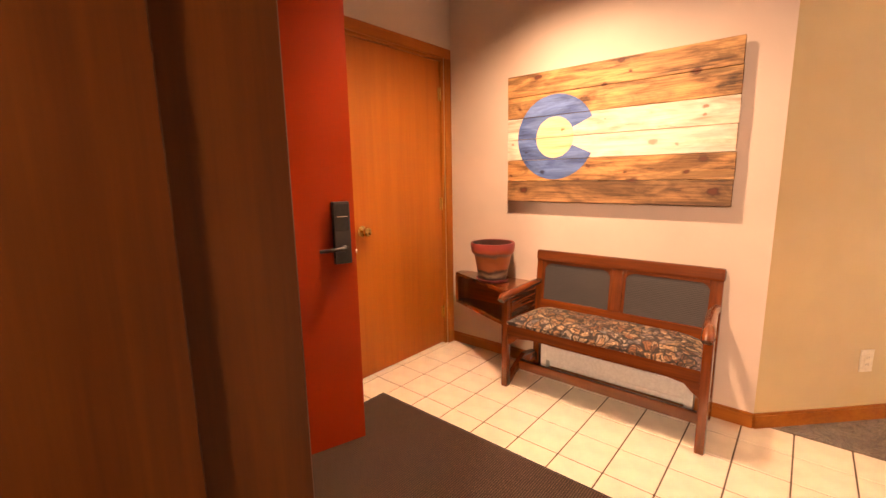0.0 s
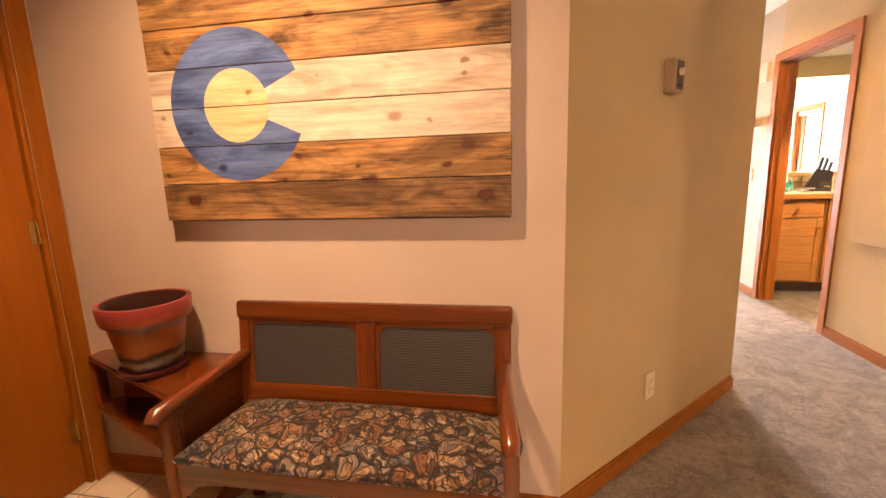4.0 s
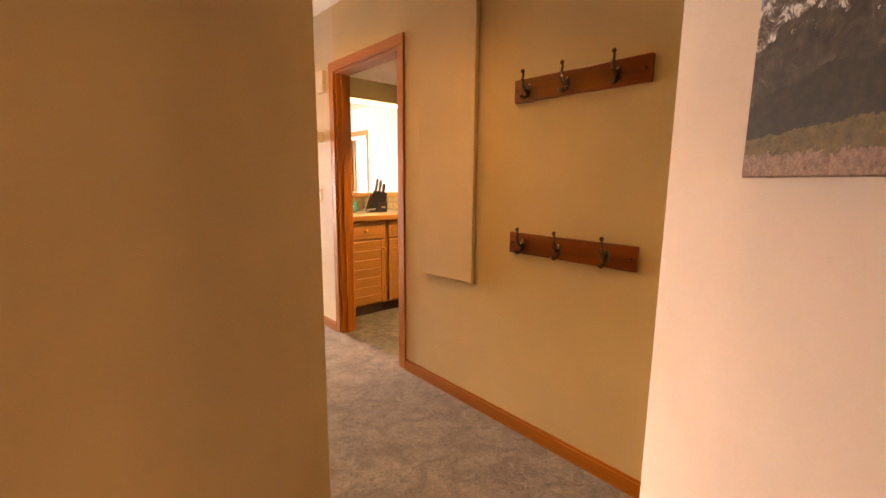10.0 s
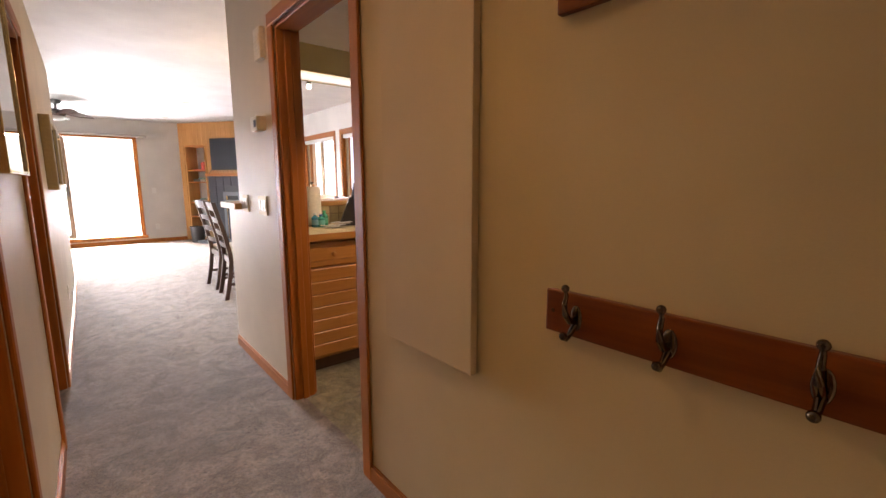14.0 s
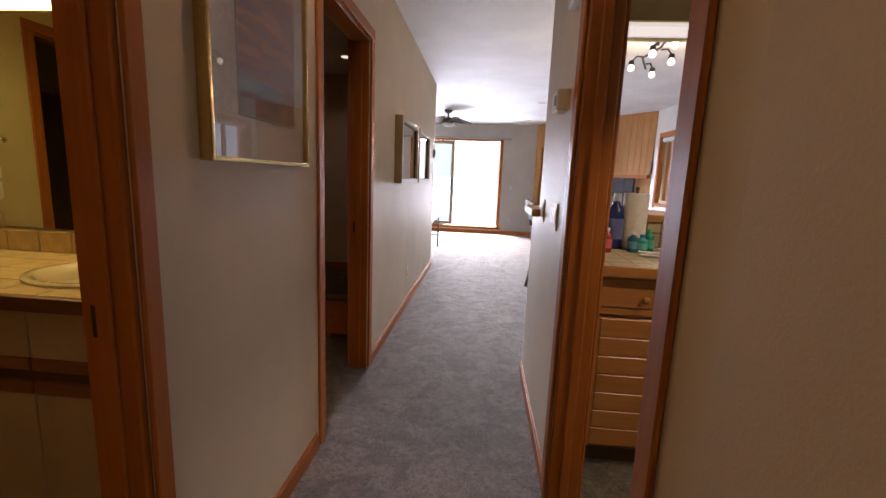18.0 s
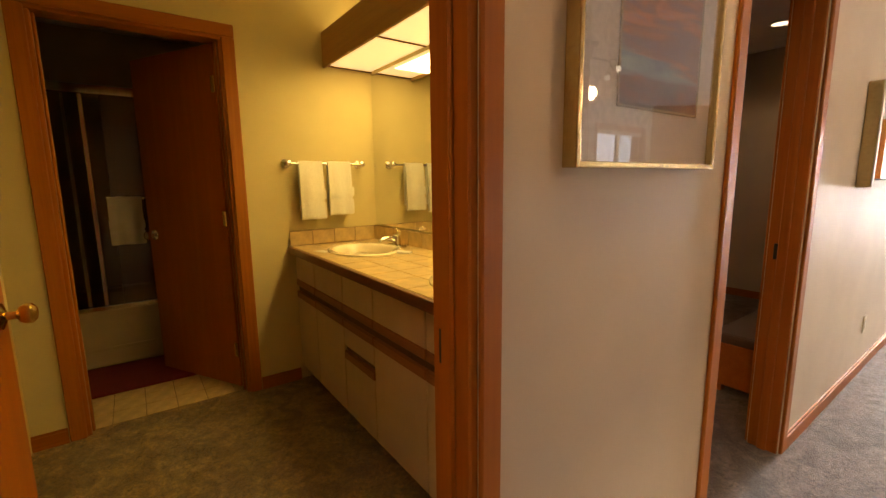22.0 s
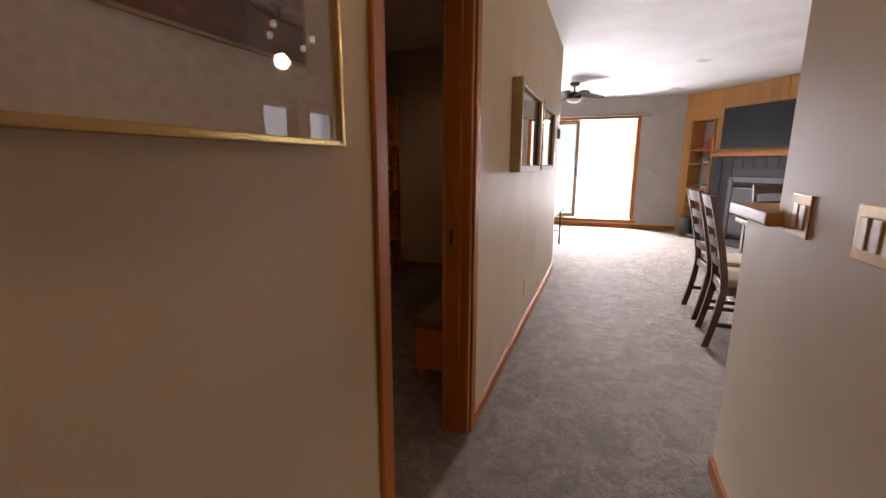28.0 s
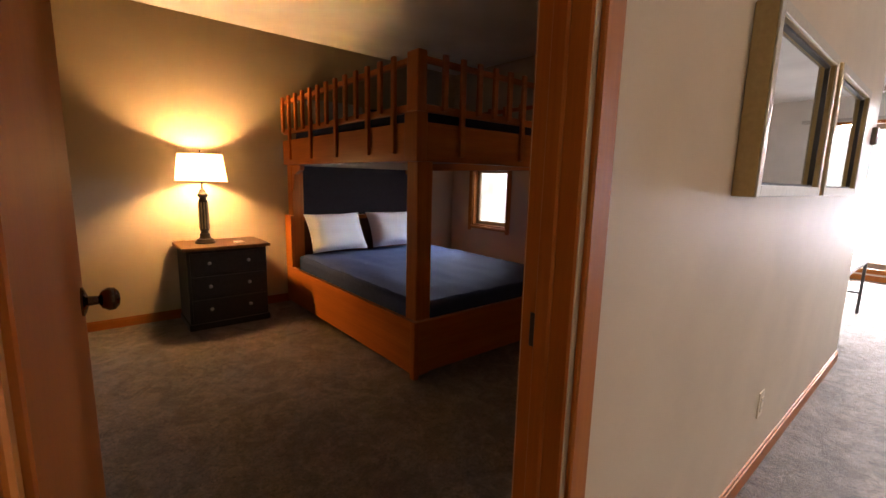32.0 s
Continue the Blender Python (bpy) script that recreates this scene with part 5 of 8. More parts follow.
M_PICGLASS = glass("picture_glass")
M_FILLET = plain("gold_fillet", (0.30, 0.24, 0.16), 0.6, 0.2)
framed(wall_pose(XL + 0.001, 5.598, 1.272, 90), 0.588, 0.80, M_GOLD, 0.013, 0.036, print_strokes(), (0.155, 0.135, 0.495, 0.68), "gold-framed matted landscape print under glass", M_MATBOARD)


def hall_mirror(y, w, h, z):
    """A mirror in a deep box frame: gilt sides, a narrow brushed silver front and a black inner lip."""
    ob = thing("wall_mirror", wall_pose(XL + 0.001, y, z, 90), "mirror in a deep silver and gilt box frame", "mirror", "hall mirrors")
    d, fw = 0.062, 0.034
    for n_, lo, hi in (("frame_side", (0, -d + 0.006, 0), (fw, 0, h)), ("frame_side", (w - fw, -d + 0.006, 0), (w, 0, h)),
                       ("frame_rail", (fw, -d + 0.006, 0), (w - fw, 0, fw)), ("frame_rail", (fw, -d + 0.006, h - fw), (w - fw, 0, h))):
        bm = bmesh.new()
        box(bm, lo, hi, 0.002)
        sd_ = part(n_, bm, M_GILT, ob, "dull gilt frame side")
        bm = bmesh.new()
        box(bm, (lo[0], -d, lo[2]), (hi[0], -d + 0.006, hi[2]), 0.002)
        part("front_trim", bm, M_SILVER, sd_, "brushed silver front")
    for lo, hi in (((fw, fw), (fw + 0.008, h - fw)), ((w - fw - 0.008, fw), (w - fw, h - fw)), ((fw + 0.008, fw), (w - fw - 0.008, fw + 0.008)), ((fw + 0.008, h - fw - 0.008), (w - fw - 0.008, h - fw))):
        bm = bmesh.new()
        box(bm, (lo[0], -0.042, lo[1]), (hi[0], -0.002, hi[1]), 0.001)
        part("inner_lip", bm, M_BLACK, ob, "black inner lip")
    bm = bmesh.new()
    box(bm, (fw + 0.008, -0.034, fw + 0.008), (w - fw - 0.008, -0.004, h - fw - 0.008))
    part("glass", bm, M_MIRROR, ob)
    return ob


M_GILT = plain("dull_gilt", (0.40, 0.30, 0.14), 0.45, 0.6)
M_MIRROR = mirror_mat("mirror_glass")
hall_mirror(7.925, 0.815, 0.52, 1.195)
hall_mirror(8.825, 0.80, 0.52, 1.195)


# ---- kitchen ----
M_CAB = wood("cabinet_oak", (0.52, 0.235, 0.06), (0.38, 0.15, 0.032), 0, 0.4)
M_CABZ = wood("cabinet_oak_z", (0.52, 0.235, 0.06), (0.38, 0.15, 0.032), 2, 0.4)
M_CTILE = plain("counter_tile", (0.50, 0.40, 0.22), 0.3, 0.0, 14.0, 0.18)
M_CGROUT = paint("counter_grout", (0.26, 0.19, 0.11), 0.9)
M_TOE = plain("toe_kick", (0.09, 0.04, 0.015), 0.6)


def kitchen_cabinet(x0, x1, label):
    ob = thing("kitchen_cabinet", pose(x0, 6.38, 0), label, "cabinet", "kitchen base cabinets")
    w = x1 - x0
    bm = bmesh.new()
    box(bm, (0.002, 0.0, 0.10), (w - 0.002, 0.56, 0.882), 0.002)
    part("body", bm, M_CABZ, ob)
    bm = bmesh.new()
    box(bm, (0.002, 0.06, 0.0), (w - 0.002, 0.55, 0.1))
    part("toe_kick", bm, M_TOE, ob)
    bm = bmesh.new()
    box(bm, (0.02, -0.02, 0.715), (w - 0.02, -0.001, 0.87), 0.004)
    dr = part("drawer_front", bm, M_CAB, ob)
    bm = bmesh.new()
    box(bm, (0.05, -0.0245, 0.75), (w - 0.05, -0.02, 0.835), 0.003)
    part("raised_panel", bm, M_CAB, dr)
    bm = bmesh.new()
    lathe(bm, [(0.008, 0.0), (0.007, 0.012), (0.016, 0.018), (0.017, 0.026), (0.010, 0.031)], 16, Matrix.Translation((w / 2, -0.0245, 0.792)) @ Matrix.Rotation(radians(90), 4, "X"))
    part("knob", bm, M_CAB, dr, "turned oak knob", True)
    dz0, dz1 = 0.12, 0.70
    bm = bmesh.new()
    box(bm, (0.02, -0.014, dz0), (w - 0.02, -0.001, dz1), 0.003)
    door = part("door", bm, M_CABZ, ob)
    for a, b in ((0.02, 0.065), (w - 0.065, w - 0.02)):
        bm = bmesh.new()
        box(bm, (a, -0.022, dz0), (b, -0.0142, dz1), 0.003)
        part("stile", bm, M_CABZ, door)
    k = 7
    step = (dz1 - dz0) / k
    for i in range(k):
        bm = bmesh.new()
        box(bm, (0.066, -0.0205, dz0 + i * step + 0.002), (w - 0.066, -0.0142, dz0 + (i + 1) * step - 0.002), 0.003)
        part("slat", bm, M_CAB, door)
    bm = bmesh.new()
    lathe(bm, [(0.008, 0.0), (0.007, 0.012), (0.016, 0.018), (0.017, 0.026), (0.010, 0.031)], 16, Matrix.Translation((w - 0.045, -0.022, 0.62)) @ Matrix.Rotation(radians(90), 4, "X"))
    part("knob", bm, M_CAB, door, "turned oak knob", True)
    return ob


kitchen_cabinet(2.60, 3.06, "honey oak base cabinet with slatted door")
kitchen_cabinet(3.06, 3.56, "honey oak base cabinet with slatted door")
kitchen_cabinet(3.56, 4.06, "honey oak base cabinet with slatted door")


def tiled_top(name, m, w, d, z, tile, label, edge_m, tile_m, grout_m, rows_from=0.02):
    """A tiled worktop with a front edge; local x along the front, y to the back."""
    ob = thing(name, m, label, "worktop")
    bm = bmesh.new()
    box(bm, (0, 0, z - 0.04), (w, d, z - 0.006))
    part("bed", bm, grout_m, ob)
    bm = bmesh.new()
    box(bm, (0, -0.018, z - 0.042), (w, 0.0, z + 0.002), 0.005, None, 2)
    part("front_edge", bm, edge_m, ob)
    g = 0.004
    nx, ny = max(1, round(w / tile)), max(1, round((d - rows_from) / tile))
    sx, sy = w / nx, (d - 0.002) / ny
    me = None
    for i in range(nx):
        for j in range(ny):
            if me is None:
                bm = bmesh.new()
                box(bm, (g / 2, g / 2, -0.006), (sx - g / 2, sy - g / 2, 0.0), 0.0015)
                me = finish(bm, "tile", tile_m)
            t = new("tile", me)
            t.parent = ob
            t.location = (i * sx, 0.001 + j * sy, z)
    return ob


tiled_top("kitchen_worktop", pose(2.585, 6.345, 0), 1.50, 0.60, 0.925, 0.105, "tan tiled kitchen worktop with oak edge", M_CAB, M_CTILE, M_CGROUT)
bs = thing("backsplash", pose(2.585, 6.985, 0.925), "small tan tile backsplash behind the worktop", "backsplash")
bm = bmesh.new()
box(bm, (0, -0.006, 0.0), (1.5, 0.012, 0.155))
part("bed", bm, M_CGROUT, bs)
bm = bmesh.new()
box(bm, (0.002, -0.006, 0.002), (0.071, 0.0, 0.073), 0.0015)
me_bs = finish(bm, "tile", M_CTILE)
for i in range(20):
    for j in range(2):
        t = new("tile", me_bs)
        t.parent = bs
        t.location = (i * 0.075, -0.006, 0.001 + j * 0.077)
bar = thing("bar_top", pose(2.415, 6.955, 1.062), "oak bar top on the low wall", "bar top")
bm = bmesh.new()
box(bm, (0, 0, 0), (1.78, 0.40, 0.042), 0.008, None, 2)
part("board", bm, wood("bar_oak", (0.55, 0.33, 0.13), (0.40, 0.20, 0.07), 0, 0.3), bar)

kb = thing("knife_block", pose(3.20, 6.74, 0.925, 0, 0, -24), "large black knife block filled with black-handled knives", "knife block")
bm = bmesh.new()
side = [(-0.115, 0.0), (0.085, 0.0), (0.085, 0.10), (0.095, 0.19), (-0.035, 0.215)]
a = [bm.verts.new((x, -0.06, z)) for x, z in side]
b = [bm.verts.new((x, 0.06, z)) for x, z in side]
for i in range(5):
    bm.faces.new((a[i], a[(i + 1) % 5], b[(i + 1) % 5], b[i]))
bm.faces.new(a[::-1])
bm.faces.new(b)
bmesh.ops.bevel(bm, geom=list(bm.edges), offset=0.005, segments=2, affect="EDGES")
part("block", bm, plain("block_black", (0.016, 0.014, 0.013), 0.35), kb)
bm = bmesh.new()
box(bm, (0.0, -0.068, 0.0), (0.09, -0.0605, 0.095), 0.003)
foot = part("front_slot", bm, plain("block_brown", (0.03, 0.022, 0.018), 0.4), kb)
bm = bmesh.new()
box(bm, (0.035, -0.0695, 0.04), (0.075, -0.068, 0.055))
part("badge", bm, M_CHROME, foot)
tilt = Matrix.Rotation(radians(11), 4, "Y")
for i, (x, y, ln) in enumerate(((-0.05, -0.035, 0.11), (-0.05, 0.0, 0.12), (-0.05, 0.035, 0.11), (-0.015, -0.035, 0.10), (-0.015, 0.0, 0.115), (-0.015, 0.035, 0.10), (0.022, -0.04, 0.075), (0.022, -0.015, 0.08), (0.022, 0.012, 0.08), (0.022, 0.04, 0.075))):
    bm = bmesh.new()
    box(bm, (x - 0.010, y - 0.007, 0.195), (x + 0.010, y + 0.007, 0.205 + ln), 0.004, tilt, 2)
    hd = part("knife_handle", bm, M_BLACK, kb)
    bm = bmesh.new()
    box(bm, (x - 0.0085, y - 0.0055, 0.205 + ln), (x + 0.0085, y + 0.0055, 0.209 + ln), 0.001, tilt)
    part("end_cap", bm, M_CHROME, hd)

pt = thing("paper_towel_roll", pose(2.925, 6.86, 0.925), "white paper towel roll on an upright holder", "paper towel")
bm = bmesh.new()
lathe(bm, [(0.02, 0.012), (0.058, 0.012), (0.060, 0.018), (0.060, 0.282), (0.058, 0.288), (0.02, 0.288)], 32)
part("roll", bm, plain("paper_white", (0.74, 0.68, 0.56), 0.9), pt, "", True)
bm = bmesh.new()
lathe(bm, [(0.07, 0.0), (0.07, 0.01), (0.01, 0.012), (0.007, 0.30), (0.011, 0.305), (0.011, 0.318), (0.003, 0.322)], 20)
part("holder", bm, M_NICKEL, pt, "", True)


def bottle(x, y, h, r, body_c, cap_c, label):
    ob = thing("bottle", pose(x, y, 0.925), label, "bottle", "bottles on the worktop")
    bm = bmesh.new()
    lathe(bm, [(r * 0.9, 0.0), (r, 0.006), (r, h * 0.62), (r * 0.85, h * 0.72), (r * 0.4, h * 0.82), (r * 0.38, h * 0.86)], 20)
    part("body", bm, plain("bottle_body", body_c, 0.25), ob, "", True)
    bm = bmesh.new()
    lathe(bm, [(r * 0.46, h * 0.86), (r * 0.46, h * 0.97), (r * 0.4, h)], 16)
    part("cap", bm, plain("bottle_cap", cap_c, 0.4), ob, "", True)
    bm = bmesh.new()
    lathe(bm, [(r * 1.01, h * 0.18), (r * 1.01, h * 0.55)], 20, None, False)
    part("label_band", bm, plain("bottle_label", tuple(min(0.8, c * 1.6 + 0.08) for c in body_c), 0.5), ob)


bottle(2.985, 6.80, 0.115, 0.026, (0.01, 0.22, 0.12), (0.02, 0.35, 0.16), "small green dish soap bottle")
bottle(2.90, 6.77, 0.10, 0.026, (0.02, 0.12, 0.16), (0.6, 0.6, 0.58), "slim teal cleaner bottle")
bottle(2.835, 6.87, 0.285, 0.045, (0.02, 0.03, 0.12), (0.7, 0.7, 0.7), "tall dark blue detergent bottle")
bottle(2.94, 6.76, 0.09, 0.028, (0.03, 0.25, 0.2), (0.02, 0.10, 0.3), "short teal spray bottle")
bottle(2.76, 6.72, 0.12, 0.024, (0.35, 0.04, 0.03), (0.7, 0.7, 0.7), "small red plastic bottle")
pap = thing("paper_stack", pose(2.97, 6.665, 0.926), "loose white leaflets on the worktop", "papers")
random.seed(4)
for k in range(9):
    bm = bmesh.new()
    box(bm, (-0.055, -0.012, 0.0), (0.055, 0.012, 0.004), 0.001, Matrix.Translation((random.uniform(-0.05, 0.11), random.uniform(-0.05, 0.06), 0.001 + k * 0.0042)) @ Matrix.Rotation(random.uniform(-0.9, 0.9), 4, "Z"))
    part("leaflet", bm, M_WHITE if k % 3 else M_CREAM, pap)

fx = tagged(new("soffit_light"), "white fluorescent diffuser under the soffit", "light fixture", "", "structure")
bm = bmesh.new()
box(bm, (2.60, 6.74, 1.968), (4.3, 6.90, 1.984), 0.003)
part("diffuser", bm, glow("tube_white", (1.0, 0.95, 0.85), 5.0), fx)


# ---- windows ----
def casement(name, lo, hi, z0, z1, wall_in, wall_out, axis, label, mullions):
    """A window in a wall; axis 'x': the wall's inner face is at x = wall_in and the window runs along y."""
    ob = tagged(new(name), label, "window", "", "structure")
    s = 1 if wall_in < wall_out else -1

    def put(n, a, b, material, bev=0.004, parent=None):
        (p0, q0, d0), (p1, q1, d1) = a, b
        d0, d1 = min(d0, d1), max(d0, d1)
        bm = bmesh.new()
        if axis == "x":
            box(bm, (d0, p0, q0), (d1, p1, q1), bev)
        else:
            box(bm, (p0, d0, q0), (p1, d1, q1), bev)
        return part(n, bm, material, parent or ob)

    w = 0.06
    f = wall_in
    put("casing", (lo - w, z0 - w, f - s * 0.014), (lo + 0.003, z1 + w, f), M_TRIM)
    put("casing", (hi - 0.003, z0 - w, f - s * 0.014), (hi + w, z1 + w, f), M_TRIM)
    al = M_TRIMY if axis == "x" else M_TRIMX
    put("head_casing", (lo, z1 - 0.003, f - s * 0.0135), (hi, z1 + w, f), al)
    put("window_sill", (lo - 0.01, z0 - 0.03, f - s * 0.03), (hi + 0.01, z0 + 0.003, f), al)
    for a, b in (((lo, z0), (lo + 0.018, z1)), ((hi - 0.018, z0), (hi, z1)), ((lo + 0.018, z0), (hi - 0.018, z0 + 0.018)), ((lo + 0.018, z1 - 0.018), (hi - 0.018, z1))):
        put("reveal", (*a, f + s * 0.001), (*b, wall_out), M_TRIM, 0)
    n = mullions
    step = (hi - lo - 0.036) / n
    for k in range(n):
        a, b = lo + 0.018 + k * step, lo + 0.018 + (k + 1) * step
        d0, d1 = f + s * 0.055, f + s * 0.095
        for p, q in (((a, z0 + 0.018), (a + 0.04, z1 - 0.018)), ((b - 0.04, z0 + 0.018), (b, z1 - 0.018)), ((a + 0.04, z0 + 0.018), (b - 0.04, z0 + 0.062)), ((a + 0.04, z1 - 0.058), (b - 0.04, z1 - 0.018))):
            put("sash", (*p, d0), (*q, d1), M_SASH, 0.003)
        g = put("pane", (a + 0.038, z0 + 0.06, f + s * 0.073), (b - 0.038, z1 - 0.056, f + s * 0.077), M_GLASS, 0)
        g.visible_shadow = False
        put("sash_lock", (a + 0.1, z0 + 0.05, f + s * 0.045), (a + 0.16, z0 + 0.062, f + s * 0.055), M_NICKEL, 0.002)
    return ob


M_SASH = wood("sash_oak", (0.50, 0.36, 0.22), (0.38, 0.25, 0.14), 2, 0.5)
casement("window_1", 10.70, 12.0, 0.96, 2.04, 4.97, 5.12, "x", "oak casement window with two sashes in the dining wall", 2)
casement("window_2", 9.80, 10.42, 0.96, 2.04, 4.97, 5.12, "x", "oak casement window in the dining wall", 1)
casement("window_3", -1.9, -1.35, 0.69, 1.37, 10.1, 10.22, "y", "small oak casement window in the bedroom", 1)
for y0, y1 in ((10.73, 11.97), (9.83, 10.39)):
    bl = thing("window_blind", pose(4.99, y0, 1.955), "white blind rolled up at the window head", "blind", "rolled blinds")
    bm = bmesh.new()
    box(bm, (-0.012, 0, 0), (0.03, y1 - y0, 0.062), 0.008, None, 2)
    part("roll", bm, M_WHITE, bl)

clk = thing("wall_clock", wall_pose(4.97, 12.33, 1.56, -90), "round black-rimmed wall clock", "clock")
bm = bmesh.new()
lathe(bm, [(0.10, 0.0), (0.12, 0.01), (0.125, 0.025), (0.118, 0.035), (0.10, 0.03), (0.099, 0.012)], 32, Matrix.Rotation(radians(90), 4, "X"), False)
part("rim", bm, M_BLACK, clk, "", True)
bm = bmesh.new()
lathe(bm, [(0.1, 0.008), (0.1, 0.012)], 32, Matrix.Rotation(radians(90), 4, "X"))
part("face", bm, M_WHITE, clk)
for ang, ln in ((40, 0.055), (160, 0.08)):
    bm = bmesh.new()
    box(bm, (-0.004, -0.016, 0.0), (0.004, -0.013, ln), 0, Matrix.Rotation(radians(ang), 4, "Y"))
    part("clock_hand", bm, M_BLACK, clk)


# ---- dining ----
M_CHAIR = wood("chair_brown", (0.085, 0.038, 0.021), (0.04, 0.017, 0.010), 2, 0.35, 1.0, 0.0, 0.3)
M_CHAIRY = wood("chair_brown_y", (0.085, 0.038, 0.021), (0.04, 0.017, 0.010), 1, 0.35, 1.0, 0.0, 0.3)
M_CUSH = plain("chair_linen", (0.42, 0.34, 0.25), 0.9, 0.0, 300.0, 0.2)


def dining_chair(m):
    """Ladder-back chair; it faces +x, its back at x = 0, and is centred on y = 0."""
    ob = thing("dining_chair", m, "dark brown ladder-back dining chair with beige seat", "chair", "dining chairs")
    w = 0.215

    def back_x(z):
        return 0.0 - 0.13 * max(0, (z - 0.45) / 0.6) ** 1.25 - 0.07 * max(0, (0.42 - z) / 0.42) ** 1.4

    for y in (-w, w - 0.032):
        bm = bmesh.new()
        zs = [0, 0.12, 0.25, 0.4, 0.5, 0.65, 0.8, 0.95, 1.04]
        rings = []
        for z in zs:
            x = back_x(z)
            rings.append([bm.verts.new(p) for p in ((x, y, z), (x + 0.042, y, z), (x + 0.042, y + 0.032, z), (x, y + 0.032, z))])
        for a, b in zip(rings, rings[1:]):
            for i in range(4):
                bm.faces.new((a[i], a[(i + 1) % 4], b[(i + 1) % 4], b[i]))
        bm.faces.new(rings[0][::-1])
        bm.faces.new(rings[-1])
        part("back_leg", bm, M_CHAIR, ob)
        bm = bmesh.new()
        box(bm, (0.39, y, 0), (0.43, y + 0.036, 0.44), 0.004)
        part("front_leg", bm, M_CHAIR, ob)
        bm = bmesh.new()
        box(bm, (0.0, y + 0.006, 0.15), (0.39, y + 0.026, 0.18), 0.003)
        part("side_stretcher", bm, M_CHAIR, ob)
        bm = bmesh.new()
        box(bm, (0.03, y + 0.004, 0.38), (0.39, y + 0.028, 0.44), 0.003)
        part("side_rail", bm, M_CHAIR, ob)
    bm = bmesh.new()
    box(bm, (0.185, -w + 0.026, 0.152), (0.21, w - 0.026, 0.178), 0.003)
    part("cross_stretcher", bm, M_CHAIRY, ob)
    for x in (0.01, 0.395):
        bm = bmesh.new()
        box(bm, (x, -w + 0.034, 0.38), (x + 0.024, w - 0.034, 0.44), 0.003)
        part("rail", bm, M_CHAIRY, ob)
    for z0, z1 in ((0.55, 0.60), (0.68, 0.735), (0.81, 0.87), (0.945, 1.03)):
        bm = bmesh.new()
        n = 8
        rows = []
        for i in range(n + 1):
            y = -w + 0.03 + (2 * w - 0.06) * i / n
            bow = -0.03 * (1 - (2 * i / n - 1) ** 2)
            arch = 0.012 * (1 - (2 * i / n - 1) ** 2)
            x0, x1 = back_x(z0) + 0.012 + bow, back_x(z1) + 0.012 + bow
            rows.append([bm.verts.new(p) for p in ((x0, y, z0 + arch), (x0 + 0.018, y, z0 + arch), (x1 + 0.018, y, z1 + arch), (x1, y, z1 + arch))])
        for a, b in zip(rows, rows[1:]):
            for i in range(4):
                bm.faces.new((a[i], a[(i + 1) % 4], b[(i + 1) % 4], b[i]))
        bm.faces.new(rows[0][::-1])
        bm.faces.new(rows[-1])
        part("ladder_slat", bm, M_CHAIRY, ob)
    bm = bmesh.new()
    box(bm, (0.035, -w - 0.005, 0.44), (0.445, w + 0.005, 0.495), 0.022, None, 3)
    part("seat_cushion", bm, M_CUSH, ob, "beige linen seat cushion", True)
    return ob


ch1 = dining_chair(pose(2.76, 8.90, 0, 0, 0, -4))
copy_thing(ch1, pose(2.77, 9.48, 0, 0, 0, 2))
copy_thing(ch1, pose(4.42, 9.0, 0, 0, 0, 180))
copy_thing(ch1, pose(4.42, 9.6, 0, 0, 0, 180))
copy_thing(ch1, pose(3.62, 10.62, 0, 0, 0, -90))

tbl = thing("dining_table", pose(3.64, 9.3, 0), "dark brown wooden dining table", "table")
bm = bmesh.new()
box(bm, (-0.5, -0.85, 0.72), (0.5, 0.85, 0.765), 0.008, None, 2)
part("tabletop", bm, wood("table_dark", (0.10, 0.048, 0.026), (0.05, 0.022, 0.012), 1, 0.2, 1.0, 0.0, 0.5), tbl)
for lo, hi in (((-0.42, -0.77, 0.63), (0.42, -0.745, 0.719)), ((-0.42, 0.745, 0.63), (0.42, 0.77, 0.719)), ((-0.445, -0.745, 0.63), (-0.42, 0.745, 0.719)), ((0.42, -0.745, 0.63), (0.445, 0.745, 0.719))):
    bm = bmesh.new()
    box(bm, lo, hi, 0.003)
    part("apron", bm, M_CHAIRY, tbl)
for x in (-0.45, 0.38):
    for y in (-0.8, 0.73):
        bm = bmesh.new()
        box(bm, (x, y, 0), (x + 0.07, y + 0.07, 0.719), 0.006)
        part("leg", bm, M_CHAIR, tbl)
bw = thing("bowl", pose(3.62, 9.55, 0.765), "white bowl on the dining table", "bowl")
bm = bmesh.new()
lathe(bm, [(0.06, 0.0), (0.065, 0.008), (0.13, 0.06), (0.155, 0.10), (0.149, 0.10), (0.12, 0.062), (0.03, 0.014)], 32)
part("dish", bm, M_WHITE, bw, "", True)

# branch-like ceiling lamp with glass shades over the bar
kl = thing("ceiling_lamp", pose(3.5, 8.45, H), "dark branched ceiling lamp with frosted glass shades", "ceiling lamp")
bm = bmesh.new()
lathe(bm, [(0.065, 0.0), (0.065, -0.02), (0.02, -0.035), (0.012, -0.10)], 24)
part("canopy", bm, M_BLACK, kl, "", True)
bm = bmesh.new()
tube(bm, [(-0.14, -0.50, -0.15), (-0.02, -0.25, -0.12), (0.03, 0.0, -0.11), (-0.03, 0.25, -0.13), (0.08, 0.48, -0.16)], 0.010, 8)
part("bar", bm, M_BLACK, kl, "", True)
M_BULB = glow("frosted_bulb", (1.0, 0.9, 0.72), 22.0)
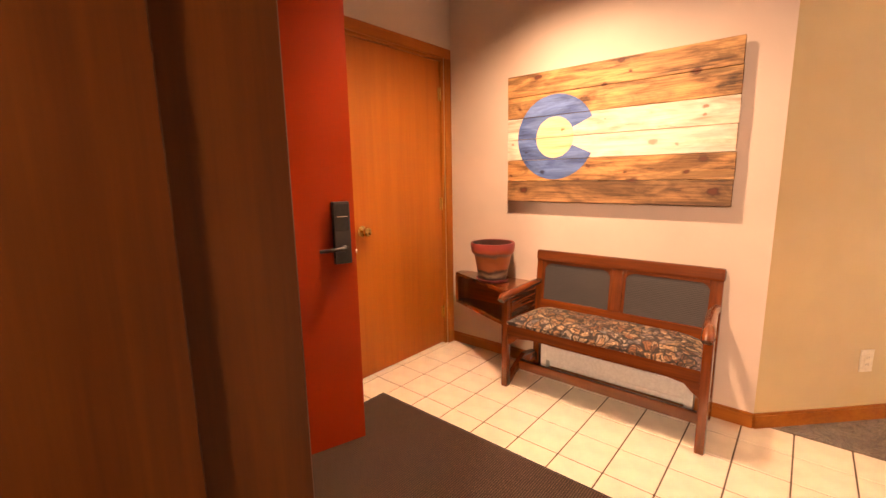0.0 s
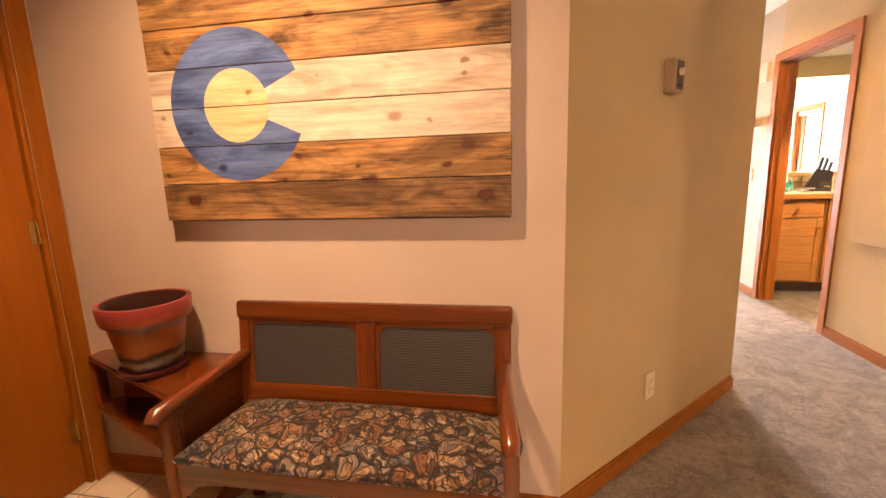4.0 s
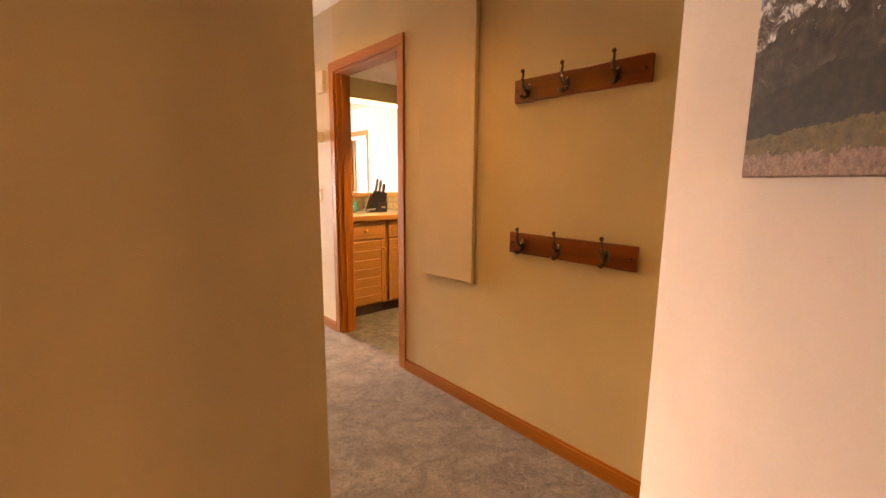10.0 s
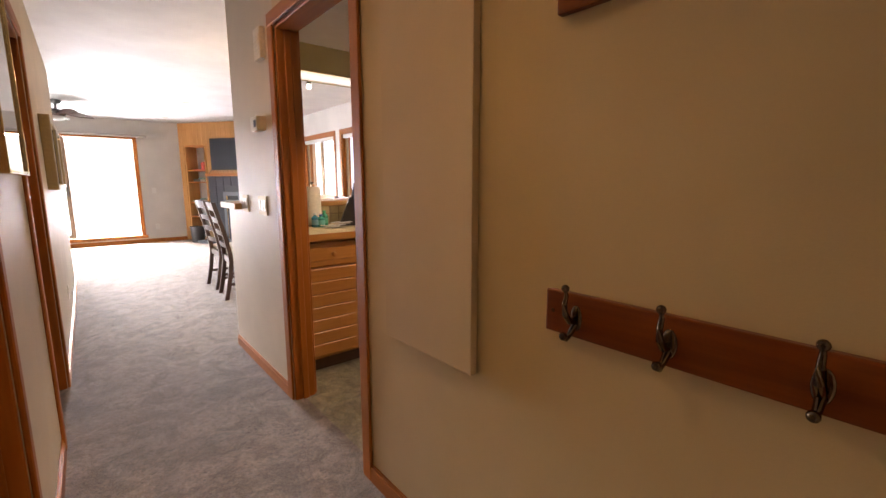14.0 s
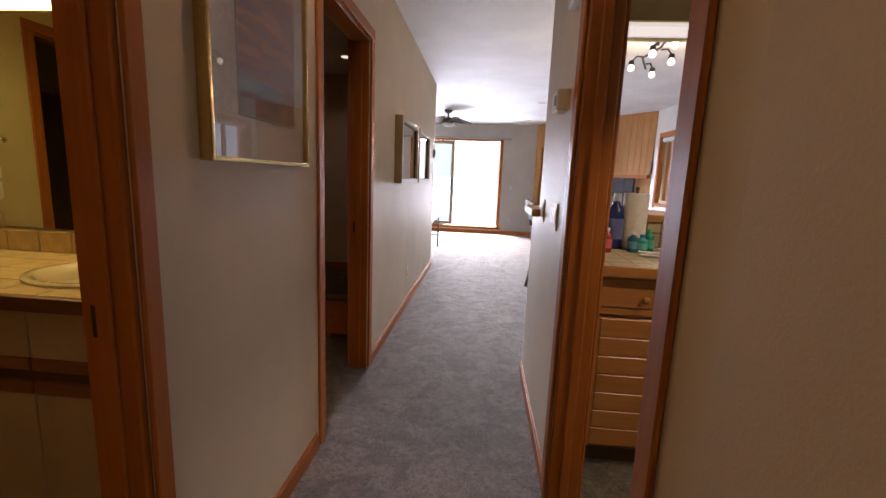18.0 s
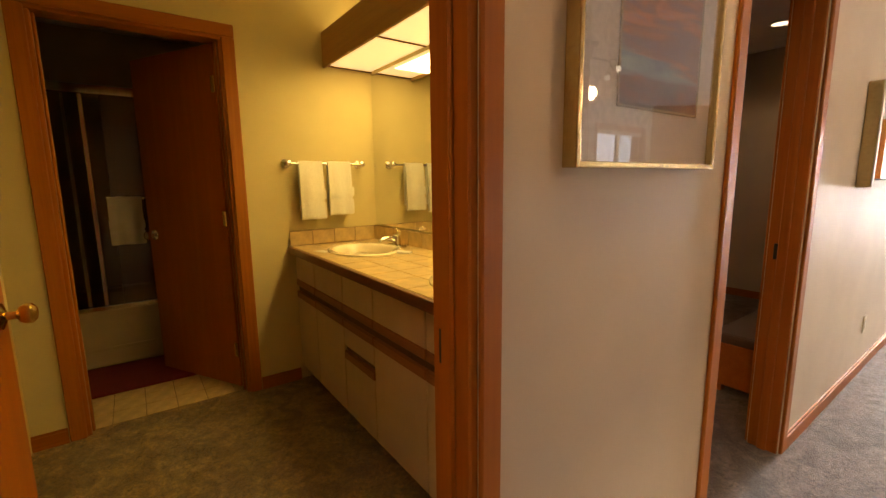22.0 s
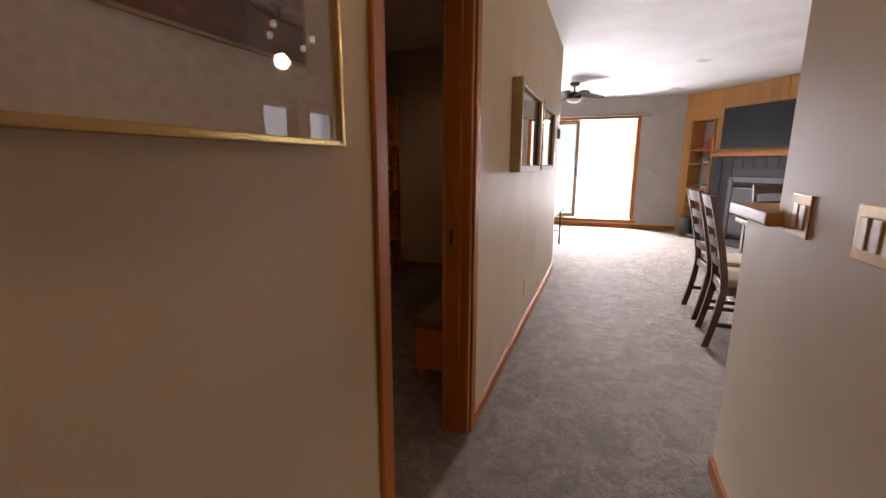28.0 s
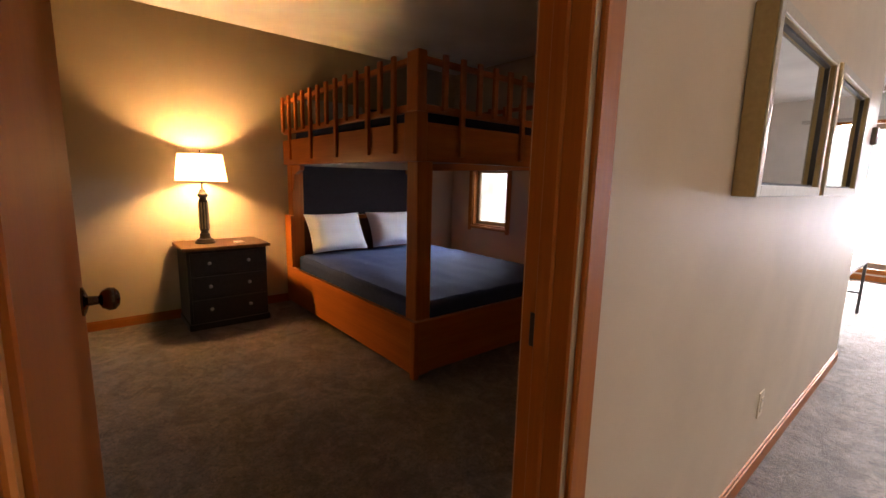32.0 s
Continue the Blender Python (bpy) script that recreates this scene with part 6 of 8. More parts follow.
for x, y, dx in ((-0.12, -0.46, 0.09), (0.0, -0.22, -0.10), (0.03, 0.0, 0.10), (-0.02, 0.22, -0.10), (0.07, 0.44, 0.07)):
    bm = bmesh.new()
    tube(bm, [(x, y, -0.13), (x + dx * 0.6, y + 0.02, -0.12), (x + dx, y + 0.03, -0.16)], 0.007, 8)
    cyl(bm, (x + dx, y + 0.03, -0.155), (x + dx, y + 0.03, -0.19), 0.02, 0.026, 14)
    arm = part("arm", bm, M_BLACK, kl)
    bm = bmesh.new()
    lathe(bm, [(0.014, -0.19), (0.022, -0.20), (0.027, -0.218), (0.022, -0.236), (0.008, -0.245)], 16, Matrix.Translation((x + dx, y + 0.03, 0)))
    part("shade", bm, M_BULB, arm, "glowing frosted glass shade", True)


# ---- living room ----
sd = tagged(new("sliding_door"), "oak-framed sliding glass door, blown out by daylight", "sliding door", "", "structure")
Y0 = 14.65


def sb(name, lo, hi, material, bev=0.004, label=""):
    bm = bmesh.new()
    box(bm, lo, hi, bev)
    return part(name, bm, material, sd, label)


# sash wood, greyer than the oak casing
M_SLIDER = wood("slider_frame", (0.36, 0.25, 0.16), (0.25, 0.16, 0.095), 2, 0.5)
sb("casing", (2.475, Y0 - 0.016, 0.10), (2.545, Y0, 2.13), M_TRIM)
sb("casing", (-0.46, Y0 - 0.016, 0.10), (-0.39, Y0, 2.13), M_TRIM)
sb("sill_casing", (-0.46, Y0 - 0.03, 0.10), (2.58, Y0, 0.165), M_TRIMX)
sb("head_casing", (-0.46, Y0 - 0.015, 2.10), (2.545, Y0, 2.17), M_TRIMX)
for x0, x1, yy in ((-0.4, 1.44, 14.67), (1.40, 2.49, 14.72)):
    for lo, hi in (((x0, yy, 0.165), (x0 + 0.075, yy + 0.045, 2.10)), ((x1 - 0.075, yy, 0.165), (x1, yy + 0.045, 2.10)), ((x0 + 0.075, yy, 0.165), (x1 - 0.075, yy + 0.045, 0.25)), ((x0 + 0.075, yy, 2.02), (x1 - 0.075, yy + 0.045, 2.10))):
        if x0 < 1:
            sb("sash", lo, hi, M_SLIDER, 0.004, "grey-brown wooden sash")
    g = sb("pane", (x0 + 0.07, yy + 0.018, 0.17), (x1 - 0.0, yy + 0.024, 2.09), M_TINTED if x0 < 0 else M_GLASS, 0)
    g.visible_shadow = False
bm = bmesh.new()
cyl(bm, (1.40, 14.655, 0.98), (1.40, 14.655, 1.22), 0.011, None, 10)
part("handle", bm, M_BLACK, sd, "black pull handle")
vr = thing("curtain_rail", pose(-0.5, 14.60, 2.145), "grey headrail for vertical blinds above the sliding door", "blind")
bm = bmesh.new()
box(bm, (0, -0.02, 0), (3.22, 0.034, 0.045), 0.004)
part("headrail", bm, plain("rail_grey", (0.45, 0.43, 0.40), 0.5), vr)
switch(wall_pose(2.765, Y0, 1.08, 0), 1, "white light switch beside the sliding door", M_WHITE)
outlet(wall_pose(2.765, Y0, 0.33, 0), "white outlet beside the sliding door", M_WHITE)

fan = thing("ceiling_fan", pose(1.43, 12.75, H), "dark bronze ceiling fan with a frosted light bowl", "ceiling fan")
bm = bmesh.new()
lathe(bm, [(0.075, 0.0), (0.075, -0.02), (0.055, -0.05), (0.016, -0.06), (0.014, -0.13)], 24)
part("canopy", bm, M_BLACK, fan, "", True)
bm = bmesh.new()
lathe(bm, [(0.014, -0.12), (0.05, -0.135), (0.105, -0.165), (0.115, -0.20), (0.10, -0.235), (0.06, -0.24)], 28)
part("motor", bm, plain("fan_bronze", (0.03, 0.02, 0.016), 0.35, 0.5), fan, "", True)
bm = bmesh.new()
lathe(bm, [(0.11, -0.24), (0.115, -0.25), (0.09, -0.285), (0.04, -0.30), (0.005, -0.302)], 28)
part("light_bowl", bm, plain("fan_glass", (0.75, 0.74, 0.70), 0.4), fan, "frosted glass bowl", True)
for k in range(5):
    a = radians(8 + 72 * k)
    turn = Matrix.Translation((0, 0, -0.20)) @ Matrix.Rotation(a, 4, "Z")
    bm = bmesh.new()
    rows = []
    for i in range(7):
        u = i / 6
        r = 0.10 + 0.34 * u
        half = 0.05 + 0.05 * math.sin(math.pi * min(1, u * 0.8 + 0.1))
        tw = radians(38 - 22 * u)
        zc = 0.03 - 0.05 * u
        pts = [(-half, -0.003), (half, -0.003), (half, 0.003), (-half, 0.003)]
        rows.append([bm.verts.new(turn @ Vector((r, y * math.cos(tw) - z * math.sin(tw), zc + y * math.sin(tw) + z * math.cos(tw)))) for y, z in pts])
    for p, q in zip(rows, rows[1:]):
        for i in range(4):
            bm.faces.new((p[i], p[(i + 1) % 4], q[(i + 1) % 4], q[i]))
    bm.faces.new(rows[0][::-1])
    bm.faces.new(rows[-1])
    part("blade", bm, M_CHAIR, fan, "", True)


def downlight(x, y, label, z=H, lit=0.0):
    ob = thing("recessed_light", pose(x, y, z), label, "recessed light", "recessed ceiling lights")
    bm = bmesh.new()
    lathe(bm, [(0.065, -0.001), (0.088, -0.001), (0.09, -0.005), (0.066, -0.008)], 28, None, False)
    part("trim_ring", bm, M_WHITE, ob, "", True)
    bm = bmesh.new()
    lathe(bm, [(0.002, -0.0025), (0.064, -0.0025), (0.064, -0.004), (0.002, -0.004)], 28)
    part("lens", bm, glow("lamp_lens", (1.0, 0.86, 0.66), lit) if lit else M_PLATE, ob)
    return ob


downlight(3.0, 11.76, "unlit recessed ceiling light with a white ring")
downlight(2.96, 13.8, "unlit recessed ceiling light with a white ring")
downlight(-0.45, 2.55, "lit recessed ceiling light with a white ring", H, 8.0)
downlight(1.72, 4.62, "lit recessed ceiling light with a white ring", H, 8.0)
downlight(1.78, 5.90, "lit recessed ceiling light with a white ring", H, 8.0)
downlight(3.45, 5.66, "lit recessed kitchen ceiling light with a white ring", 2.16, 8.0)
downlight(0.62, 9.3, "lit recessed ceiling light with a white ring", H, 8.0)

# slanted fireplace wall: local x runs from the far wall towards the dining wall, -y comes into the room
FP = Vector((3.30, 14.65))
FQ = Vector((4.97, 12.25))
fl = (FQ - FP).length
fire = pose(FP.x, FP.y, 0, 0, 0, math.degrees(math.atan2(FQ.y - FP.y, FQ.x - FP.x)))
M_PINE = wood("fireplace_pine", (0.52, 0.27, 0.09), (0.36, 0.16, 0.045), 2, 0.45)
M_SLATE = dull("slate_tile", (0.034, 0.034, 0.040), 0.75)
fw_ob = tagged(new("wall_fireplace"), "slanted wall clad in vertical honey pine boards", "wall", "", "structure")
fw_ob.matrix_world = fire
NX0, NX1, NZ0, NZ1 = 0.17, 0.66, 0.50, 2.0
bm = bmesh.new()
for lo, hi in (((-0.3, 0.0, 0.0), (NX0, 0.12, H)), ((NX1, 0.0, 0.0), (fl + 0.3, 0.12, H)), ((NX0, 0.0, NZ1), (NX1, 0.12, H)), ((NX0, 0.0, 0.0), (NX1, 0.12, 0.06))):
    box(bm, lo, hi)
box(bm, (NX0 - 0.05, 0.3, 0.0), (NX1 + 0.05, 0.34, H))
part("core", bm, M_PINE, fw_ob)
x = 0.0
k = 0
while x < fl - 0.01:
    w = min(0.122, fl - x)
    z0 = 1.43 if x > 0.70 else 0.0
    spans = [(z0, H - 0.001)]
    if x + w > NX0 + 0.01 and x < NX1 - 0.01:
        spans = [(NZ1, H - 0.001)]
    for a, b in spans:
        bm = bmesh.new()
        box(bm, (x + 0.0015, -0.016, a), (x + w - 0.0015, 0.0, b), 0.003)
        part("board", bm, M_PINE, fw_ob)
    x += w
for lo, hi, mm in (((NX0 - 0.02, -0.03, 0.06), (NX0 + 0.012, 0.3, NZ1 + 0.02), M_PINE), ((NX1 - 0.012, -0.03, 0.06), (NX1 + 0.02, 0.3, NZ1 + 0.02), M_PINE), ((NX0 + 0.012, -0.03, NZ1 - 0.005), (NX1 - 0.012, 0.3, NZ1 + 0.02), M_TRIMX),
                   ((NX0 + 0.012, -0.03, NZ0), (NX1 - 0.012, 0.3, NZ0 + 0.03), M_TRIMX), ((NX0 + 0.012, -0.01, 1.24), (NX1 - 0.012, 0.3, 1.265), M_TRIMX), ((NX0 + 0.012, -0.01, 1.48), (NX1 - 0.012, 0.3, 1.505), M_TRIMX),
                   ((NX0 + 0.012, -0.01, 0.80), (NX1 - 0.012, 0.3, 0.825), M_TRIMX)):
    bm = bmesh.new()
    box(bm, lo, hi, 0.003)
    part("niche_shelf" if mm is M_TRIMX else "niche_side", bm, mm, fw_ob)
bm = bmesh.new()
box(bm, (NX0 + 0.012, 0.28, 0.06), (NX1 - 0.012, 0.298, NZ1))
part("niche_back", bm, M_LIVING, fw_ob)
bm = bmesh.new()
box(bm, (0.70, -0.10, 1.375), (fl - 0.02, -0.001, 1.43), 0.005, None, 2)
part("mantel", bm, M_TRIMX, fw_ob)

fs = tagged(new("fireplace"), "grey slate-tiled fireplace with a black firebox", "fireplace")
fs.matrix_world = fire
SX0, SX1, BX0, BX1, BZ1 = 0.72, 2.62, 1.08, 2.22, 1.05
bm = bmesh.new()
for lo, hi in (((SX0, -0.03, 0), (BX0, -0.001, 1.374)), ((BX1, -0.03, 0), (SX1, -0.001, 1.374)), ((BX0, -0.03, BZ1), (BX1, -0.001, 1.374))):
    box(bm, lo, hi)
part("mortar", bm, plain("slate_mortar", (0.035, 0.035, 0.038), 0.9), fs)
for i in range(10):
    for j in range(7):
        a0, a1 = SX0 + i * 0.19, SX0 + (i + 1) * 0.19
        b0, b1 = j * 0.196, (j + 1) * 0.196
        if a1 > BX0 + 0.02 and a0 < BX1 - 0.02 and b0 < BZ1 - 0.02:
            continue
        bm = bmesh.new()
        box(bm, (a0 + 0.003, -0.042, b0 + 0.003), (a1 - 0.003, -0.03, min(b1, 1.372) - 0.003), 0.003)
        part("slate_tile", bm, M_SLATE, fs)
for lo, hi in (((BX0, -0.055, 0.02), (BX0 + 0.07, -0.043, BZ1)), ((BX1 - 0.07, -0.055, 0.02), (BX1, -0.043, BZ1)), ((BX0 + 0.07, -0.055, BZ1 - 0.08), (BX1 - 0.07, -0.043, BZ1))):
    bm = bmesh.new()
    box(bm, lo, hi, 0.003)
    part("firebox_frame", bm, plain("firebox_grey", (0.11, 0.11, 0.12), 0.4, 0.4), fs)
# flat near-black plate across the firebox opening
bm = bmesh.new()
box(bm, (BX0 + 0.07, -0.012, 0.02), (BX1 - 0.07, -0.0005, BZ1 - 0.08))
part("firebox", bm, plain("firebox_black", (0.008, 0.008, 0.008), 0.8), fs)
bm = bmesh.new()
box(bm, (BX0 + 0.07, -0.062, BZ1 - 0.185), (BX1 - 0.07, -0.030, BZ1 - 0.168), 0.003)
part("hood_lip", bm, M_CHROME, fs, "bright metal lip under the vent slot")
bm = bmesh.new()
box(bm, (BX0 + 0.075, -0.040, 0.03), (BX1 - 0.075, -0.030, BZ1 - 0.19), 0.002)
part("glass_doors", bm, plain("smoked_glass", (0.02, 0.022, 0.026), 0.12), fs, "smoked glass doors")
bm = bmesh.new()
box(bm, (SX0, -0.45, 0.0), (SX1, -0.043, 0.06), 0.006)
part("hearth", bm, M_SLATE, fs)

tv = tagged(new("television"), "black flat-screen television above the mantel", "television")
tv.matrix_world = fire
bm = bmesh.new()
box(bm, (0.90, -0.12, 1.50), (2.02, -0.075, 2.14), 0.008, None, 2)
part("housing", bm, dull("tv_gloss", (0.006, 0.006, 0.007), 0.25), tv)
bm = bmesh.new()
box(bm, (0.935, -0.1215, 1.55), (1.985, -0.12, 2.105))
part("screen", bm, dull("tv_screen", (0.006, 0.006, 0.008), 0.22), tv, "dark glossy screen")
bm = bmesh.new()
box(bm, (1.3, -0.075, 1.7), (1.65, -0.017, 2.0))
part("wall_mount", bm, M_BLACK, tv)
bm = bmesh.new()
tube(bm, [(0.95, -0.08, 1.53), (0.82, -0.04, 1.50), (0.72, -0.03, 1.40), (0.65, -0.02, 1.30)], 0.006, 8)
part("cable", bm, M_BLACK, tv)


def in_niche(name, x, z, label, category, build):
    ob = tagged(new(name), label, category)
    ob.matrix_world = fire @ Matrix.Translation((x, 0.12, z))
    build(ob)


def red_books(ob):
    for k, (h, c) in enumerate(((0.16, (0.4, 0.02, 0.015)), (0.18, (0.45, 0.03, 0.02)), (0.15, (0.35, 0.02, 0.02)))):
        bm = bmesh.new()
        box(bm, (0.05 + k * 0.03, -0.06, 0), (0.078 + k * 0.03, 0.08, h), 0.003)
        part("book", bm, plain("book_red", c, 0.5), ob)
    bm = bmesh.new()
    box(bm, (-0.16, -0.06, 0), (0.03, 0.08, 0.025), 0.003)
    part("book", bm, plain("book_flat_red", (0.4, 0.03, 0.02), 0.5), ob)


def black_boxes(ob):
    bm = bmesh.new()
    box(bm, (-0.16, -0.08, 0), (0.1, 0.1, 0.05), 0.004)
    part("player", bm, M_BLACK, ob)
    bm = bmesh.new()
    box(bm, (-0.02, -0.09, 0.051), (0.09, 0.06, 0.085), 0.003)
    part("case", bm, plain("case_teal", (0.2, 0.35, 0.33), 0.4), ob)
    bm = bmesh.new()
    box(bm, (0.04, -0.1, 0.0), (0.16, 0.06, 0.045), 0.003)
    part("case", bm, M_WHITE, ob)


in_niche("book_row", 0.41, 1.505, "red books on the niche shelf", "books", red_books)
in_niche("media_player", 0.41, 1.265, "black media player and small cases on the shelf", "electronics", black_boxes)
in_niche("media_player", 0.41, 0.825, "black media player on the lower shelf", "electronics", black_boxes)

bn = thing("waste_bin", pose(3.40, 14.05, 0), "black plastic waste bin beside the fireplace", "waste bin")
bm = bmesh.new()
lathe(bm, [(0.11, 0.0), (0.115, 0.01), (0.14, 0.31), (0.148, 0.315), (0.148, 0.33), (0.136, 0.33), (0.108, 0.02), (0.01, 0.015)], 28)
part("bucket", bm, M_BLACK, bn, "", True)
kbx = thing("kindling_box", pose(3.66, 13.85, 0), "pale wooden kindling box beside the bin", "box")
for lo, hi in (((-0.13, -0.1, 0), (0.13, -0.085, 0.22)), ((-0.13, 0.085, 0), (0.13, 0.1, 0.22)), ((-0.13, -0.085, 0), (-0.115, 0.085, 0.22)), ((0.115, -0.085, 0), (0.13, 0.085, 0.22)), ((-0.115, -0.085, 0), (0.115, 0.085, 0.015))):
    bm = bmesh.new()
    box(bm, lo, hi, 0.003)
    part("panel", bm, wood("pale_pine", (0.62, 0.46, 0.26), (0.5, 0.34, 0.17), 0, 0.6), kbx)

ct = thing("console_table", pose(0.98, 11.55, 0), "white-topped console table with dark metal legs", "table")
bm = bmesh.new()
box(bm, (-0.42, -0.85, 0.56), (0.42, 0.85, 0.60), 0.005)
part("tabletop", bm, M_WHITE, ct)
for x in (-0.39, 0.365):
    for y in (-0.82, 0.795):
        bm = bmesh.new()
        box(bm, (x, y, 0), (x + 0.025, y + 0.025, 0.559), 0.002)
        part("leg", bm, M_BLACK, ct)
for y in (-0.82, 0.795):
    bm = bmesh.new()
    box(bm, (-0.365, y, 0.2), (0.365, y + 0.02, 0.22), 0.002)
    part("stretcher", bm, M_BLACK, ct)
st = thing("thermostat", wall_pose(XL, 10.44, 1.566, 90), "dark wall thermostat at the end of the hall", "thermostat")
bm = bmesh.new()
box(bm, (-0.04, -0.03, -0.055), (0.04, 0.0, 0.055), 0.005)
part("housing", bm, plain("thermo_dark", (0.10, 0.075, 0.05), 0.4), st)


# ---- vanity room ----
M_LAM = plain("cream_laminate", (0.50, 0.40, 0.25), 0.45, 0.0, 5.0, 0.06)
M_RAIL = wood("dark_pull_rail", (0.20, 0.075, 0.025), (0.10, 0.033, 0.012), 0, 0.35)
M_STRIP = wood("vanity_strip", (0.34, 0.145, 0.05), (0.20, 0.075, 0.024), 0, 0.4)
M_VTILE = plain("vanity_tile", (0.52, 0.37, 0.17), 0.3, 0.0, 16.0, 0.2)
M_VGROUT = paint("vanity_grout", (0.25, 0.16, 0.07), 0.9)
M_SINK = plain("sink_enamel", (0.72, 0.62, 0.42), 0.15, 0.0, 5.0, 0.03, 0.5)
VY, VZ = 5.69, 0.868


def vanity_unit(x0, x1, kind, label):
    ob = thing("vanity_cabinet", pose(x0, VY, 0), label, "cabinet", "vanity cabinets")
    w = x1 - x0
    bm = bmesh.new()
    box(bm, (0.001, 0.02, 0.09), (w - 0.001, 0.56, VZ - 0.042))
    part("body", bm, M_LAM, ob)
    bm = bmesh.new()
    box(bm, (0.001, 0.07, 0.0), (w - 0.001, 0.55, 0.09))
    part("toe_kick", bm, M_TOE, ob)

    def front(name, z0, z1, parent=None):
        bm = bmesh.new()
        box(bm, (0.003, 0.0, z0), (w - 0.003, 0.019, z1), 0.002)
        return part(name, bm, M_LAM, parent or ob)

    def strip(z0, z1, parent):
        bm = bmesh.new()
        box(bm, (0.003, -0.004, z0), (w - 0.003, 0.019, z1), 0.003)
        part("pull_strip", bm, M_STRIP, parent, "brown wooden finger-pull strip")

    def gap(z0, z1):
        bm = bmesh.new()
        box(bm, (0.0, 0.012, z0), (w, 0.0198, z1))
        part("pull_gap", bm, M_TOE, ob, "dark finger gap")

    strip(0.622, 0.662, front("top_panel", 0.663, VZ - 0.046))
    gap(0.586, 0.622)
    if kind == "door":
        strip(0.545, 0.585, front("door", 0.095, 0.544))
    else:
        strip(0.545, 0.585, front("drawer", 0.452, 0.544))
        gap(0.425, 0.451)
        strip(0.384, 0.424, front("drawer", 0.095, 0.383))
    return ob


for a, b, kind in ((-0.655, -0.327, "door"), (-0.327, 0.064, "door"), (0.064, 0.392, "drawer"), (0.392, 0.803, "door"), (0.803, 1.318, "door")):
    vanity_unit(a, b, kind, "cream laminate vanity cabinet with dark pull rails")

SINKS = ((-0.21, 5.945), (0.83, 5.945))
vt = thing("vanity_worktop", pose(0, 0, 0), "tan tiled vanity worktop with dark wooden edge", "worktop")
bm = bmesh.new()
sx = [-0.655] + [v for cx, _ in SINKS for v in (cx - 0.212, cx + 0.212)] + [1.318]
for i in range(0, len(sx), 2):
    box(bm, (sx[i], VY - 0.02, VZ - 0.042), (sx[i + 1], 6.25, VZ - 0.006))
for cx, cy in SINKS:
    box(bm, (cx - 0.212, VY - 0.02, VZ - 0.042), (cx + 0.212, cy - 0.17, VZ - 0.006))
    box(bm, (cx - 0.212, cy + 0.17, VZ - 0.042), (cx + 0.212, 6.25, VZ - 0.006))
part("bed", bm, M_VGROUT, vt)
bm = bmesh.new()
box(bm, (-0.655, VY - 0.042, VZ - 0.044), (1.318, VY - 0.02, VZ + 0.001), 0.006, None, 2)
part("front_edge", bm, M_RAIL, vt, "dark wooden front edge")
nx, ny = 13, 4
tx_, ty_ = 1.973 / nx, 0.578 / ny
for i in range(nx):
    for j in range(ny):
        x0, y0 = -0.655 + i * tx_, VY - 0.019 + j * ty_
        bm = bmesh.new()
        box(bm, (x0 + 0.0022, y0 + 0.0022, VZ - 0.006), (x0 + tx_ - 0.0022, y0 + ty_ - 0.0022, VZ), 0.0015)
        for cx, cy in SINKS:
            if abs(x0 + tx_ / 2 - cx) < 0.235 + tx_ / 2 and abs(y0 + ty_ / 2 - cy) < 0.185 + ty_ / 2:
                bm.clear()
                bmesh.ops.create_grid(bm, x_segments=14, y_segments=14, size=0.5, matrix=Matrix.Translation((x0 + tx_ / 2, y0 + ty_ / 2, VZ)) @ Matrix.Diagonal((tx_ - 0.0044, ty_ - 0.0044, 1, 1)))
                hole = [f for f in bm.faces if ((f.calc_center_median().x - cx) / 0.228) ** 2 + ((f.calc_center_median().y - cy) / 0.18) ** 2 < 1]
                bmesh.ops.delete(bm, geom=hole, context="FACES")
                if bm.faces:
                    ex = bmesh.ops.extrude_face_region(bm, geom=list(bm.faces))
                    bmesh.ops.translate(bm, verts=[v for v in ex["geom"] if isinstance(v, bmesh.types.BMVert)], vec=(0, 0, -0.006))
        if len(bm.faces):
            part("tile", bm, M_VTILE, vt)

sp_ob = thing("backsplash", pose(-0.655, 6.252, VZ), "row of tan tiles behind the vanity", "backsplash")
bm = bmesh.new()
box(bm, (0, -0.012, 0.0), (1.973, 0.0, 0.092))
box(bm, (0, -0.58, 0.0), (0.006, -0.012, 0.092))
part("bed", bm, M_VGROUT, sp_ob)
bm = bmesh.new()
box(bm, (0.0022, -0.019, 0.002), (tx_ - 0.0022, -0.012, 0.09), 0.0015)
me_t = finish(bm, "tile", M_VTILE)
for i in range(nx):
    t = new("tile", me_t)
    t.parent = sp_ob
    t.location = (i * tx_, 0, 0)
bm = bmesh.new()
box(bm, (0.006, -0.1435 + 0.0022, 0.002), (0.013, -0.0022, 0.09), 0.0015)
me_t2 = finish(bm, "tile", M_VTILE)
for j in range(4):
    t = new("tile", me_t2)
    t.parent = sp_ob
    t.location = (0, -0.02 - j * 0.1435, 0)


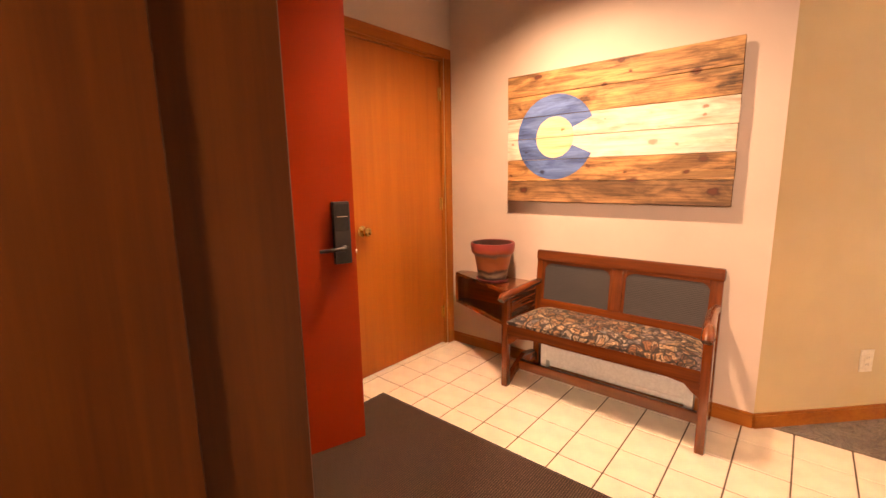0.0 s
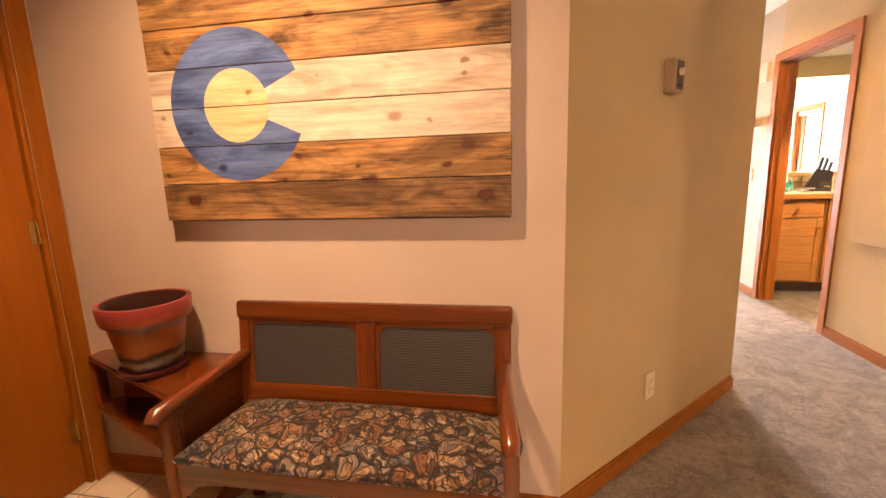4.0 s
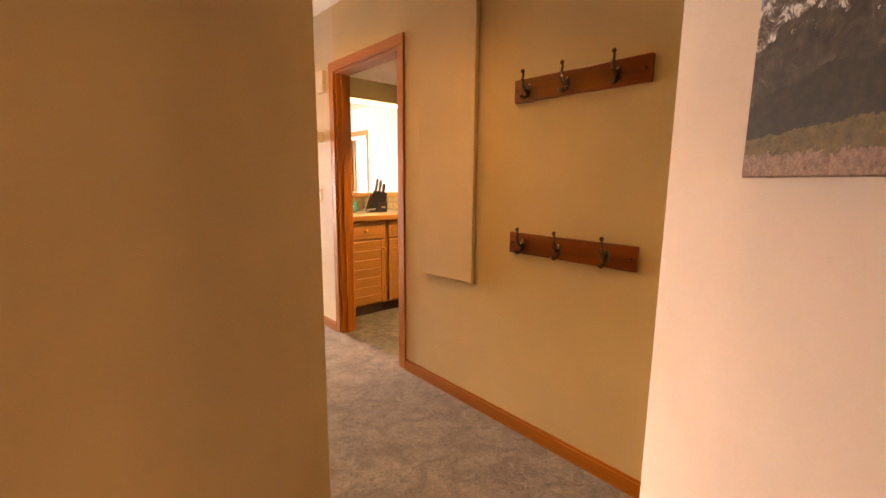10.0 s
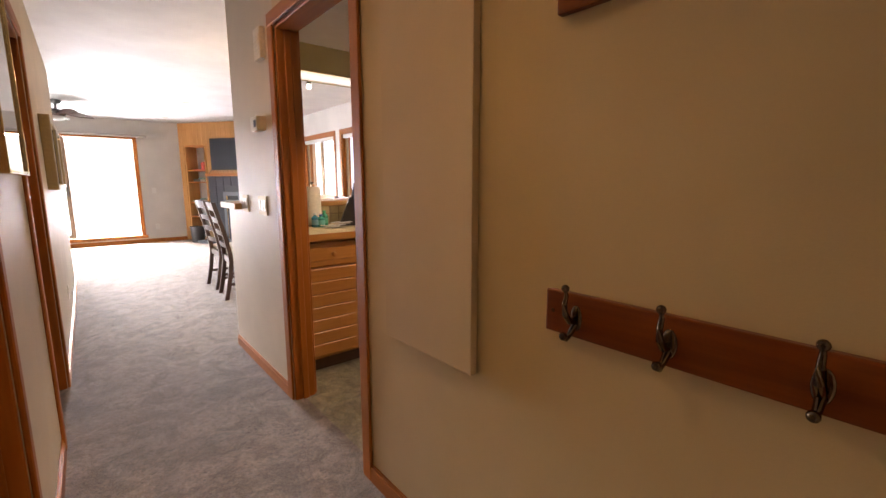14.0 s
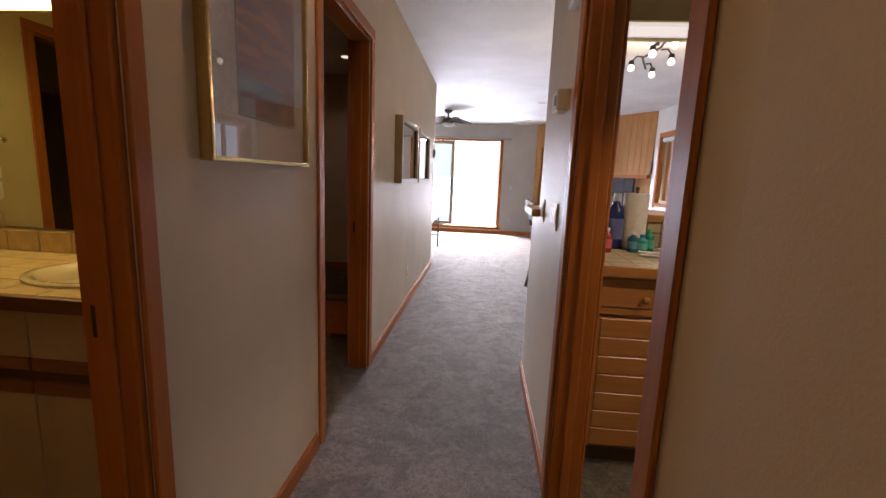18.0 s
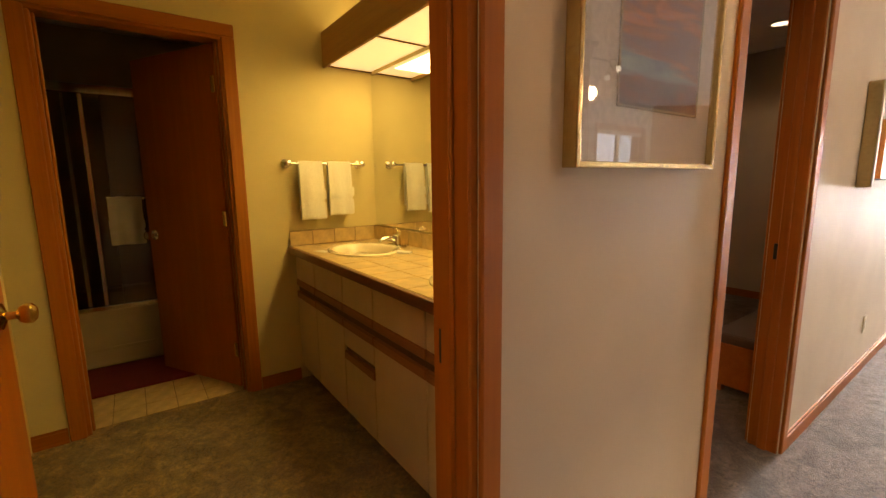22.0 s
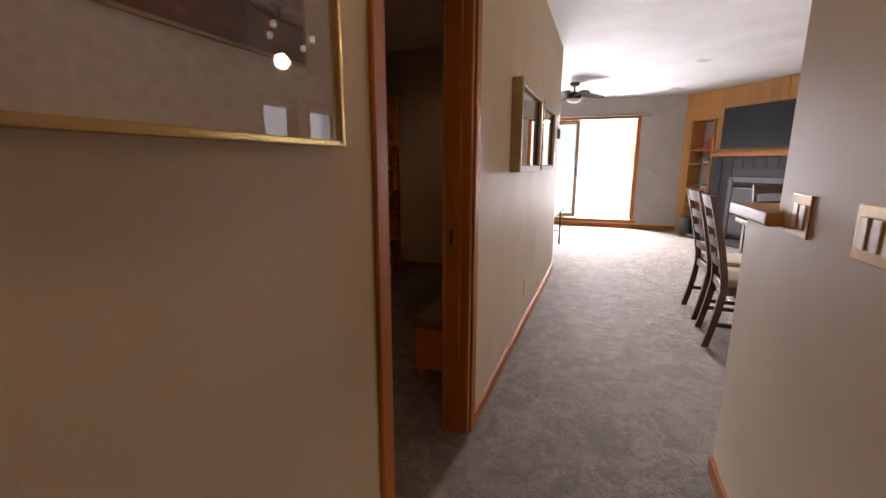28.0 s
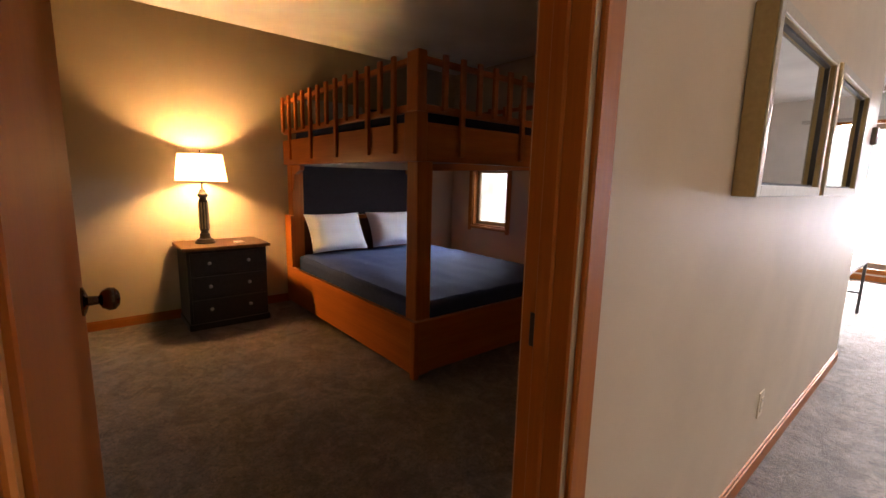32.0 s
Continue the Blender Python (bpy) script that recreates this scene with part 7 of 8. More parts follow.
def sink(cx, cy):
    ob = thing("sink", pose(cx, cy, VZ), "oval cream enamel sink set in the worktop", "sink", "vanity sinks")
    bm = bmesh.new()
    prof = [(1.0, 0.001), (1.0, 0.008), (0.97, 0.013), (0.90, 0.013), (0.85, 0.006), (0.80, -0.02), (0.70, -0.085), (0.45, -0.12), (0.12, -0.13), (0.02, -0.13)]
    seg = 48
    rings = [[bm.verts.new((0.245 * r * math.cos(2 * math.pi * k / seg), 0.195 * r * math.sin(2 * math.pi * k / seg), z)) for k in range(seg)] for r, z in prof]
    for a, b in zip(rings, rings[1:]):
        for k in range(seg):
            bm.faces.new((a[k], a[(k + 1) % seg], b[(k + 1) % seg], b[k]))
    part("basin", bm, M_SINK, ob, "", True)
    bm = bmesh.new()
    lathe(bm, [(0.022, -0.128), (0.02, -0.124), (0.008, -0.125), (0.002, -0.126)], 16)
    part("drain", bm, M_CHROME, ob, "", True)
    fo = thing("faucet", pose(cx, cy + 0.215, VZ), "chrome basin faucet with a clear knob", "faucet", "vanity faucets")
    bm = bmesh.new()
    box(bm, (-0.075, -0.025, 0.0), (0.075, 0.025, 0.016), 0.007, None, 2)
    lathe(bm, [(0.026, 0.012), (0.024, 0.04), (0.02, 0.062)], 18)
    part("base", bm, M_CHROME, fo, "", True)
    bm = bmesh.new()
    tube(bm, [(0, 0.0, 0.045), (0, -0.05, 0.058), (0, -0.10, 0.052), (0, -0.115, 0.035)], [0.016, 0.013, 0.011, 0.010], 12)
    part("spout", bm, M_CHROME, fo, "", True)
    bm = bmesh.new()
    bmesh.ops.create_icosphere(bm, subdivisions=2, radius=0.026, matrix=Matrix.Translation((0, 0, 0.085)))
    part("knob", bm, glass("acrylic", (0.95, 0.93, 0.85)), fo, "clear acrylic knob", True)


for c in SINKS:
    sink(*c)
soap = thing("soap_wrap", pose(0.02, 6.07, VZ), "small wrapped soap beside the sink", "soap")
bm = bmesh.new()
box(bm, (-0.045, -0.02, 0.0), (0.045, 0.02, 0.012), 0.004, Matrix.Rotation(0.5, 4, "Z"))
part("wrapper", bm, M_WHITE, soap)
cd = thing("card", pose(-0.33, 5.745, VZ), "small white card on the worktop", "card")
bm = bmesh.new()
box(bm, (-0.05, -0.025, 0.0), (0.05, 0.025, 0.0015), 0, Matrix.Rotation(0.35, 4, "Z"))
part("sheet", bm, M_WHITE, cd)

mr_ob = thing("vanity_mirror", pose(-0.655, 6.2585, 0.966), "wide frameless mirror above the vanity", "mirror")
bm = bmesh.new()
box(bm, (0.0, -0.006, 0.0), (1.973, 0.0, 0.975), 0.0008)
part("glass", bm, mirror_mat("silvered_glass"), mr_ob)

va = thing("vanity_light", pose(-0.655, 5.945, 1.945), "oak light box with glowing diffuser above the mirror", "light fixture")
bm = bmesh.new()
box(bm, (0.0, -0.018, 0.0), (1.973, 0.0, 0.205), 0.003)
part("fascia", bm, wood("fascia_oak", (0.46, 0.27, 0.09), (0.34, 0.18, 0.055), 0, 0.45), va, "oak fascia board")
bm = bmesh.new()
for x0 in (0.005, 0.66, 1.32):
    box(bm, (x0, 0.002, 0.02), (x0 + 0.645, 0.308, 0.026))
part("diffuser", bm, glow("vanity_diffuser", (1.0, 0.80, 0.42), 2.6), va, "glowing white diffuser panels")
for x0 in (0.0, 0.651, 1.311, 1.967):
    bm = bmesh.new()
    box(bm, (x0, 0.001, 0.012), (x0 + 0.008, 0.309, 0.03))
    part("divider", bm, M_RAIL, va)

tr = thing("towel_bar", pose(-0.66, 5.90, 1.367), "chrome towel bar on the olive wall", "towel bar")
for y in (-0.235, 0.235):
    bm = bmesh.new()
    lathe(bm, [(0.028, 0.0), (0.028, 0.006), (0.02, 0.014), (0.012, 0.02), (0.012, 0.05), (0.018, 0.056), (0.018, 0.074), (0.008, 0.08)], 20, Matrix.Translation((0, y, 0)) @ Matrix.Rotation(radians(90), 4, "Y"))
    part("bracket", bm, M_CHROME, tr, "", True)
bm = bmesh.new()
cyl(bm, (0.065, -0.235, 0), (0.065, 0.235, 0), 0.008, None, 14)
part("rod", bm, M_CHROME, tr, "", True)


def towel_cloth(name):
    m, n, l, b = mat(name)
    v = coords(n, l)
    f = noise_tex(n, l, v, 260.0, 2.0)
    l.new(ramp(n, l, f, [(0.3, (0.60, 0.56, 0.44)), (0.7, (0.80, 0.77, 0.66))]), b.inputs["Base Color"])
    b.inputs["Roughness"].default_value = 0.95
    b.inputs["Sheen Weight"].default_value = 0.3
    bump(n, l, b, f, 0.6, 0.004)
    return m


M_TOWEL = towel_cloth("terry_cloth")


def towel(m, w, front, back, label, seed):
    """A towel folded over a bar that runs along local y; x comes out of the wall."""
    ob = thing("hand_towel", m, label, "towel", "hanging towels")

    def sheet(name, y0, y1, path, thick):
        bm = bmesh.new()
        n = 12
        rows = []
        for i in range(n + 1):
            y = y0 + (y1 - y0) * i / n
            row = []
            for s, (x, z) in enumerate(path):
                k = 0.006 * noise.noise((y * 14 + seed, z * 7, seed)) + 0.004 * math.sin(y * 70 + seed * 3) * min(1, abs(z) * 6)
                row.append((x + k, y + 0.003 * noise.noise((z * 20, seed, 1)), z + 0.004 * noise.noise((y * 20, seed, 2))))
            rows.append(row)
        front_v = [[bm.verts.new(p) for p in r] for r in rows]
        back_v = [[bm.verts.new((p[0] - thick * (1 if q < len(path) / 2 else 1), p[1], p[2])) for q, p in enumerate(r)] for r in rows]
        for i in range(n):
            for s in range(len(path) - 1):
                bm.faces.new((front_v[i][s], front_v[i + 1][s], front_v[i + 1][s + 1], front_v[i][s + 1]))
                bm.faces.new((back_v[i][s], back_v[i][s + 1], back_v[i + 1][s + 1], back_v[i + 1][s]))
        for s in range(len(path) - 1):
            bm.faces.new((front_v[0][s], front_v[0][s + 1], back_v[0][s + 1], back_v[0][s]))
            bm.faces.new((front_v[n][s + 1], front_v[n][s], back_v[n][s], back_v[n][s + 1]))
        for i in range(n):
            bm.faces.new((front_v[i][0], back_v[i][0], back_v[i + 1][0], front_v[i + 1][0]))
            bm.faces.new((front_v[i][-1], front_v[i + 1][-1], back_v[i + 1][-1], back_v[i][-1]))
        return part(name, bm, M_TOWEL, ob, "", True)

    path = [(0.024, -front), (0.026, -front * 0.75), (0.024, -front * 0.5), (0.022, -front * 0.25), (0.016, -0.02), (0.01, 0.012), (-0.006, 0.016)]
    sheet("front_fold", -w / 2, w / 2, path, 0.01)
    sheet("back_fold", -w / 2 + 0.004, w / 2 - 0.004, [(-0.012, -back), (-0.014, -back * 0.5), (-0.012, -0.02), (-0.008, 0.012)], 0.008)
    # folded cuff and band across the front
    sheet("cuff", -w / 2 - 0.005, w / 2 + 0.005, [(0.036, -front * 0.64), (0.038, -front * 0.55), (0.036, -front * 0.46)], 0.01)
    sheet("cuff", -w / 2 - 0.003, w / 2 + 0.003, [(0.035, -front * 0.98), (0.038, -front * 0.86), (0.034, -front * 0.70)], 0.01)
    return ob


towel(pose(-0.595, 5.795, 1.367), 0.145, 0.335, 0.28, "folded white hand towel hanging on the bar", 1.0)
towel(pose(-0.595, 5.975, 1.367), 0.15, 0.315, 0.28, "folded white hand towel hanging on the bar", 5.0)

# ---- bathroom ----
M_TUB = plain("tub_enamel", (0.50, 0.40, 0.24), 0.2, 0.0, 4.0, 0.05)
tub = thing("bathtub", pose(-2.58, 4.12, 0), "cream enamel bathtub behind sliding glass doors", "bathtub")
bm = bmesh.new()
box(bm, (0.86, 0.0, 0.0), (0.91, 2.06, 0.40), 0.015, None, 2)
part("apron", bm, M_TUB, tub)
bm = bmesh.new()
for lo, hi in (((0.0, 0.0, 0.36), (0.08, 2.06, 0.40)), ((0.80, 0.0, 0.36), (0.86, 2.06, 0.40)), ((0.08, 0.0, 0.36), (0.80, 0.1, 0.40)), ((0.08, 1.96, 0.36), (0.80, 2.06, 0.40)), ((0.08, 0.1, 0.03), (0.80, 1.96, 0.06))):
    box(bm, lo, hi, 0.008)
part("rim", bm, M_TUB, tub)
bm = bmesh.new()
box(bm, (0.912, 0.4, 0.12), (0.918, 1.5, 0.14), 0.002)
part("apron_ridge", bm, M_TUB, tub)
sdr = thing("shower_doors", pose(-1.70, 4.12, 0.40), "chrome-framed sliding shower doors", "shower door")
for lo, hi in (((-0.03, 0.0, 1.44), (0.03, 2.06, 1.50)), ((-0.03, 0.0, 0.0), (0.03, 2.06, 0.03)), ((-0.02, 0.47, 0.03), (0.0, 0.495, 1.44)), ((0.004, 0.56, 0.03), (0.024, 0.585, 1.44)), ((-0.02, 1.4, 0.03), (0.0, 1.43, 1.44))):
    bm = bmesh.new()
    box(bm, lo, hi, 0.003)
    part("rail" if hi[1] > 2 else "stile", bm, M_CHROME, sdr)
for x, y0, y1 in ((-0.012, 0.0, 1.43), (0.012, 0.67, 2.06)):
    bm = bmesh.new()
    box(bm, (x - 0.003, y0, 0.03), (x + 0.003, y1, 1.44))
    g = part("glass_panel", bm, glass("bronze_glass", (0.55, 0.46, 0.34), 0.06), sdr)
    g.visible_shadow = False
bm = bmesh.new()
cyl(bm, (0.06, 0.7, 0.76), (0.06, 1.3, 0.76), 0.008, None, 12)
cyl(bm, (0.02, 0.7, 0.76), (0.06, 0.7, 0.76), 0.006, None, 10)
cyl(bm, (0.02, 1.3, 0.76), (0.06, 1.3, 0.76), 0.006, None, 10)
part("towel_rod", bm, M_CHROME, sdr)
towel(pose(-1.64, 4.86, 1.16), 0.19, 0.31, 0.25, "white bath towel draped over the shower door bar", 9.0)
rug = thing("bath_rug", pose(-1.38, 4.95, 0), "dark red bath rug on the tile", "rug")
bm = bmesh.new()
box(bm, (-0.25, -0.75, 0.0), (0.25, 0.75, 0.015), 0.006, None, 2)
part("mat", bm, plain("rug_red", (0.16, 0.012, 0.015), 0.95, 0.0, 200.0, 0.4), rug)

# ---- bedroom ----
M_PINEZ = wood("bunk_pine_z", (0.55, 0.17, 0.030), (0.36, 0.09, 0.014), 2, 0.35)
M_PINEX = wood("bunk_pine_x", (0.55, 0.17, 0.030), (0.36, 0.09, 0.014), 0, 0.35)
M_PINEY = wood("bunk_pine_y", (0.55, 0.17, 0.030), (0.36, 0.09, 0.014), 1, 0.35)
M_QUILT = dull("blue_quilt", (0.030, 0.043, 0.095), 0.9)
M_PILLOW = plain("pillow_cotton", (0.74, 0.74, 0.76), 0.8, 0.0, 200.0, 0.05)


def soft_box(lo, hi, r, seed, nx=18, ny=18, amp=0.01):
    """A stuffed block with rounded, slightly uneven faces."""
    bm = bmesh.new()
    bmesh.ops.create_cube(bm, size=2.0)
    bmesh.ops.subdivide_edges(bm, edges=list(bm.edges), cuts=9, use_grid_fill=True)
    c = Vector([(a + b) / 2 for a, b in zip(lo, hi)])
    h = Vector([(b - a) / 2 for a, b in zip(lo, hi)])
    for v in bm.verts:
        p = Vector([v.co[i] * h[i] for i in range(3)])
        q = Vector([max(-(h[i] - r), min(h[i] - r, p[i])) for i in range(3)])
        d = p - q
        if d.length > 0:
            p = q + d.normalized() * r
        k = amp * noise.noise((p.x * 3 + seed, p.y * 3, p.z * 3))
        v.co = c + p + p.normalized() * k
    return bm


def pillow(m, w, h, t, label, material, seed):
    ob = thing("pillow", m, label, "pillow", "bed pillows")
    bm = bmesh.new()
    bmesh.ops.create_grid(bm, x_segments=16, y_segments=14, size=1.0)
    top = list(bm.verts)
    ex = bmesh.ops.duplicate(bm, geom=list(bm.faces))
    low = [v for v in ex["geom"] if isinstance(v, bmesh.types.BMVert)]
    for vs, sg in ((top, 1), (low, -1)):
        for v in vs:
            u, q = v.co.x, v.co.y
            puff = (max(0, 1 - u ** 4) * max(0, 1 - q ** 4)) ** 0.55
            pinch = 1 - 0.06 * (1 - u * u) * abs(q) ** 3 - 0.0
            pinch2 = 1 - 0.06 * (1 - q * q) * abs(u) ** 3
            v.co = Vector((u * w / 2 * pinch2, q * h / 2 * pinch, sg * (t / 2) * puff + 0.012 * noise.noise((u * 2 + seed, q * 2, sg)) * puff))
    bmesh.ops.remove_doubles(bm, verts=list(bm.verts), dist=0.0006)
    part("cushion", bm, material, ob, "", True)
    return ob


def bunk_bed():
    X0, X1, Y0_, Y1_ = -2.24, -0.135, 7.968, 9.66
    ob = thing("bunk_bed", pose(X1, Y0_, 0), "heavy reddish pine bunk bed with slatted guard rails", "bunk bed")
    ox, oy = X1, Y0_

    def bx(name, lo, hi, material, bev=0.006, label="", parent=None):
        bm = bmesh.new()
        box(bm, (lo[0] - ox, lo[1] - oy, lo[2]), (hi[0] - ox, hi[1] - oy, hi[2]), bev, None, 2 if bev > 0.004 else 1)
        return part(name, bm, material, parent or ob, label)

    p = 0.13
    for x, y in ((X1 - p, Y0_), (X0, Y0_), (X1 - p, Y1_ - p), (X0, Y1_ - p)):
        bx("post", (x, y + 0.02, 0), (x + p - 0.02, y + p, 1.33), M_PINEZ, 0.008)
    # lower frame
    bx("side_board", (X0, Y0_ - 0.012, 0.03), (X1 - 0.001, Y0_ + 0.022, 0.365), M_PINEX)
    bx("side_board", (X0, Y1_ - 0.02, 0.03), (X1 - 0.001, Y1_ + 0.012, 0.365), M_PINEX)
    bx("foot_board", (X1 - 0.022, Y0_ + 0.024, 0.03), (X1 + 0.012, Y1_ - 0.024, 0.365), M_PINEY)
    bx("corner_cap", (X1 - 0.03, Y0_ - 0.016, 0.0), (X1 + 0.016, Y0_ + 0.022, 0.367), M_PINEZ)
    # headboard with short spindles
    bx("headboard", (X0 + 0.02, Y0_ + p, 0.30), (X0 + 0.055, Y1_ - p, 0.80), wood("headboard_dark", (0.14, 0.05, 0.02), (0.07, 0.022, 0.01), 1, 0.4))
    # added dark sheet: stands in for the shadow on the wall behind the pillows
    bx("back_panel", (X0 + 0.004, Y0_ + p, 0.80), (X0 + 0.019, Y1_ - p, 1.322), dull("wall_shade_dark", (0.016, 0.011, 0.011), 0.85), 0.002, "dark sheet painting the wall's shadow behind the pillows")
    bx("headboard_rail", (X0 + 0.01, Y0_ + p, 0.80), (X0 + 0.07, Y1_ - p, 0.84), M_PINEY)
    bx("head_wing", (X0 - 0.01, Y0_ - 0.012, 0.365), (X0 + 0.14, Y0_ + 0.02, 0.86), M_PINEZ)
    # upper frame
    bx("upper_side", (X0, Y0_ - 0.012, 1.325), (X1 - 0.045, Y0_ + 0.03, 1.545), M_PINEX)
    bx("upper_side", (X0, Y1_ - 0.03, 1.325), (X1 - 0.045, Y1_ + 0.012, 1.545), M_PINEX)
    bx("upper_foot", (X1 - 0.03, Y0_ + 0.06, 1.325), (X1 + 0.012, Y1_ + 0.01, 1.545), M_PINEY)
    bx("corner_block", (X1 - 0.11, Y0_ - 0.016, 1.322), (X1 + 0.016, Y0_ + 0.06, 1.60), M_PINEZ)
    bx("corner_post", (X1 - 0.10, Y0_ - 0.012, 1.60), (X1 + 0.012, Y0_ + 0.055, 1.93), M_PINEZ, 0.01)
    bx("deck", (X0 + 0.02, Y0_ + 0.031, 1.40), (X1 - 0.031, Y1_ - 0.031, 1.43), M_PINEX, 0.002)
    # guard rails
    bx("top_rail", (X0, Y0_ - 0.006, 1.865), (X1 - 0.10, Y0_ + 0.028, 1.90), M_PINEX)
    bx("mid_rail", (X0, Y0_ - 0.004, 1.60), (X1 - 0.10, Y0_ + 0.026, 1.645), M_PINEX)
    n = 13
    for k in range(n):
        x = X0 + 0.02 + k * (X1 - 0.26 - X0) / (n - 1)
        long = k in (1, 4, 7, 10, 12)
        bx("baluster", (x, Y0_ - 0.030, 1.37 if long else 1.615), (x + 0.038, Y0_ - 0.0062, 1.925), M_PINEZ, 0.004)
    ye = 9.0
    bx("top_rail", (X1 - 0.022, Y0_ + 0.056, 1.865), (X1 + 0.006, ye, 1.90), M_PINEY)
    bx("mid_rail", (X1 - 0.020, Y0_ + 0.056, 1.60), (X1 + 0.004, ye, 1.645), M_PINEY)
    for k in range(7):
        y = Y0_ + 0.16 + k * (ye - Y0_ - 0.20) / 6
        bx("baluster", (X1 + 0.0065, y, 1.36 if k in (1, 5) else 1.615), (X1 + 0.03, y + 0.038, 1.925), M_PINEZ, 0.004)
    bx("end_post", (X1 - 0.024, ye, 1.545), (X1 + 0.012, ye + 0.06, 1.93), M_PINEZ)
    # rails on the far side and at the head
    bx("top_rail", (X0, Y1_ - 0.028, 1.865), (X1, Y1_ + 0.006, 1.90), M_PINEX)
    bx("mid_rail", (X0, Y1_ - 0.026, 1.60), (X1, Y1_ + 0.004, 1.645), M_PINEX)
    for k in range(11):
        x = X0 + 0.05 + k * 0.195
        bx("baluster", (x, Y1_ - 0.05, 1.55), (x + 0.038, Y1_ - 0.0285, 1.92), M_PINEZ, 0.004)
    bx("end_post", (X1 - 0.05, Y1_ - 0.03, 1.545), (X1 + 0.012, Y1_ + 0.012, 1.93), M_PINEZ)
    # ladder
    lad = bx("ladder_rail", (X1 + 0.014, 9.10, 0.0), (X1 + 0.075, 9.15, 1.54), M_PINEZ)
    bx("ladder_rail", (X1 + 0.014, 9.52, 0.0), (X1 + 0.075, 9.57, 1.54), M_PINEZ)
    for z in (0.22, 0.46, 0.70, 0.94, 1.18, 1.42):
        bx("ladder_rung", (X1 + 0.014, 9.15, z), (X1 + 0.085, 9.52, z + 0.035), M_PINEY)
    # brackets under the upper frame
    for x, y, sx_, sy_ in ((X0 + 0.115, Y0_ + 0.04, 1, 0), (X0 + 0.06, Y1_ - 0.14, 0, -1)):
        bm = bmesh.new()
        q = [(0.0, 1.10), (0.0, 1.322), (0.20, 1.322), (0.20, 1.28), (0.06, 1.24), (0.035, 1.10)]
        a = [bm.verts.new((x + sx_ * u - ox + (0 if sx_ else -0.02), y + sy_ * u - oy + (0 if sy_ else -0.02), z)) for u, z in q]
        b = [bm.verts.new((v.co.x + (0 if sx_ else 0.04), v.co.y + (0 if sy_ else 0.04), v.co.z)) for v in a]
        for i in range(len(q)):
            bm.faces.new((a[i], a[(i + 1) % len(q)], b[(i + 1) % len(q)], b[i]))
        bm.faces.new(a[::-1])
        bm.faces.new(b)
        part("bracket", bm, M_PINEZ, ob)
    return ob


bunk_bed()
mt = thing("mattress", pose(-1.19, 8.82, 0.20), "lower mattress under a slate-blue quilt", "mattress")
bm = soft_box((-1.0, -0.79, 0.0), (1.02, 0.79, 0.285), 0.06, 2.0, amp=0.014)
bmesh.ops.subdivide_edges(bm, edges=list(bm.edges), cuts=2, use_grid_fill=True)
for v in bm.verts:
    if v.co.z > 0.2:
        v.co.z += 0.010 * noise.noise((v.co.x * 2.2 + v.co.y * 1.4, v.co.y * 9.0, 3.0)) + 0.006 * noise.noise((v.co.x * 11.0, v.co.y * 3.0, 8.0))
part("quilt", bm, M_QUILT, mt, "slate-blue quilted cover", True)
mt2 = thing("mattress", pose(-1.19, 8.82, 1.43), "upper mattress under a dark blue cover", "mattress")
part("cover", soft_box((-1.0, -0.78, 0.0), (1.0, 0.78, 0.22), 0.06, 5.0, amp=0.015), M_QUILT, mt2, "", True)
for ob_, x_, y_, z_ in ((mt, 1.005, 0.778, 0.05), (mt2, 0.992, 0.772, 0.03), (mt2, 0.992, 0.772, 0.19)):
    bm = bmesh.new()
    tube(bm, [(-x_, -y_, z_), (x_, -y_, z_), (x_, y_, z_), (-x_, y_, z_), (-x_, -y_, z_)], 0.007, 6)
    part("piping", bm, M_QUILT, ob_, "", True)
for y, sd_ in ((8.385, 1.0), (9.06, 4.0)):
    pillow(Matrix.Translation((-2.03, y, 0.69)) @ Matrix.Rotation(radians(-4 if sd_ > 2 else 3), 4, "Z") @ Matrix.Rotation(radians(62), 4, "Y"), 0.40, 0.60, 0.17, "white cotton pillow leaning on the headboard", M_PILLOW, sd_)
pillow(Matrix.Translation((-2.0, 8.42, 1.76)) @ Matrix.Rotation(radians(55), 4, "Y"), 0.40, 0.60, 0.16, "white pillow on the upper bunk", M_PILLOW, 7.0)
pillow(Matrix.Translation((-1.98, 9.1, 1.76)) @ Matrix.Rotation(radians(50), 4, "Y"), 0.40, 0.60, 0.16, "blue-grey pillow on the upper bunk", M_QUILT, 11.0)

M_EBONY = plain("nightstand_black", (0.018, 0.014, 0.012), 0.35, 0.0, 40.0, 0.3, 0.2)
ns = thing("nightstand", pose(-2.27, 7.02, 0), "black three-drawer nightstand with a brown top", "nightstand")
bm = bmesh.new()
box(bm, (0.01, 0.03, 0.05), (0.435, 0.62, 0.635), 0.004)
part("body", bm, M_EBONY, ns)
bm = bmesh.new()
box(bm, (0.0, 0.0, 0.635), (0.465, 0.65, 0.662), 0.006, None, 2)
part("top", bm, wood("nightstand_top", (0.22, 0.10, 0.04), (0.12, 0.05, 0.02), 1, 0.3), ns, "brown wooden top")
bm = bmesh.new()
box(bm, (0.02, 0.02, 0.0), (0.45, 0.63, 0.05), 0.004)
part("plinth", bm, M_EBONY, ns)
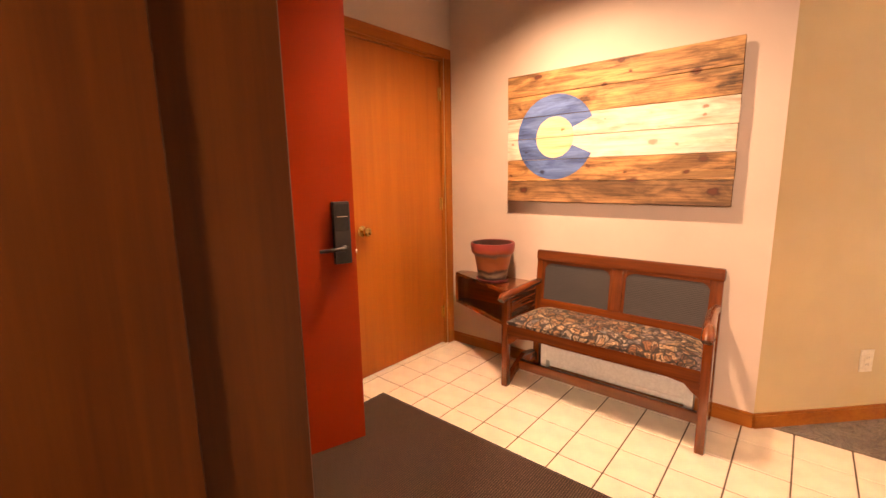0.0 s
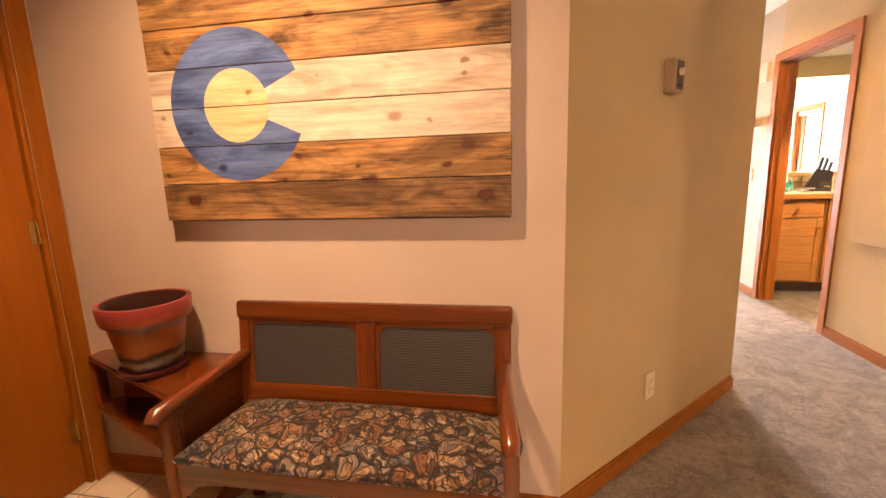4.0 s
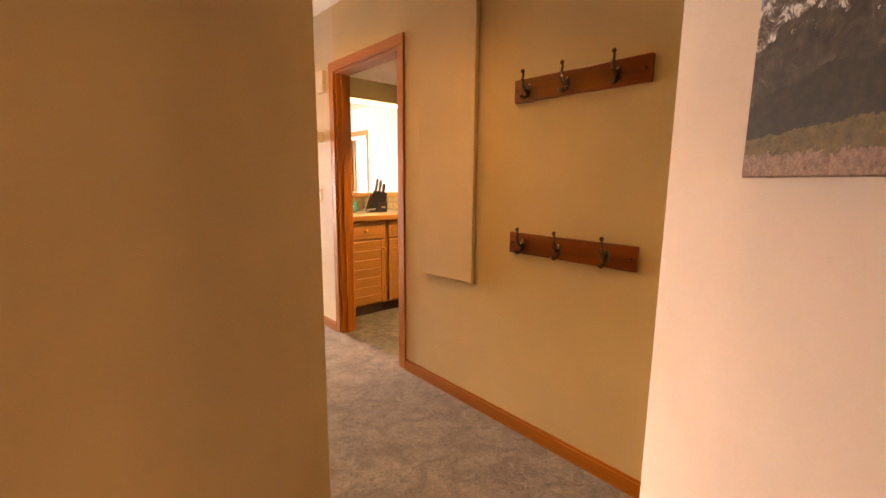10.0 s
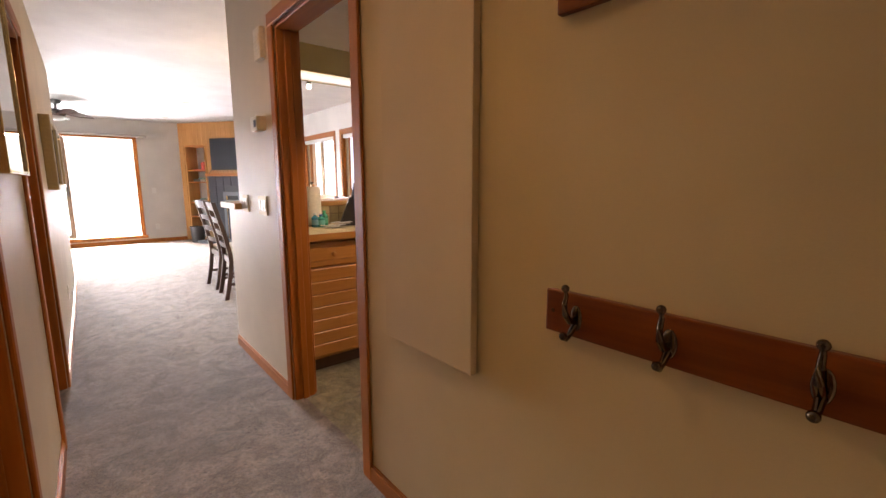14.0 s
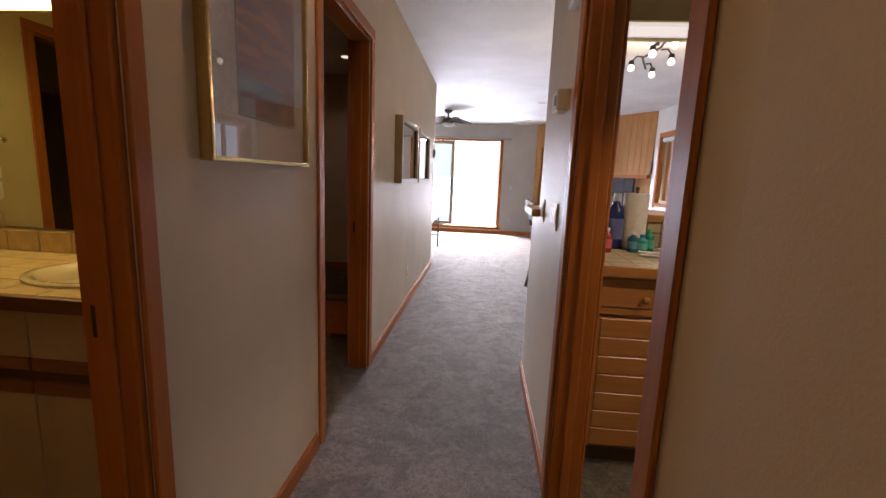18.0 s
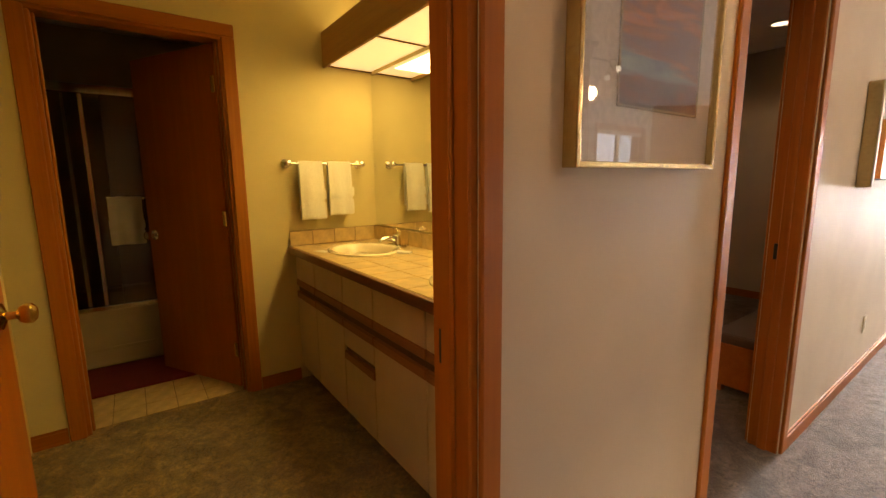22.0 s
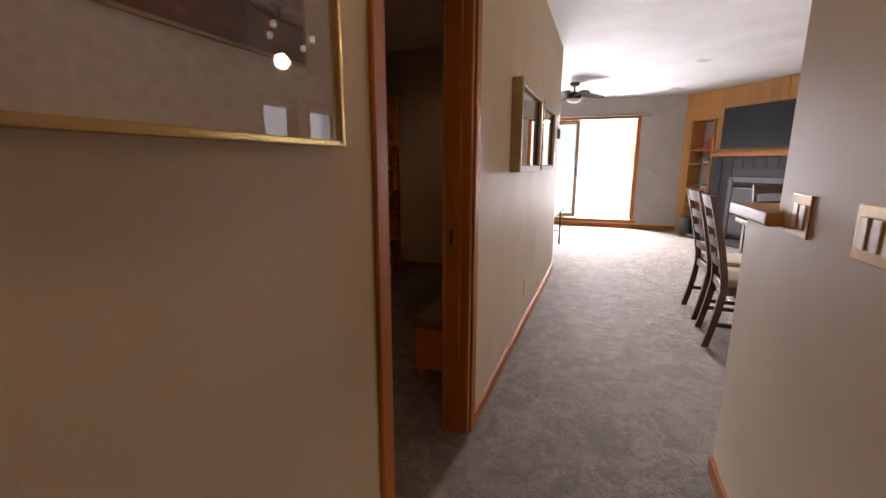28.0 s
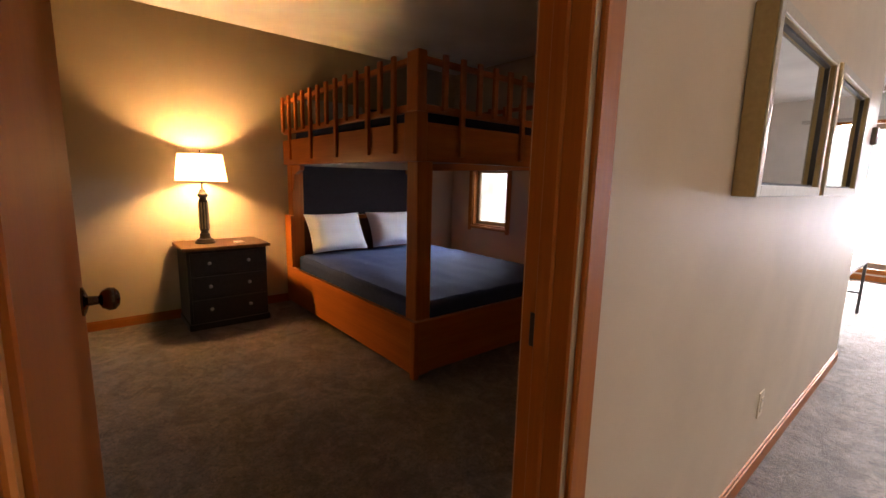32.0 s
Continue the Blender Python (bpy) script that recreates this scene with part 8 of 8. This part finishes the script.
for k in range(3):
    bm = bmesh.new()
    z = 0.075 + k * 0.185
    box(bm, (0.436, 0.05, z), (0.45, 0.60, z + 0.168), 0.005, None, 2)
    d = part("drawer", bm, M_EBONY, ns)
    for y in (0.18, 0.47):
        bm = bmesh.new()
        lathe(bm, [(0.010, 0.0), (0.007, 0.008), (0.014, 0.016), (0.012, 0.024), (0.004, 0.027)], 16, Matrix.Translation((0.45, y, z + 0.09)) @ Matrix.Rotation(radians(90), 4, "Y"))
        part("knob", bm, plain("pewter", (0.35, 0.33, 0.3), 0.3, 0.9), d, "pewter knob", True)

lp = thing("table_lamp", pose(-2.06, 7.23, 0.662), "lit table lamp with carved dark base and cream shade", "table lamp")
bm = bmesh.new()
lathe(bm, [(0.075, 0.0), (0.078, 0.012), (0.066, 0.022), (0.062, 0.034), (0.044, 0.042), (0.036, 0.06), (0.040, 0.075), (0.028, 0.085), (0.026, 0.10), (0.034, 0.106), (0.034, 0.345), (0.026, 0.355), (0.024, 0.37), (0.040, 0.385), (0.040, 0.40), (0.026, 0.415), (0.022, 0.435), (0.008, 0.445), (0.008, 0.53)], 28)
part("base", bm, plain("lamp_bronze", (0.05, 0.035, 0.022), 0.35, 0.4), lp, "", True)
for k in range(10):
    bm = bmesh.new()
    a = radians(36 * k)
    box(bm, (0.031, -0.005, 0.115), (0.0385, 0.005, 0.335), 0.002, Matrix.Rotation(a, 4, "Z"))
    part("carved_flute", bm, plain("lamp_gilt", (0.30, 0.22, 0.11), 0.4, 0.5), lp)
mshade, n_, l_, b_ = mat("lamp_shade")
b_.inputs["Base Color"].default_value = (0.88, 0.74, 0.50, 1)
b_.inputs["Roughness"].default_value = 0.8
tl = n_.new("ShaderNodeBsdfTranslucent")
tl.inputs["Color"].default_value = (0.98, 0.82, 0.54, 1)
ms = n_.new("ShaderNodeMixShader")
ms.inputs[0].default_value = 0.8
l_.new(b_.outputs[0], ms.inputs[1])
l_.new(tl.outputs[0], ms.inputs[2])
b_.inputs["Emission Color"].default_value = (1.0, 0.74, 0.40, 1)
b_.inputs["Emission Strength"].default_value = 7.0
weave = n_.new("ShaderNodeBsdfTransparent")
open_weave = n_.new("ShaderNodeMixShader")
open_weave.inputs[0].default_value = 0.24
l_.new(ms.outputs[0], open_weave.inputs[1])
l_.new(weave.outputs[0], open_weave.inputs[2])
l_.new(open_weave.outputs[0], n_["Material Output"].inputs["Surface"])
bm = bmesh.new()
seg = 40
r0, r1, z0, z1, th_ = 0.188, 0.158, 0.497, 0.722, 0.002
rings = [[bm.verts.new((r * math.cos(2 * math.pi * k / seg), r * math.sin(2 * math.pi * k / seg), z)) for k in range(seg)] for r, z in ((r0, z0), (r1, z1), (r1 - th_, z1), (r0 - th_, z0))]
for i in range(4):
    a, b = rings[i], rings[(i + 1) % 4]
    for k in range(seg):
        bm.faces.new((a[k], a[(k + 1) % seg], b[(k + 1) % seg], b[k]))
part("shade", bm, mshade, lp, "cream fabric drum shade", True)
for r, z in ((r0 + 0.001, z0), (r1 + 0.001, z1 - 0.006)):
    bm = bmesh.new()
    lathe(bm, [(r, z), (r + 0.002, z + 0.001), (r + 0.001, z + 0.006), (r - 0.001, z + 0.006)], 40, None, False)
    part("shade_band", bm, plain("band_brown", (0.2, 0.1, 0.05), 0.6), lp, "", True)
bm = bmesh.new()
cyl(bm, (0, 0, 0.53), (0, 0, 0.75), 0.004, 0.004, 10)
for a in (0, 120, 240):
    tube(bm, [(0, 0, 0.716), (0.157 * math.cos(radians(a)), 0.157 * math.sin(radians(a)), 0.716)], 0.002, 6)
part("finial", bm, M_NICKEL, lp)
nb = thing("note_pad", pose(-1.95, 7.46, 0.662), "small white pad on the nightstand", "note pad")
bm = bmesh.new()
box(bm, (-0.05, -0.035, 0.0), (0.05, 0.035, 0.01), 0.002)
part("pad", bm, M_WHITE, nb)
ot = thing("storage_bench", pose(0.98, 7.62, 0), "low brown wooden storage bench inside the bedroom", "bench")
bm = bmesh.new()
box(bm, (-0.0, 0.0, 0.04), (0.33, 1.0, 0.30), 0.006)
part("chest", bm, M_PINEY, ot)
bm = bmesh.new()
box(bm, (-0.015, -0.015, 0.30), (0.34, 1.015, 0.36), 0.02, None, 2)
part("seat", bm, plain("bench_leather", (0.10, 0.05, 0.03), 0.5), ot, "brown padded seat")
for x in (0.01, 0.28):
    for y in (0.01, 0.94):
        bm = bmesh.new()
        box(bm, (x, y, 0), (x + 0.04, y + 0.05, 0.04))
        part("foot", bm, M_PINEY, ot)

# ---- floor tiles ----
bm = bmesh.new()
box(bm, (-0.0985, -0.1015, -0.012), (0.0985, 0.1015, 0.0), 0.003)
me_tile = finish(bm, "tile", M_TILE)
tf = tagged(new("tile_floor"), "cream square ceramic floor tiles with dark grout", "tile floor", "", "structure")
bm = bmesh.new()
box(bm, (-1.46, 1.0, -0.029), (2.1, 3.428, -0.004))
part("grout_bed", bm, M_GROUT, tf)
random.seed(11)
for i in range(-10, 9):
    for j in range(-10, 3):
        cx, cy = 0.437 + 0.203 * (i + 0.5), 2.998 + 0.209 * (j + 0.5)
        x0, x1, y0, y1 = max(cx - 0.0985, -1.455), min(cx + 0.0985, 2.08), max(cy - 0.102, 1.02), min(cy + 0.102, 3.425)
        if x1 - x0 < 0.02 or y1 - y0 < 0.02:
            continue
        if cx - cy > -1.15:
            continue
        if x1 - x0 > 0.19 and y1 - y0 > 0.19:
            t = new("tile", me_tile)
            t.parent = tf
            t.location = (cx, cy, random.uniform(-0.0006, 0.0004))
        else:
            bm = bmesh.new()
            box(bm, (x0, y0, -0.012), (x1, y1, 0.0), 0.003)
            part("tile", bm, M_TILE, tf)
strip = tagged(new("bath_tile_floor"), "tan tiles at the bathroom threshold", "tile floor", "", "structure")
bm = bmesh.new()
box(bm, (-2.6, 4.1, -0.029), (-0.72, 6.2, -0.004))
part("grout_bed", bm, M_VGROUT, strip)
bm = bmesh.new()
box(bm, (0.002, 0.002, -0.02), (0.148, 0.148, 0.0), 0.002)
me_bt = finish(bm, "tile", M_VTILE)
for i in range(6):
    for j in range(14):
        t = new("tile", me_bt)
        t.parent = strip
        t.location = (-0.87 - 0.15 * i, 4.1 + 0.15 * j, 0.002)
